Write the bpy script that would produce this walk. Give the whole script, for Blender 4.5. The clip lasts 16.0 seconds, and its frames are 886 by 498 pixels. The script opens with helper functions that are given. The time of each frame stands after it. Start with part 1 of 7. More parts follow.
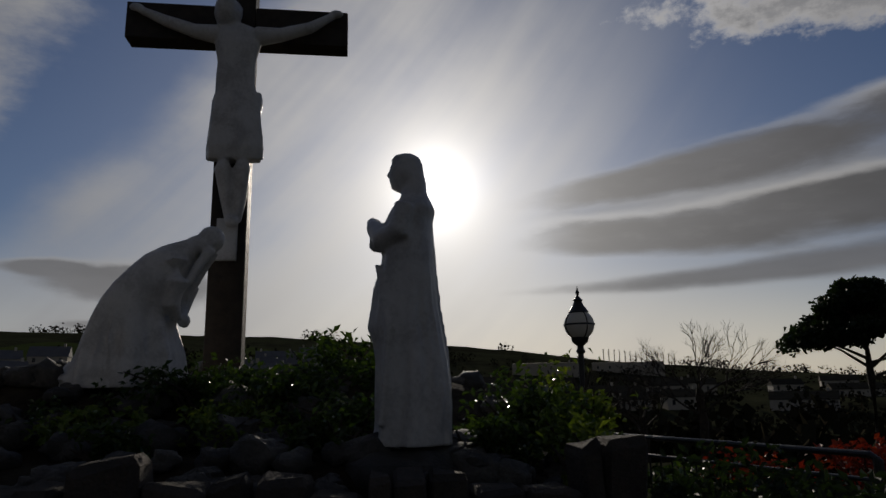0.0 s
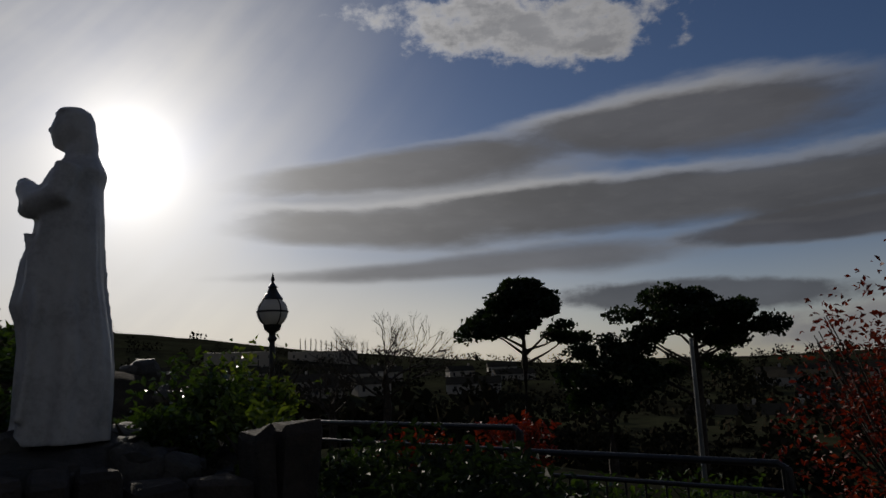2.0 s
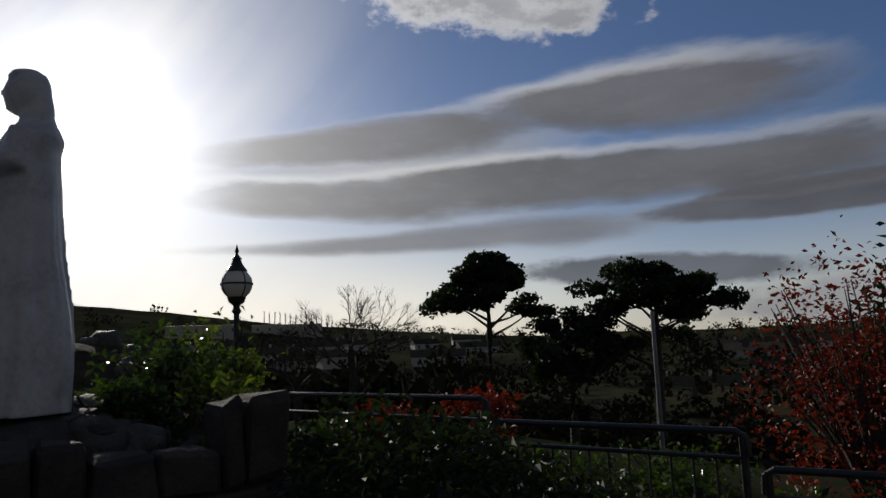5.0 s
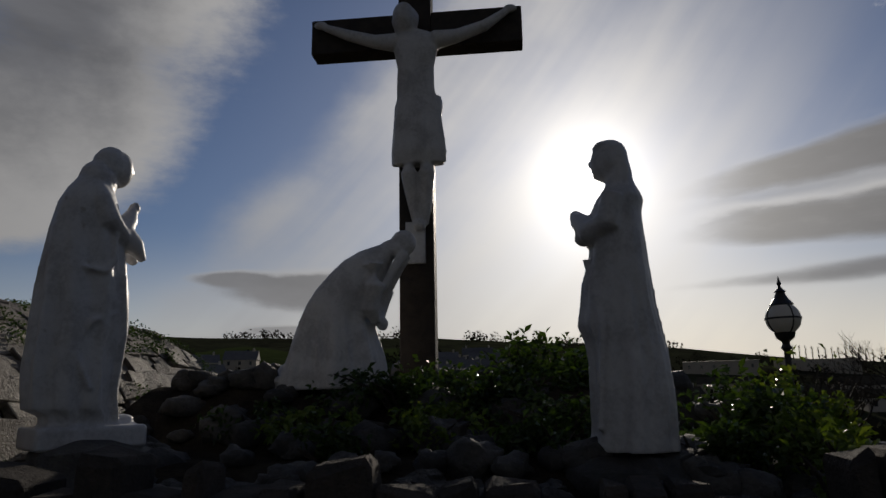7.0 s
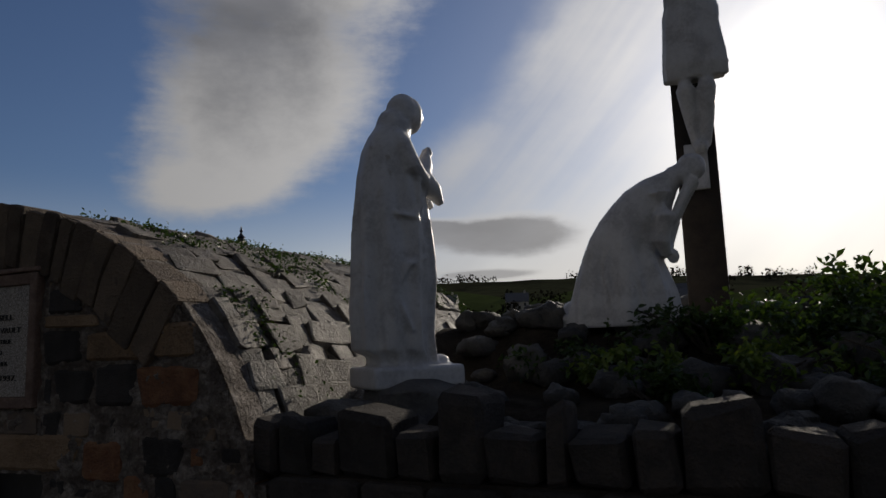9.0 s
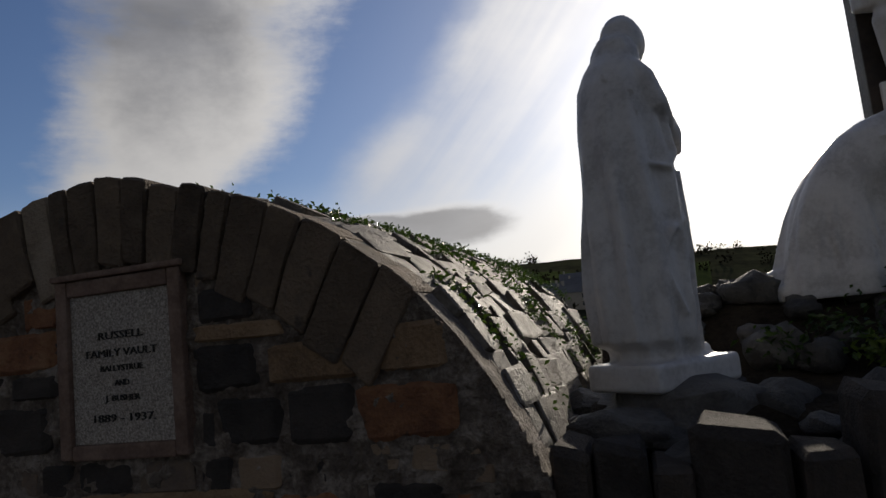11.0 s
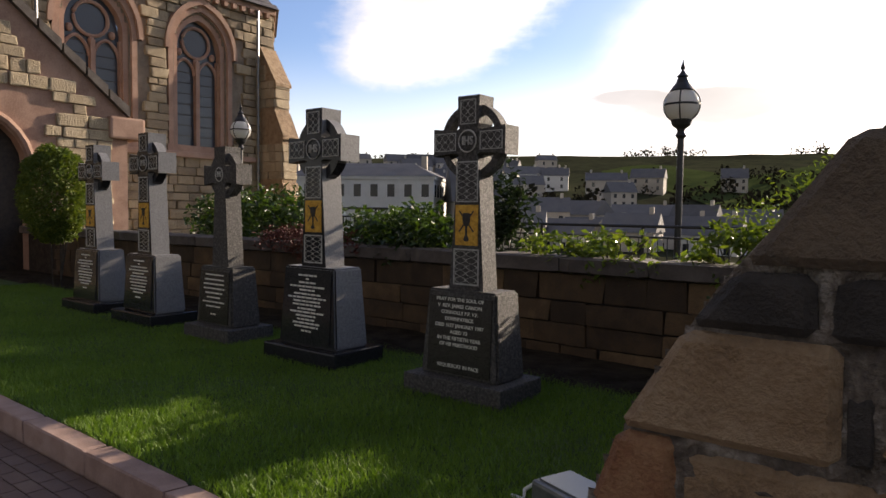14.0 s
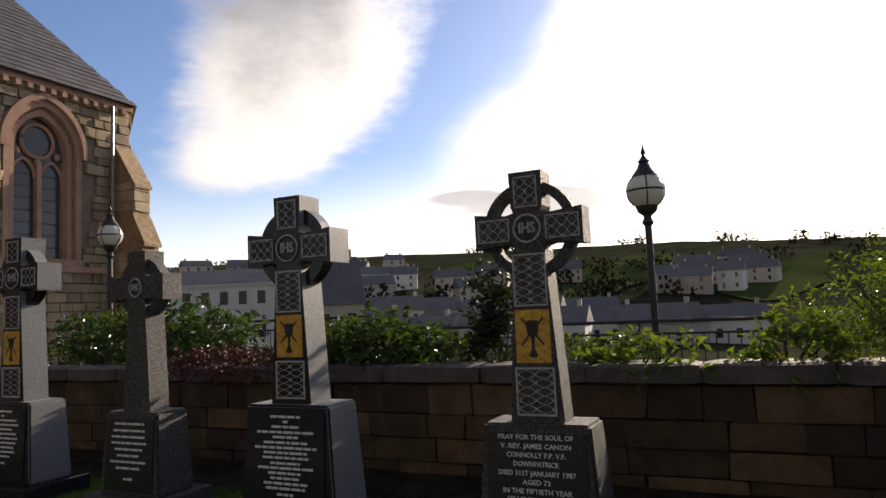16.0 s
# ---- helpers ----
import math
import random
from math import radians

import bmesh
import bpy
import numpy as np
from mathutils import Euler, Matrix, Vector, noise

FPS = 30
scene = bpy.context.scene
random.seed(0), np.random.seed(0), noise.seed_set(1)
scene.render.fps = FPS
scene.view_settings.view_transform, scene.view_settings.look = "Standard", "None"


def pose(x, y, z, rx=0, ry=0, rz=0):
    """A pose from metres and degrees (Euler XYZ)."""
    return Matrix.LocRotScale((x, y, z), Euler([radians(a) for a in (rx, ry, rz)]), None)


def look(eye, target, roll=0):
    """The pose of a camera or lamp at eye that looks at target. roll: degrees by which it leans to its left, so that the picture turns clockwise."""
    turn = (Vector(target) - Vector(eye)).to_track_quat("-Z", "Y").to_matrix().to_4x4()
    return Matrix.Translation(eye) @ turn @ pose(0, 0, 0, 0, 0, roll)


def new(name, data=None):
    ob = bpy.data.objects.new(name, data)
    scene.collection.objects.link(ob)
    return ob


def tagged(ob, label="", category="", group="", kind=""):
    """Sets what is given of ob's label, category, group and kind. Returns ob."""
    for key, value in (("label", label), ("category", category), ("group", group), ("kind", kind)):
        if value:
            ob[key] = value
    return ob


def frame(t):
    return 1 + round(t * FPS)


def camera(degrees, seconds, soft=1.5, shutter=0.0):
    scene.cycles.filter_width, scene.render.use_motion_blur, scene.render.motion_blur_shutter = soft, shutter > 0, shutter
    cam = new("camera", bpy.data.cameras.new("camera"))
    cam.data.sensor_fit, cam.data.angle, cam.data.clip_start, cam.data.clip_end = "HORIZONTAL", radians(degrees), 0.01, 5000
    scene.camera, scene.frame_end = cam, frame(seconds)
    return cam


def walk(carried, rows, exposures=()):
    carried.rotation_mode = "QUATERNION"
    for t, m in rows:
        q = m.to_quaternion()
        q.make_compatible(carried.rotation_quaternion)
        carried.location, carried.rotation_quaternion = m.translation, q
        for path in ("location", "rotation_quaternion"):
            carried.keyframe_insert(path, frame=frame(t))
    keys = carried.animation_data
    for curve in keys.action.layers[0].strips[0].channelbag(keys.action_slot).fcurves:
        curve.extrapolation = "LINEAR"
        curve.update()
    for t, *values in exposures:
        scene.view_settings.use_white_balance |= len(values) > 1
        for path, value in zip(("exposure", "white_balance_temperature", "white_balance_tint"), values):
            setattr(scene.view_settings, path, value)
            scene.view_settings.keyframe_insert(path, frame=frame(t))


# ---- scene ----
cam = camera(66.5, 16.0)
METRES, EYE, TILT, LEAN, TURN = 8.5, 1.5, 0.0, 0.0, 0.0
ROWS = [
    (0.0, 0.0018, -0.004, 0.002, 0.28, 11.9, 1.0),
    (0.5, 0.0051, 0.0038, 0.0005, -9.42, 11.36, 2.0),
    (1.0, 0.0074, 0.0042, 0.0002, -15.39, 11.32, 2.41),
    (1.5, 0.008, 0.0032, -0.0002, -19.39, 11.04, 2.52),
    (2.0, 0.0113, 0.0026, -0.0002, -24.72, 10.33, 2.08),
    (2.5, 0.016, 0.0035, -0.0012, -31.06, 9.05, 2.53),
    (3.0, 0.0171, 0.0031, -0.0018, -33.91, 8.48, 1.74),
    (5.5, 0.0034, 0.0053, -0.0006, -21.83, 8.17, 2.65),
    (6.0, -0.0096, 0.0061, 0.0006, -5.99, 9.72, 0.83),
    (6.5, -0.0198, 0.0079, 0.0024, 6.31, 11.18, 0.76),
    (7.0, -0.0304, 0.0101, 0.0037, 13.75, 12.13, 1.0),
    (7.5, -0.0431, 0.0113, 0.0032, 18.69, 11.0, 0.21),
    (8.0, -0.0583, 0.0121, 0.0027, 24.26, 8.33, -0.13),
    (8.5, -0.0818, 0.005, 0.0029, 30.5, 7.79, 1.6),
    (11.0, -0.3217, 0.0186, 0.0161, 25.23, 6.71, 5.97),
    (11.5, -0.3928, 0.0251, 0.0179, 31.66, 4.75, 4.85),
    (12.0, -0.464, 0.032, 0.0229, 31.2, -0.12, 3.35),
    (12.5, -0.5337, 0.0423, 0.0311, 34.16, 6.3, 2.61),
    (13.0, -0.6024, 0.0478, 0.0349, 39.01, 4.0, 3.17),
    (13.5, -0.6634, 0.0505, 0.0344, 44.45, 3.64, 1.52),
    (14.0, -0.7256, 0.0646, 0.0305, 45.87, -3.14, -0.73),
    (14.5, -0.7779, 0.0675, 0.0353, 37.33, -1.03, 1.33),
    (15.0, -0.8329, 0.0752, 0.0364, 31.27, 1.43, 2.5),
    (15.5, -0.8919, 0.0731, 0.0358, 32.14, -1.41, 4.5),
    (16.0, -0.9484, 0.0763, 0.0401, 33.07, 5.14, 2.62),
]
walk(cam, [(t, pose(0, 0, EYE, TILT, LEAN, TURN) @ pose(METRES * x, METRES * y, METRES * z, 90 + pitch, roll, yaw)) for t, x, y, z, yaw, pitch, roll in ROWS], exposures=[(0.0, -1.9, 6650, 11), (0.5, -1.9, 6650, 11), (1.5, -1.95, 6600, 11), (2.5, -1.45, 6450, 11), (3.0, -1.25, 6350, 11), (5.5, -1.15, 6450, 11), (6.0, -1.2, 6550, 11), (7.0, -1.6, 6650, 11), (8.5, -1.35, 6650, 11), (11.0, -0.75, 6750, 11), (11.5, -0.6, 6850, 12), (12.0, 0.65, 7600, 15), (12.5, 0.95, 7700, 16), (13.5, 0.55, 7600, 16), (14.0, 0.65, 7450, 16), (14.5, 1.1, 7450, 16), (15.0, 0.65, 7350, 16), (15.5, 0.5, 7350, 15), (16.0, 0.42, 7350, 15)])

# ---- world, sun, exposure ----
SUN_AZ, SUN_EL = -0.6, 17.0


class Nodes:
    """Short hand for building node trees."""

    def __init__(self, tree):
        self.tree = tree
        tree.nodes.clear()

    def add(self, kind):
        return self.tree.nodes.new(kind)

    def link(self, a, b):
        if hasattr(a, "is_output"):
            self.tree.links.new(a, b)
        else:
            b.default_value = a

    def math(self, op, a, b=None, c=None, clamp=False):
        n = self.add("ShaderNodeMath")
        n.operation, n.use_clamp = op, clamp
        for s, v in zip(n.inputs, (a, b, c)):
            if v is not None:
                self.link(v, s)
        return n.outputs[0]

    def ramp(self, v, a, b, lo=0.0, hi=1.0):
        n = self.add("ShaderNodeMapRange")
        n.interpolation_type = "SMOOTHSTEP"
        for s, x in zip(n.inputs[:5], (v, a, b, lo, hi)):
            self.link(x, s)
        return n.outputs[0]

    def mix(self, f, a, b, blend="MIX"):
        n = self.add("ShaderNodeMix")
        n.data_type, n.blend_type = "RGBA", blend
        self.link(f, n.inputs[0])
        self.link(a if hasattr(a, "is_output") else (*a, 1.0), n.inputs[6])
        self.link(b if hasattr(b, "is_output") else (*b, 1.0), n.inputs[7])
        return n.outputs[2]

    def noise(self, vec, scale, detail=4.0, rough=0.55, distort=0.0):
        n = self.add("ShaderNodeTexNoise")
        self.link(vec, n.inputs["Vector"])
        n.inputs["Scale"].default_value = scale
        n.inputs["Detail"].default_value = detail
        n.inputs["Roughness"].default_value = rough
        n.inputs["Distortion"].default_value = distort
        return n.outputs[0]

    def palette(self, fac, cols):
        n = self.add("ShaderNodeValToRGB")
        r = n.color_ramp
        while len(r.elements) < len(cols):
            r.elements.new(0.5)
        for i, c in enumerate(cols):
            r.elements[i].position = i / max(1, len(cols) - 1)
            r.elements[i].color = (*c, 1.0)
        self.link(fac, n.inputs[0])
        return n.outputs[0]


def build_world():
    w = bpy.data.worlds.new("sky")
    w.use_nodes = True
    scene.world = w
    N = Nodes(w.node_tree)
    sky = N.add("ShaderNodeTexSky")
    sky.sky_type, sky.sun_disc = "NISHITA", False
    sky.sun_elevation, sky.sun_rotation = radians(SUN_EL), radians(SUN_AZ)
    sky.air_density, sky.dust_density, sky.ozone_density = 1.0, 0.6, 1.6
    co = N.add("ShaderNodeTexCoord").outputs["Generated"]
    xyz = N.add("ShaderNodeSeparateXYZ")
    N.link(co, xyz.inputs[0])
    az = N.math("MULTIPLY", N.math("ARCTAN2", xyz.outputs[0], xyz.outputs[1]), 57.2958)
    el = N.math("MULTIPLY", N.math("ARCSINE", xyz.outputs[2]), 57.2958)
    flat = N.add("ShaderNodeCombineXYZ")
    N.link(az, flat.inputs[0])
    N.link(N.math("MULTIPLY", el, 3.2), flat.inputs[1])
    puff = N.add("ShaderNodeCombineXYZ")
    N.link(az, puff.inputs[0])
    N.link(N.math("MULTIPLY", el, 1.5), puff.inputs[1])
    n_band = N.noise(flat.outputs[0], 0.07, 5.0, 0.5)
    n_fine = N.noise(flat.outputs[0], 0.32, 6.0, 0.6)
    n_puff = N.noise(puff.outputs[0], 0.26, 7.0, 0.62)
    n_soft = N.noise(puff.outputs[0], 0.075, 5.0, 0.55)
    n_mix = N.math("ADD", N.math("MULTIPLY", n_soft, 0.6), N.math("MULTIPLY", n_puff, 0.4))
    # angle from the sun
    da = N.math("SUBTRACT", az, SUN_AZ)
    de = N.math("SUBTRACT", el, SUN_EL)
    ang = N.math("SQRT", N.math("ADD", N.math("MULTIPLY", da, da), N.math("MULTIPLY", de, de)))

    def falloff(size):
        return N.math("POWER", 2.71828, N.math("DIVIDE", N.math("MULTIPLY", ang, -1.0), size))

    near = falloff(13.0)
    wide = falloff(30.0)
    col = N.mix(1.0, sky.outputs[0], (0.80, 0.94, 1.26), "MULTIPLY")
    # pale haze above the horizon, brightest below the sun
    low = N.ramp(el, 0.0, 14.0, 0.88, 0.0)
    hz = N.math("MULTIPLY", low, N.ramp(N.math("ABSOLUTE", da), 12.0, 52.0, 0.95, 0.28))
    col = N.mix(hz, col, (23.0, 21.2, 18.2))
    # thin veil of high cloud round the sun, with a slanting edge
    edge = N.math("SUBTRACT", az, N.math("ADD", N.math("MULTIPLY", N.math("SUBTRACT", el, 9.9), 0.93), -37.5))
    edge = N.math("ADD", edge, N.math("MULTIPLY", N.math("SUBTRACT", n_soft, 0.5), 9.0))
    slant = N.add("ShaderNodeCombineXYZ")
    N.link(N.math("SUBTRACT", az, N.math("MULTIPLY", el, 0.93)), slant.inputs[0])
    N.link(N.math("MULTIPLY", el, 0.16), slant.inputs[1])
    streak = N.noise(slant.outputs[0], 0.11, 4.0, 0.5)
    veil = N.math("MULTIPLY", N.ramp(edge, 0.0, 7.0), N.ramp(az, 30.0, -4.0))
    wisp = N.noise(slant.outputs[0], 0.42, 5.0, 0.6)
    thread = N.math("ADD", N.math("MULTIPLY", streak, 0.6), N.math("ADD", N.math("MULTIPLY", wisp, 0.12), N.math("MULTIPLY", n_soft, 0.28)))
    veil = N.math("MULTIPLY", veil, N.ramp(thread, 0.32, 0.66, 0.2, 0.88))
    veil = N.math("MULTIPLY", veil, N.ramp(el, 62.0, 30.0))
    veil_col = N.mix(N.ramp(ang, 34.0, 2.0), (9.0, 9.3, 9.9), (19.0, 18.6, 17.8))
    col = N.mix(veil, col, veil_col)

    def cloud(col, shapes, nz, warp, soft, bright, dark, opac, rim_at=0.60, tex=0.15, taper=0.0, top=0.0, core=None):
        r, side = None, None
        for a0, e0, ra, re, tilt in shapes:
            c, s = math.cos(radians(tilt)), math.sin(radians(tilt))
            x = N.math("SUBTRACT", az, a0)
            y = N.math("SUBTRACT", el, e0)
            u = N.math("DIVIDE", N.math("ADD", N.math("MULTIPLY", x, c), N.math("MULTIPLY", y, s)), ra)
            v = N.math("DIVIDE", N.math("SUBTRACT", N.math("MULTIPLY", y, c), N.math("MULTIPLY", x, s)), re)
            if taper:
                v = N.math("DIVIDE", v, N.math("MAXIMUM", 0.4, N.math("ADD", 1.0, N.math("MULTIPLY", N.math("MINIMUM", u, 0.4), taper))))
            q = N.math("SQRT", N.math("ADD", N.math("MULTIPLY", u, u), N.math("MULTIPLY", v, v)))
            r = q if r is None else N.math("SMOOTH_MIN", r, q, 0.35)
            side = v if side is None else N.math("MINIMUM", side, v)
        r = N.math("ADD", r, N.math("MULTIPLY", N.math("SUBTRACT", nz, 0.5), warp))
        r = N.math("ADD", r, N.math("MULTIPLY", N.math("SUBTRACT", n_fine, 0.5), 0.22))
        alpha = N.math("MULTIPLY", N.ramp(r, 1.06, 1.06 - soft), opac)
        if taper:
            alpha = N.math("MULTIPLY", alpha, N.ramp(ang, 4.0, 15.0))
        dark = N.mix(N.ramp(n_band, 0.3, 0.7), tuple(0.88 * d for d in dark), tuple(1.3 * d for d in dark))
        # edges thin enough to let the sun through, brighter near it and along the upper side
        at = N.math("ADD", r, N.math("MULTIPLY", N.math("MAXIMUM", -1.0, N.math("MINIMUM", side, 1.0)), top))
        rim = N.math("ADD", N.ramp(at, rim_at, 1.0), N.math("MULTIPLY", N.math("SUBTRACT", n_fine, 0.5), tex), clamp=True)
        if core is not None:
            rim = N.ramp(core, 0.1, 1.0)
        lit = N.mix(wide, tuple(0.36 * b for b in bright), tuple(2.1 * b for b in bright))
        body = N.mix(falloff(14.0), dark, tuple(0.9 * b for b in bright))
        return N.mix(alpha, col, N.mix(rim, body, lit))

    pale, grey = (16.5, 16.2, 15.6), (2.0, 2.05, 2.25)
    # thin white sheet behind the long wave clouds
    col = cloud(col, [(22.0, 14.4, 22.0, 5.4, 2)], n_band, 0.7, 0.9, (11.5, 11.5, 11.6), (7.6, 7.7, 7.9), 0.85, 0.4, 0.5, 0.5)
    col = cloud(col, [(46.0, 5.2, 13.0, 1.5, -2)], n_puff, 0.8, 0.4, (4.0, 4.2, 4.7), (2.0, 2.15, 2.5), 0.9)
    col = cloud(col, [(64.0, 2.2, 17.0, 2.2, 0)], n_puff, 0.9, 0.45, (12.0, 11.4, 10.6), (5.0, 5.0, 5.2), 0.85)
    col = cloud(col, [(29.0, 8.8, 25.0, 1.45, 2)], n_band, 0.9, 0.7, (8.0, 8.0, 8.0), (3.3, 3.3, 3.5), 0.85, 0.6, 0.15, 0.6)
    col = cloud(col, [(58.0, 10.0, 15.0, 1.6, 1)], n_band, 0.5, 0.35, (7.0, 7.0, 7.2), (1.8, 1.85, 2.1), 0.97, 0.8)
    col = cloud(col, [(40.0, 13.2, 38.0, 2.7, 0), (19.0, 12.2, 16.0, 2.2, 0)], n_band, 0.75, 0.55, pale, grey, 0.97, 0.66, 0.15, 0.45, 0.16)
    col = cloud(col, [(45.0, 19.4, 17.0, 3.3, -2), (21.0, 17.0, 17.5, 2.1, 6)], n_band, 0.7, 0.5, pale, (1.95, 2.0, 2.25), 0.97, 0.60, 0.15, 0.5, 0.2)
    col = cloud(col, [(33.5, 28.2, 14.0, 3.0, -4), (39.0, 26.2, 7.0, 1.5, 4)], n_puff, 2.4, 0.6, (17.0, 16.8, 16.6), (6.0, 6.1, 6.4), 0.95, 0.1, 0.6)
    col = cloud(col, [(-25.0, 8.6, 8.0, 2.1, 0), (-31.0, 9.4, 4.0, 0.9, 0)], n_puff, 0.45, 0.5, (10.5, 10.4, 10.2), (3.9, 3.95, 4.2), 0.9, 0.62, 0.2, 0.3, 0.15)
    col = cloud(col, [(-26.0, 5.3, 5.0, 0.55, 0)], n_puff, 0.5, 0.6, (9.0, 8.9, 8.7), (4.8, 4.8, 5.0), 0.75)
    ha = N.math("DIVIDE", N.math("ADD", az, 46.0), 13.0)
    he = N.math("DIVIDE", N.math("SUBTRACT", el, 28.0), 15.0)
    heart = N.math("SQRT", N.math("ADD", N.math("MULTIPLY", ha, ha), N.math("MULTIPLY", he, he)))
    heart = N.math("ADD", heart, N.math("MULTIPLY", N.math("SUBTRACT", n_mix, 0.5), 1.3))
    col = cloud(col, [(-42.5, 34.0, 15.0, 13.0, 8), (-44.5, 20.0, 11.5, 8.5, 22), (-47.5, 13.5, 8.0, 3.4, 10)], n_mix, 0.9, 0.5, (12.0, 12.0, 12.0), (3.0, 3.1, 3.4), 0.97, 0.02, 0.0, core=heart)
    # unseen cloud added outside the view; dims and warms the ambient light
    fill_cloud = N.math("MULTIPLY", N.ramp(N.math("ABSOLUTE", az), 75.0, 105.0), N.ramp(n_soft, 0.32, 0.54))
    col = N.mix(N.math("MULTIPLY", fill_cloud, 0.9), col, (1.75, 1.66, 1.54))
    # the sun's own disc blurred by the veil
    core = N.math("ADD", N.math("MULTIPLY", falloff(1.7), 60.0), N.math("MULTIPLY", falloff(5.2), 24.0))
    core = N.math("ADD", core, N.math("MULTIPLY", falloff(11.0), 3.2))
    glow = N.mix(1.0, (1.0, 0.97, 0.92), (1.0, 1.0, 1.0), "MULTIPLY")
    g = N.add("ShaderNodeVectorMath")
    g.operation = "SCALE"
    N.link(glow, g.inputs[0])
    N.link(core, g.inputs["Scale"])
    tot = N.add("ShaderNodeVectorMath")
    tot.operation = "ADD"
    N.link(col, tot.inputs[0])
    N.link(g.outputs[0], tot.inputs[1])
    bg = N.add("ShaderNodeBackground")
    N.link(tot.outputs[0], bg.inputs[0])
    bg.inputs[1].default_value = 0.1
    out = N.add("ShaderNodeOutputWorld")
    N.link(bg.outputs[0], out.inputs[0])


build_world()
sun = new("sun", bpy.data.lights.new("sun", "SUN"))
sun.data.energy, sun.data.angle, sun.data.color = 5.4, radians(0.6), (1.0, 0.91, 0.78)
sx, sy, sz = math.sin(radians(SUN_AZ)) * math.cos(radians(SUN_EL)), math.cos(radians(SUN_AZ)) * math.cos(radians(SUN_EL)), math.sin(radians(SUN_EL))
sun.matrix_world = look((sx * 50, sy * 50, sz * 50), (0, 0, 0))


# ---- materials ----
def surface(name, cols, scale=6.0, rough=0.8, bump=0.4, fine=60.0, by_object=0.0, by_island=0.0, metal=0.0, spec=0.4, spots=None, sub=None, dist=0.01):
    """A weathered surface: two scales of noise over a palette, fine relief, and a spread between pieces."""
    m = bpy.data.materials.new(name)
    m.use_nodes = True
    N = Nodes(m.node_tree)
    pos = N.add("ShaderNodeNewGeometry")
    big = N.noise(pos.outputs["Position"], scale, 5.0, 0.6, 0.3)
    small = N.noise(pos.outputs["Position"], fine, 4.0, 0.65)
    f = N.math("ADD", N.math("MULTIPLY", big, 0.65), N.math("MULTIPLY", small, 0.35))
    f = N.ramp(f, 0.32, 0.68)
    if by_object:
        info = N.add("ShaderNodeObjectInfo")
        f = N.math("ADD", N.math("MULTIPLY", f, 1.0 - by_object), N.math("MULTIPLY", info.outputs["Random"], by_object))
    if by_island:
        f = N.math("ADD", N.math("MULTIPLY", f, 1.0 - by_island), N.math("MULTIPLY", pos.outputs["Random Per Island"], by_island))
    col = N.palette(f, cols)
    if spots:
        sp = N.noise(pos.outputs["Position"], spots[1], 3.0, 0.5)
        col = N.mix(N.math("MULTIPLY", N.ramp(sp, spots[2], spots[2] + 0.06), 0.85), col, spots[0])
    b = N.add("ShaderNodeBsdfPrincipled")
    N.link(col, b.inputs["Base Color"])
    N.link(N.ramp(small, 0.3, 0.7, max(0.02, rough - 0.1), min(1.0, rough + 0.08)), b.inputs["Roughness"])
    b.inputs["Metallic"].default_value = metal
    b.inputs["Specular IOR Level"].default_value = spec
    if bump:
        bp = N.add("ShaderNodeBump")
        bp.inputs["Strength"].default_value = bump
        bp.inputs["Distance"].default_value = dist
        N.link(N.math("ADD", big, small), bp.inputs["Height"])
        N.link(bp.outputs[0], b.inputs["Normal"])
    out = N.add("ShaderNodeOutputMaterial")
    if sub:
        t = N.add("ShaderNodeBsdfTranslucent")
        N.link(N.mix(1.0, col, sub, "MULTIPLY"), t.inputs[0])
        mx = N.add("ShaderNodeMixShader")
        mx.inputs[0].default_value = 0.34
        N.link(b.outputs[0], mx.inputs[1])
        N.link(t.outputs[0], mx.inputs[2])
        N.link(mx.outputs[0], out.inputs[0])
    else:
        N.link(b.outputs[0], out.inputs[0])
    return m


def glass(name, tint, rough=0.05):
    m = bpy.data.materials.new(name)
    m.use_nodes = True
    b = m.node_tree.nodes["Principled BSDF"]
    b.inputs["Base Color"].default_value = (*tint, 1)
    b.inputs["Roughness"].default_value = rough
    b.inputs["Specular IOR Level"].default_value = 0.6
    return m


M = {}
M["plaster"] = surface("painted_white_plaster", [(0.44, 0.43, 0.43), (0.60, 0.59, 0.59), (0.68, 0.67, 0.67)], 5.0, 0.42, 0.25, 40.0, spec=0.5, spots=((0.40, 0.37, 0.34), 7.0, 0.68))
M["timber"] = surface("dark_stained_timber", [(0.018, 0.013, 0.010), (0.035, 0.025, 0.018), (0.05, 0.036, 0.026)], 9.0, 0.6, 0.4, 90.0)
M["masonry"] = surface("mixed_rubble_stone", [(0.10, 0.085, 0.075), (0.17, 0.13, 0.10), (0.25, 0.18, 0.12), (0.30, 0.22, 0.15), (0.20, 0.17, 0.145)], 9.0, 0.85, 0.7, 70.0, by_object=0.7, dist=0.015)
M["stone_dark"] = surface("dark_slate_block", [(0.028, 0.025, 0.023), (0.05, 0.044, 0.04), (0.08, 0.069, 0.062)], 8.0, 0.8, 0.6, 70.0, by_object=0.3, dist=0.06)
M["stone_orange"] = surface("orange_sandstone", [(0.15, 0.066, 0.037), (0.28, 0.13, 0.066), (0.41, 0.24, 0.128)], 7.0, 0.85, 0.6, 60.0, by_object=0.3, spots=((0.10, 0.07, 0.05), 9.0, 0.66), dist=0.06)
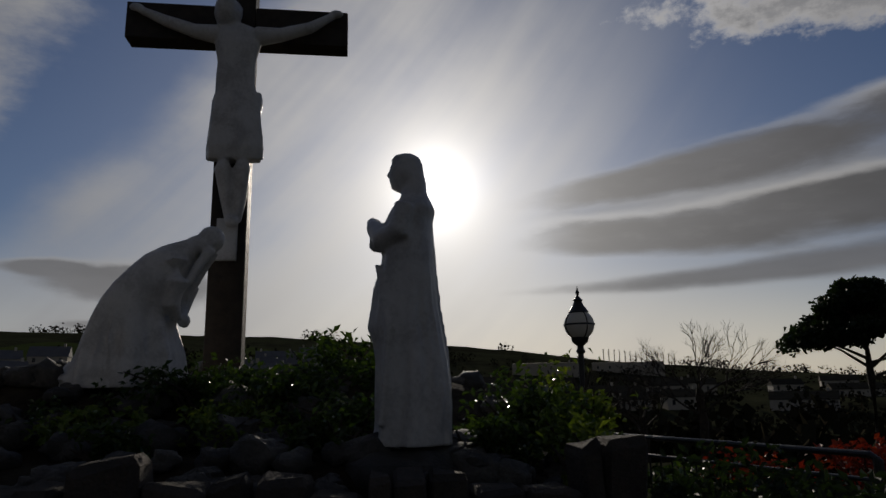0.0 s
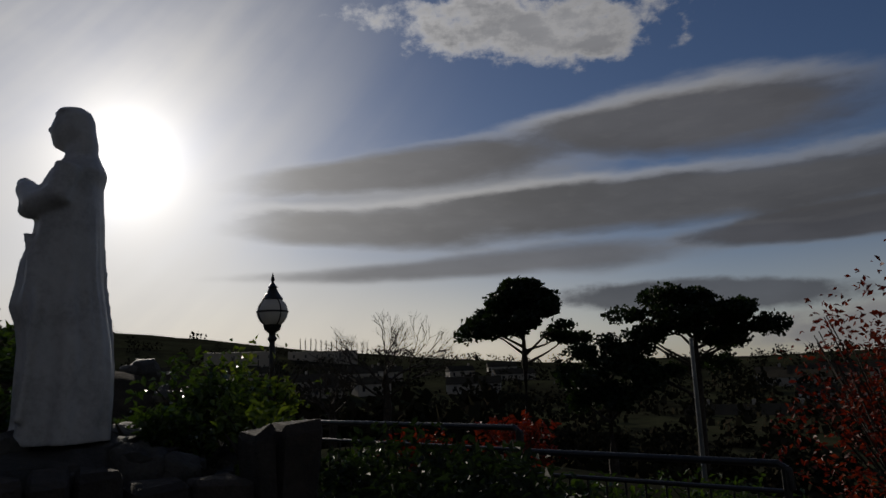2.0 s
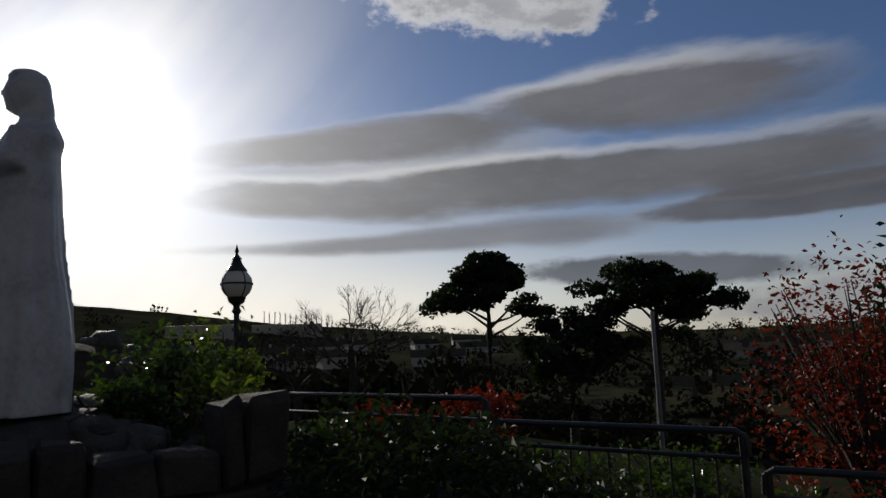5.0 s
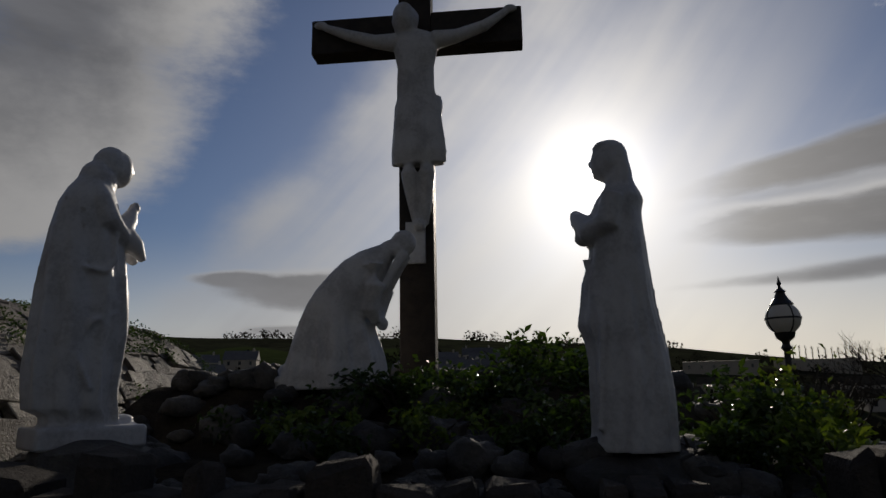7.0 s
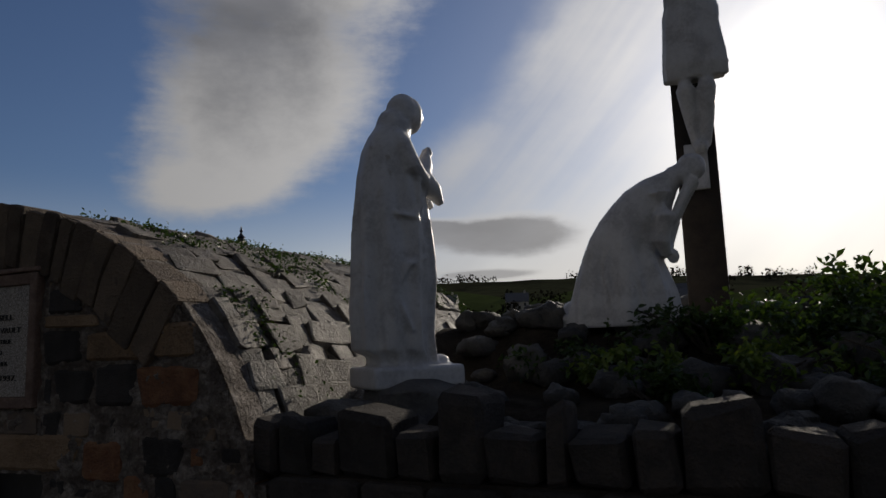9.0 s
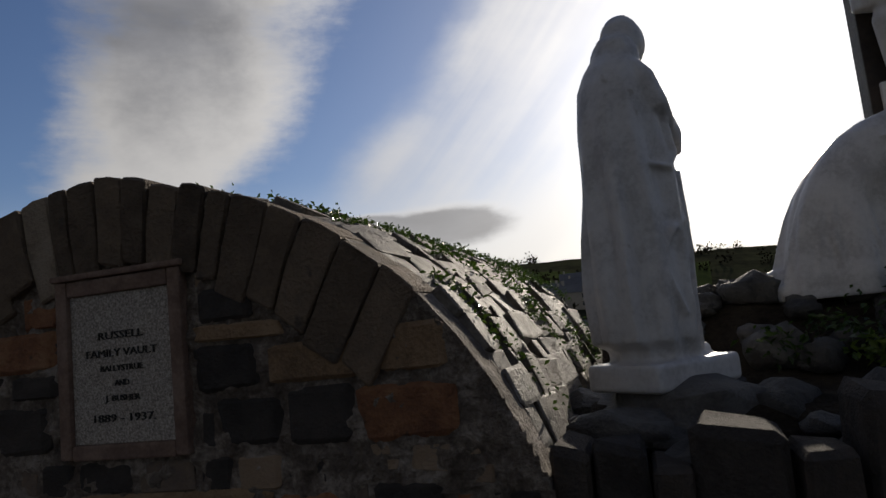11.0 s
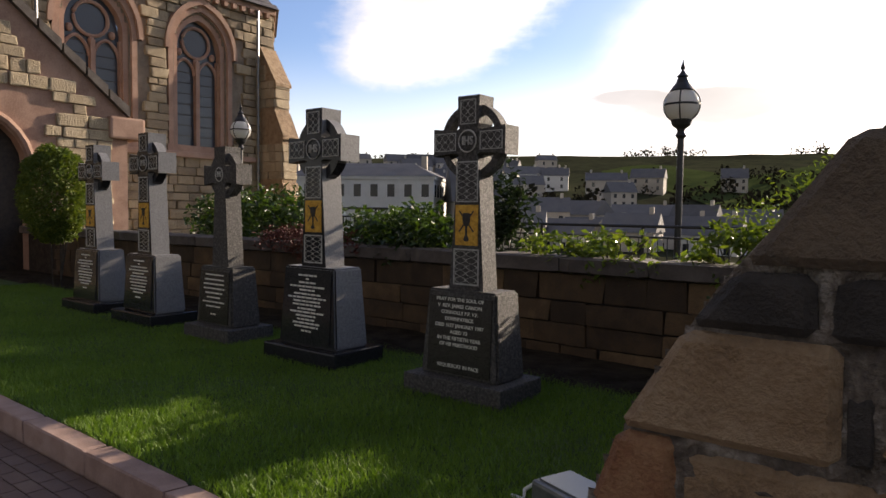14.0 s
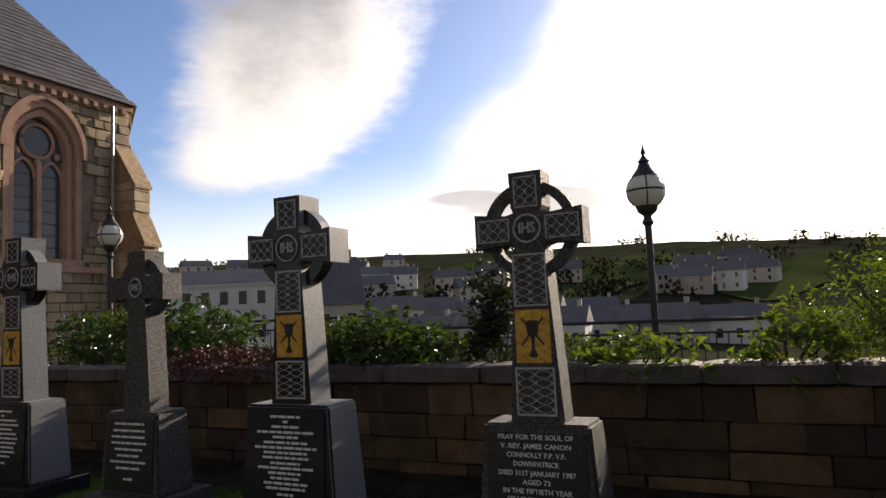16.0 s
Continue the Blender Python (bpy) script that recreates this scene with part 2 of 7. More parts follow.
M["stone_tan"] = surface("tan_sandstone", [(0.13, 0.085, 0.05), (0.29, 0.19, 0.11), (0.40, 0.285, 0.18)], 6.0, 0.85, 0.6, 60.0, by_object=0.3, spots=((0.11, 0.09, 0.07), 8.0, 0.67), dist=0.06)
M["stone_arch"] = surface("brown_arch_stone", [(0.075, 0.056, 0.042), (0.155, 0.118, 0.085), (0.255, 0.19, 0.133)], 6.0, 0.88, 0.7, 60.0, by_object=0.5, spots=((0.10, 0.085, 0.07), 7.0, 0.66), dist=0.06)
M["stone_pale"] = surface("pale_buff_stone", [(0.16, 0.125, 0.09), (0.27, 0.22, 0.165), (0.34, 0.285, 0.22)], 6.0, 0.88, 0.6, 60.0, dist=0.03)
M["mortar"] = surface("old_grey_mortar", [(0.075, 0.06, 0.048), (0.17, 0.14, 0.115), (0.37, 0.325, 0.28)], 8.0, 0.95, 1.0, 40.0, dist=0.03)
M["granite_slab"] = surface("speckled_granite", [(0.12, 0.105, 0.092), (0.33, 0.295, 0.26), (0.58, 0.53, 0.47)], 105.0, 0.8, 0.35, 260.0, dist=0.004)
M["frame_stone"] = surface("red_brown_moulding", [(0.13, 0.085, 0.065), (0.20, 0.135, 0.105), (0.27, 0.195, 0.155)], 10.0, 0.85, 0.5, 70.0)
M["letter_dark"] = surface("black_lead_letters", [(0.012, 0.012, 0.012), (0.03, 0.03, 0.03)], 20.0, 0.6, 0.0)
M["letter_light"] = surface("pale_painted_letters", [(0.60, 0.58, 0.52), (0.76, 0.74, 0.68)], 20.0, 0.6, 0.0)
M["black_granite"] = surface("polished_black_granite", [(0.010, 0.010, 0.012), (0.022, 0.022, 0.025), (0.045, 0.045, 0.05)], 80.0, 0.16, 0.0, 300.0, spec=0.3)
M["grey_granite"] = surface("rough_grey_granite", [(0.028, 0.026, 0.025), (0.066, 0.061, 0.057), (0.15, 0.14, 0.13)], 50.0, 0.7, 0.8, 120.0, dist=0.012)
M["grey_polished"] = surface("dark_grey_granite_face", [(0.010, 0.009, 0.009), (0.018, 0.016, 0.015), (0.032, 0.029, 0.027)], 70.0, 0.3, 0.1, 220.0)
M["knot"] = surface("pale_carved_relief", [(0.26, 0.25, 0.23), (0.42, 0.41, 0.38), (0.56, 0.54, 0.50)], 30.0, 0.7, 0.3, 120.0)
M["gold"] = surface("gold_enamel", [(0.40, 0.19, 0.02), (0.62, 0.32, 0.03), (0.72, 0.42, 0.06)], 25.0, 0.45, 0.1, 90.0)
M["rock"] = surface("lichened_field_rock", [(0.028, 0.027, 0.025), (0.055, 0.052, 0.048), (0.10, 0.094, 0.085), (0.17, 0.16, 0.145)], 4.0, 0.7, 1.0, 45.0, by_object=0.45, dist=0.02)
M["slabstone"] = surface("slate_roof_slab", [(0.034, 0.028, 0.023), (0.075, 0.063, 0.052), (0.135, 0.117, 0.097), (0.30, 0.275, 0.235)], 7.0, 0.7, 1.0, 50.0, by_object=0.5, by_island=0.2, spots=((0.10, 0.11, 0.05), 6.0, 0.66), dist=0.015)
M["soil"] = surface("dark_soil", [(0.018, 0.014, 0.010), (0.04, 0.032, 0.024), (0.06, 0.05, 0.035)], 4.0, 0.95, 0.9, 40.0, dist=0.03, spec=0.05)
M["grass_base"] = surface("lawn_soil", [(0.02, 0.035, 0.010), (0.04, 0.075, 0.016), (0.06, 0.105, 0.024)], 2.0, 0.95, 0.8, 60.0, dist=0.02)
M["blade"] = surface("grass_blade", [(0.085, 0.15, 0.024), (0.145, 0.25, 0.036), (0.205, 0.31, 0.055)], 1.2, 0.55, 0.0, 30.0, by_island=0.5, sub=(0.9, 1.0, 0.35))
M["leaf"] = surface("glossy_green_leaf", [(0.02, 0.038, 0.010), (0.04, 0.072, 0.017), (0.075, 0.12, 0.026)], 3.0, 0.33, 0.0, 30.0, by_island=0.6, spec=0.5, sub=(1.0, 1.1, 0.4))
M["leaf_lime"] = surface("sunny_yellow_green_leaf", [(0.06, 0.10, 0.015), (0.12, 0.18, 0.03), (0.20, 0.24, 0.05)], 3.0, 0.4, 0.0, 30.0, by_island=0.6, spec=0.5, sub=(1.1, 1.1, 0.4))
M["leaf_red"] = surface("autumn_red_leaf", [(0.07, 0.012, 0.008), (0.17, 0.028, 0.013), (0.26, 0.07, 0.02)], 3.0, 0.5, 0.0, 30.0, by_island=0.6, sub=(1.2, 0.6, 0.4))
M["leaf_dark"] = surface("dark_conifer_needle", [(0.010, 0.018, 0.008), (0.02, 0.034, 0.013), (0.035, 0.055, 0.02)], 3.0, 0.6, 0.0, 30.0, by_island=0.5, sub=(0.8, 0.9, 0.4))
M["leaf_golden"] = surface("golden_yew_needle", [(0.05, 0.09, 0.015), (0.11, 0.16, 0.025), (0.20, 0.22, 0.04)], 3.0, 0.6, 0.0, 30.0, by_island=0.5, sub=(1.0, 1.0, 0.4))
M["heather"] = surface("red_brown_groundcover", [(0.06, 0.018, 0.012), (0.13, 0.04, 0.028), (0.19, 0.07, 0.045)], 3.0, 0.7, 0.0, 30.0, by_island=0.6)
M["bark"] = surface("brown_bark", [(0.030, 0.024, 0.019), (0.06, 0.048, 0.038), (0.10, 0.08, 0.06)], 10.0, 0.9, 0.8, 60.0, dist=0.02)
M["iron"] = surface("black_painted_iron", [(0.012, 0.012, 0.013), (0.022, 0.022, 0.024), (0.03, 0.03, 0.032)], 12.0, 0.4, 0.15, 70.0, spec=0.5)
M["steel"] = surface("grey_galvanised_steel", [(0.16, 0.165, 0.17), (0.25, 0.255, 0.26)], 8.0, 0.4, 0.1, 60.0, metal=0.6)
M["opal"] = surface("opal_white_glass", [(0.80, 0.79, 0.76), (0.86, 0.85, 0.83)], 3.0, 0.18, 0.0, 20.0, spec=0.5, sub=(1.0, 0.98, 0.94))
M["church"] = surface("coursed_church_sandstone", [(0.14, 0.105, 0.072), (0.28, 0.215, 0.145), (0.43, 0.34, 0.225), (0.54, 0.44, 0.31)], 2.5, 0.88, 0.9, 25.0, by_object=0.55, by_island=0.25, dist=0.04)
M["church_mortar"] = surface("church_lime_mortar", [(0.20, 0.16, 0.12), (0.32, 0.26, 0.20)], 3.0, 0.95, 0.8, 30.0, dist=0.03)
M["dressing"] = surface("pink_dressed_sandstone", [(0.28, 0.165, 0.12), (0.40, 0.25, 0.185), (0.48, 0.32, 0.24)], 2.0, 0.85, 0.4, 25.0, by_object=0.3)
M["slate"] = surface("grey_roof_slate", [(0.055, 0.05, 0.052), (0.09, 0.083, 0.085), (0.13, 0.12, 0.12)], 2.0, 0.6, 0.5, 20.0, by_object=0.3, by_island=0.4)
M["leaded"] = glass("dark_leaded_glass", (0.06, 0.075, 0.095), 0.18)
M["wallstone"] = surface("brown_boundary_sandstone", [(0.036, 0.025, 0.017), (0.07, 0.045, 0.027), (0.13, 0.08, 0.042), (0.24, 0.15, 0.075)], 3.0, 0.88, 0.7, 50.0, by_object=0.6, dist=0.015)
M["coping"] = surface("weathered_coping_stone", [(0.06, 0.05, 0.045), (0.11, 0.09, 0.08), (0.16, 0.14, 0.12)], 5.0, 0.85, 0.6, 60.0, by_object=0.3)
M["kerb"] = surface("pink_concrete_kerb", [(0.24, 0.155, 0.125), (0.34, 0.225, 0.185), (0.42, 0.30, 0.25)], 6.0, 0.85, 0.4, 90.0, by_object=0.3)
M["paver"] = surface("brown_block_paver", [(0.10, 0.065, 0.052), (0.16, 0.105, 0.085), (0.21, 0.15, 0.125)], 6.0, 0.85, 0.5, 90.0, by_object=0.5, by_island=0.5)
M["render_white"] = surface("white_house_render", [(0.62, 0.62, 0.60), (0.76, 0.76, 0.74)], 0.6, 0.85, 0.1, 8.0, by_object=0.2)
M["render_cream"] = surface("cream_house_render", [(0.40, 0.36, 0.30), (0.56, 0.52, 0.46)], 0.6, 0.85, 0.1, 8.0, by_object=0.6)
M["far_roof"] = surface("pale_weathered_slate", [(0.08, 0.078, 0.08), (0.13, 0.127, 0.13), (0.18, 0.175, 0.17)], 0.5, 0.7, 0.1, 6.0, by_object=0.6, spec=0.3)
M["window_far"] = glass("far_window_glass", (0.03, 0.035, 0.045), 0.1)
M["land"] = surface("fields_and_scrub", [(0.020, 0.020, 0.014), (0.036, 0.037, 0.024), (0.05, 0.055, 0.03), (0.062, 0.055, 0.038)], 0.02, 0.95, 0.3, 0.25, dist=0.5, spec=0.0)
M["wood_far"] = surface("far_woodland", [(0.018, 0.018, 0.012), (0.035, 0.033, 0.021), (0.06, 0.048, 0.032)], 0.15, 0.95, 0.0, 1.5, by_island=0.5, spec=0.0)
M["mossy_roof"] = surface("mossy_dark_roof", [(0.035, 0.032, 0.026), (0.06, 0.052, 0.036), (0.085, 0.07, 0.045)], 0.5, 0.9, 0.1, 6.0, by_object=0.5, spec=0.1)
M["field"] = surface("bright_pasture", [(0.045, 0.06, 0.022), (0.07, 0.09, 0.032)], 0.05, 0.95, 0.2, 0.6, spec=0.0)
M["asphalt"] = surface("asphalt", [(0.03, 0.03, 0.031), (0.05, 0.05, 0.052), (0.075, 0.073, 0.07)], 1.5, 0.9, 0.4, 90.0)
M["cable"] = surface("white_plastic_cable", [(0.70, 0.69, 0.66), (0.78, 0.77, 0.75)], 20.0, 0.5, 0.0)
M["wall_dark"] = surface("dark_weathered_wall_stone", [(0.038, 0.034, 0.032), (0.068, 0.06, 0.054), (0.115, 0.095, 0.08)], 8.0, 0.9, 0.8, 60.0, by_object=0.5, dist=0.03, spec=0.2)
M["wall_bed"] = surface("dark_wall_mortar", [(0.035, 0.028, 0.023), (0.07, 0.056, 0.045)], 8.0, 0.95, 0.8, 60.0, dist=0.02, spec=0.1)
M["granite_side"] = surface("sunlit_axed_granite", [(0.13, 0.13, 0.135), (0.19, 0.19, 0.195), (0.25, 0.25, 0.25)], 60.0, 0.5, 0.3, 200.0, dist=0.004)
M["lampglass"] = glass("floodlight_glass", (0.16, 0.17, 0.17), 0.25)


# ---- helpers for meshes ----
GRID = 7.5  # the whole churchyard lies turned by this angle


def put_at(u, v, z=0.0, turn=0.0):
    """A pose in the churchyard's own axes: u along the tomb's front, v behind it."""
    c, s = math.cos(radians(GRID)), math.sin(radians(GRID))
    return pose(-5.48 + u * c - v * s, 2.19 + u * s + v * c, z, 0, 0, GRID + turn)


def uv_of(x, y):
    c, s = math.cos(radians(GRID)), math.sin(radians(GRID))
    dx, dy = x + 5.48, y - 2.19
    return dx * c + dy * s, -dx * s + dy * c


def mesh_of(name, verts, faces, smooth=False):
    me = bpy.data.meshes.new(name)
    me.from_pydata([tuple(v) for v in verts], [], faces)
    if smooth:
        me.polygons.foreach_set("use_smooth", [True] * len(me.polygons))
    me.update()
    return me


def part(name, data, material, parent=None, label="", m=None, smooth=False):
    """Links a bmesh or a mesh as one object, under a thing or on its own."""
    if isinstance(data, bmesh.types.BMesh):
        me = bpy.data.meshes.new(name)
        bmesh.ops.recalc_face_normals(data, faces=data.faces)
        data.to_mesh(me)
        data.free()
        if smooth:
            me.polygons.foreach_set("use_smooth", [True] * len(me.polygons))
    else:
        me = data
    if material is not None and not me.materials:
        me.materials.append(material)
    ob = new(name, me)
    if parent is not None:
        ob.parent = parent
    if m is not None:
        ob.matrix_basis = m
    if label:
        ob["label"] = label
    return ob


def thing(name, m, label, category, group="", kind=""):
    ob = new(name)
    ob.empty_display_size = 0.1
    ob.matrix_basis = m
    return tagged(ob, label, category, group, kind)


def box(bm, x0, x1, y0, y1, z0, z1, bevel=0.0, m=None):
    r = bmesh.ops.create_cube(bm, size=1.0)
    vs = r["verts"]
    for v in vs:
        v.co = Vector(((x0 + x1) / 2 + v.co.x * (x1 - x0), (y0 + y1) / 2 + v.co.y * (y1 - y0), (z0 + z1) / 2 + v.co.z * (z1 - z0)))
        if m is not None:
            v.co = m @ v.co
    if bevel:
        es = list({e for v in vs for e in v.link_edges})
        bmesh.ops.bevel(bm, geom=es, offset=bevel, segments=2, affect="EDGES", profile=0.6)


def cuboid(x0, x1, y0, y1, z0, z1, bevel=0.0):
    bm = bmesh.new()
    box(bm, x0, x1, y0, y1, z0, z1, bevel)
    return bm


def prism(bm, outline, y0, y1, bevel=0.0):
    """Extrudes an outline in x and z from y0 to y1."""
    a = [bm.verts.new((x, y0, z)) for x, z in outline]
    b = [bm.verts.new((x, y1, z)) for x, z in outline]
    n = len(a)
    fs = [bm.faces.new(a), bm.faces.new(b[::-1])]
    fs += [bm.faces.new((a[i], b[i], b[(i + 1) % n], a[(i + 1) % n])) for i in range(n)]
    if bevel:
        bmesh.ops.bevel(bm, geom=list({e for f in fs for e in f.edges}), offset=bevel, segments=1, affect="EDGES")
    return fs


def tube(bm, pts, radii, n=8, cap=True):
    """A round bar along points with a radius at each."""
    rings = []
    P = [Vector(p) for p in pts]
    for i, p in enumerate(P):
        d = (P[min(i + 1, len(P) - 1)] - P[max(i - 1, 0)]).normalized()
        q = d.to_track_quat("Z", "Y")
        r = radii[i] if isinstance(radii, (list, tuple)) else radii
        rings.append([bm.verts.new(p + q @ Vector((math.cos(k * math.tau / n) * r, math.sin(k * math.tau / n) * r, 0))) for k in range(n)])
    for a, b in zip(rings, rings[1:]):
        for k in range(n):
            bm.faces.new((a[k], a[(k + 1) % n], b[(k + 1) % n], b[k]))
    if cap:
        bm.faces.new(rings[0][::-1])
        bm.faces.new(rings[-1])


def lathe(bm, prof, n=20, c=(0, 0, 0)):
    rings = [[bm.verts.new((c[0] + r * math.cos(k * math.tau / n), c[1] + r * math.sin(k * math.tau / n), c[2] + z)) for k in range(n)] for r, z in prof]
    for a, b in zip(rings, rings[1:]):
        for k in range(n):
            bm.faces.new((a[k], a[(k + 1) % n], b[(k + 1) % n], b[k]))
    bm.faces.new(rings[0][::-1])
    bm.faces.new(rings[-1])


def blob(bm, c, r, seg=14, lump=0.0, freq=3.0):
    """A rounded lump with uneven surface."""
    c = Vector(c)
    res = bmesh.ops.create_uvsphere(bm, u_segments=seg, v_segments=max(6, seg * 2 // 3), radius=1.0)
    for v in res["verts"]:
        k = 1.0 + (lump * noise.noise(v.co * freq + c * 7.3) if lump else 0.0)
        v.co = c + Vector((v.co.x * r[0] * k, v.co.y * r[1] * k, v.co.z * r[2] * k))


def block_mesh(name, seed, rough=0.05, bev=0.09):
    """A unit stone with worn edges, standing about the origin: 24 corners, 44 triangles."""
    rnd = random.Random(seed)
    verts, idx = [], {}
    for sx_ in (-1, 1):
        for sy_ in (-1, 1):
            for sz_ in (-1, 1):
                j = [0.5 * s + rnd.uniform(-rough, rough) for s in (sx_, sy_, sz_)]
                for ax in range(3):
                    p = [j[k] - (bev * (sx_, sy_, sz_)[k] * rnd.uniform(0.6, 1.3) if k != ax else 0.0) for k in range(3)]
                    idx[(sx_, sy_, sz_, ax)] = len(verts)
                    verts.append(p)
    faces = []
    for ax in range(3):
        for s in (-1, 1):
            o = [k for k in range(3) if k != ax]
            q = []
            for a, b in ((-1, -1), (1, -1), (1, 1), (-1, 1)):
                key = [0, 0, 0]
                key[ax], key[o[0]], key[o[1]] = s, a, b
                q.append(idx[(*key, ax)])
            faces.append(q)
    for ax in range(3):
        o = [k for k in range(3) if k != ax]
        for a in (-1, 1):
            for b in (-1, 1):
                k1, k2 = [0, 0, 0], [0, 0, 0]
                k1[o[0]] = k2[o[0]] = a
                k1[o[1]] = k2[o[1]] = b
                k1[ax], k2[ax] = -1, 1
                faces.append([idx[(*k1, o[0])], idx[(*k2, o[0])], idx[(*k2, o[1])], idx[(*k1, o[1])]])
    for sx_ in (-1, 1):
        for sy_ in (-1, 1):
            for sz_ in (-1, 1):
                faces.append([idx[(sx_, sy_, sz_, k)] for k in range(3)])
    bm = bmesh.new()
    vs = [bm.verts.new(p) for p in verts]
    for f in faces:
        bm.faces.new([vs[i] for i in f])
    bmesh.ops.recalc_face_normals(bm, faces=bm.faces)
    me = bpy.data.meshes.new(name)
    bm.to_mesh(me)
    bm.free()
    return me


def stone_set(name, material, n=8, rough=0.05, bev=0.09, seed=0):
    out = []
    for i in range(n):
        me = block_mesh(name, seed * 100 + i, rough, bev)
        me.materials.append(material)
        out.append(me)
    return out


def piece(name, me, parent, m, size):
    ob = new(name, me)
    ob.parent = parent
    ob.matrix_basis = m @ Matrix.Diagonal((*size, 1))
    return ob


def smooth01(x, a, b):
    t = max(0.0, min(1.0, (x - a) / (b - a)))
    return t * t * (3 - 2 * t)


def words(text, size, material, parent, m, depth=0.004, name="lettering", width=None, bold=0.0):
    """A line of lettering, cut as its own mesh, centred on its place."""
    cu = bpy.data.curves.new(name, "FONT")
    cu.body, cu.size, cu.extrude, cu.offset = text, size, depth, bold
    cu.align_x, cu.align_y = "CENTER", "CENTER"
    cu.resolution_u = 2
    tmp = new(name, cu)
    me = bpy.data.meshes.new_from_object(tmp.evaluated_get(bpy.context.evaluated_depsgraph_get()))
    bpy.data.objects.remove(tmp)
    bpy.data.curves.remove(cu)
    me.materials.clear()
    me.materials.append(material)
    if width:
        xs = [v.co.x for v in me.vertices]
        k = width / max(0.001, max(xs) - min(xs))
        for v in me.vertices:
            v.co.x *= k
    return part(name, me, material, parent, "", m)


STAND = pose(0, 0, 0, 90, 0, 0)  # turns flat lettering upright, facing forward


def leaves(n, sample, size, seed, fold=0.25, long=1.8):
    """Many small folded leaves, each of two faces, at places and slopes that sample() gives."""
    rnd = random.Random(seed)
    verts, faces = [], []
    for _ in range(n):
        p = Vector(sample(rnd))
        s = size * rnd.uniform(0.6, 1.35)
        q = Euler((rnd.uniform(-1.3, 1.3), rnd.uniform(-1.3, 1.3), rnd.uniform(0, math.tau))).to_matrix()
        i = len(verts)
        for x, y, z in ((0, 0, 0), (0.45, 0.5 * long, fold), (0, long, 0), (-0.45, 0.5 * long, fold)):
            verts.append(p + q @ Vector((x * s, y * s, z * s)))
        faces += [(i, i + 1, i + 2), (i, i + 2, i + 3)]
    return mesh_of("foliage", verts, faces)


# ---- ground ----
def path_height(x):
    return 0.15 * smooth01(-x, 1.0, 6.0)


def land_height(x, y):
    """One sheet: the path's slope, a drop behind the churchyard into a valley, then hills."""
    u, v = uv_of(x, y)
    h = path_height(x) - 0.07
    drop = smooth01(v, 8.5, 60.0)
    side = smooth01(u, 11.0, 40.0)
    d = max(drop, side if v > -15 else 0.0)
    az = math.degrees(math.atan2(x, y))
    h -= (4.0 + 4.5 * smooth01(az, -35.0, 10.0)) * d
    r = math.hypot(x, y)
    target = 4.0 - 3.6 * smooth01(az, -14.0, 40.0) - 0.5 * smooth01(-az, 35.0, 60.0)
    ridge = smooth01(r, 130.0, 520.0) * (520.0 * math.tan(radians(target)) + 10.0)
    if y > -50:
        h += ridge * smooth01(r, 100, 200) + 3.0 * noise.noise(Vector((x * 0.011, y * 0.011, 0.0))) * smooth01(r, 60, 300)
        h += 0.9 * noise.noise(Vector((x * 0.05, y * 0.05, 3.0))) * smooth01(r, 60, 300)
        h += smooth01(r, 560, 2500) * -60.0
    return h


def build_ground():
    verts, faces = [], []
    radii = [0.0] + [0.9 * 1.085 ** i for i in range(102)]
    seg = 180
    for r in radii:
        for k in range(seg):
            a = k * math.tau / seg
            x, y = r * math.sin(a) - 3.0, r * math.cos(a) + 2.0
            verts.append((x, y, land_height(x, y)))
    for i in range(len(radii) - 1):
        for k in range(seg):
            a, b = i * seg + k, i * seg + (k + 1) % seg
            faces.append((a, b, b + seg, a + seg))
    me = mesh_of("ground", verts, faces, True)
    tagged(part("ground", me, M["land"]), "dark scrubby valley floor rising to green hills", "ground", kind="structure")


build_ground()

# ---- the tomb: a barrel vault of stone with a masonry front ----
R_ARCH, ARCH_U, ARCH_Z, V_BACK = 1.95, 0.2, 0.495, 4.45


def arch_z(u, r=R_ARCH):
    d = r * r - (u - ARCH_U) ** 2
    return ARCH_Z + math.sqrt(d) if d > 0 else 0.0


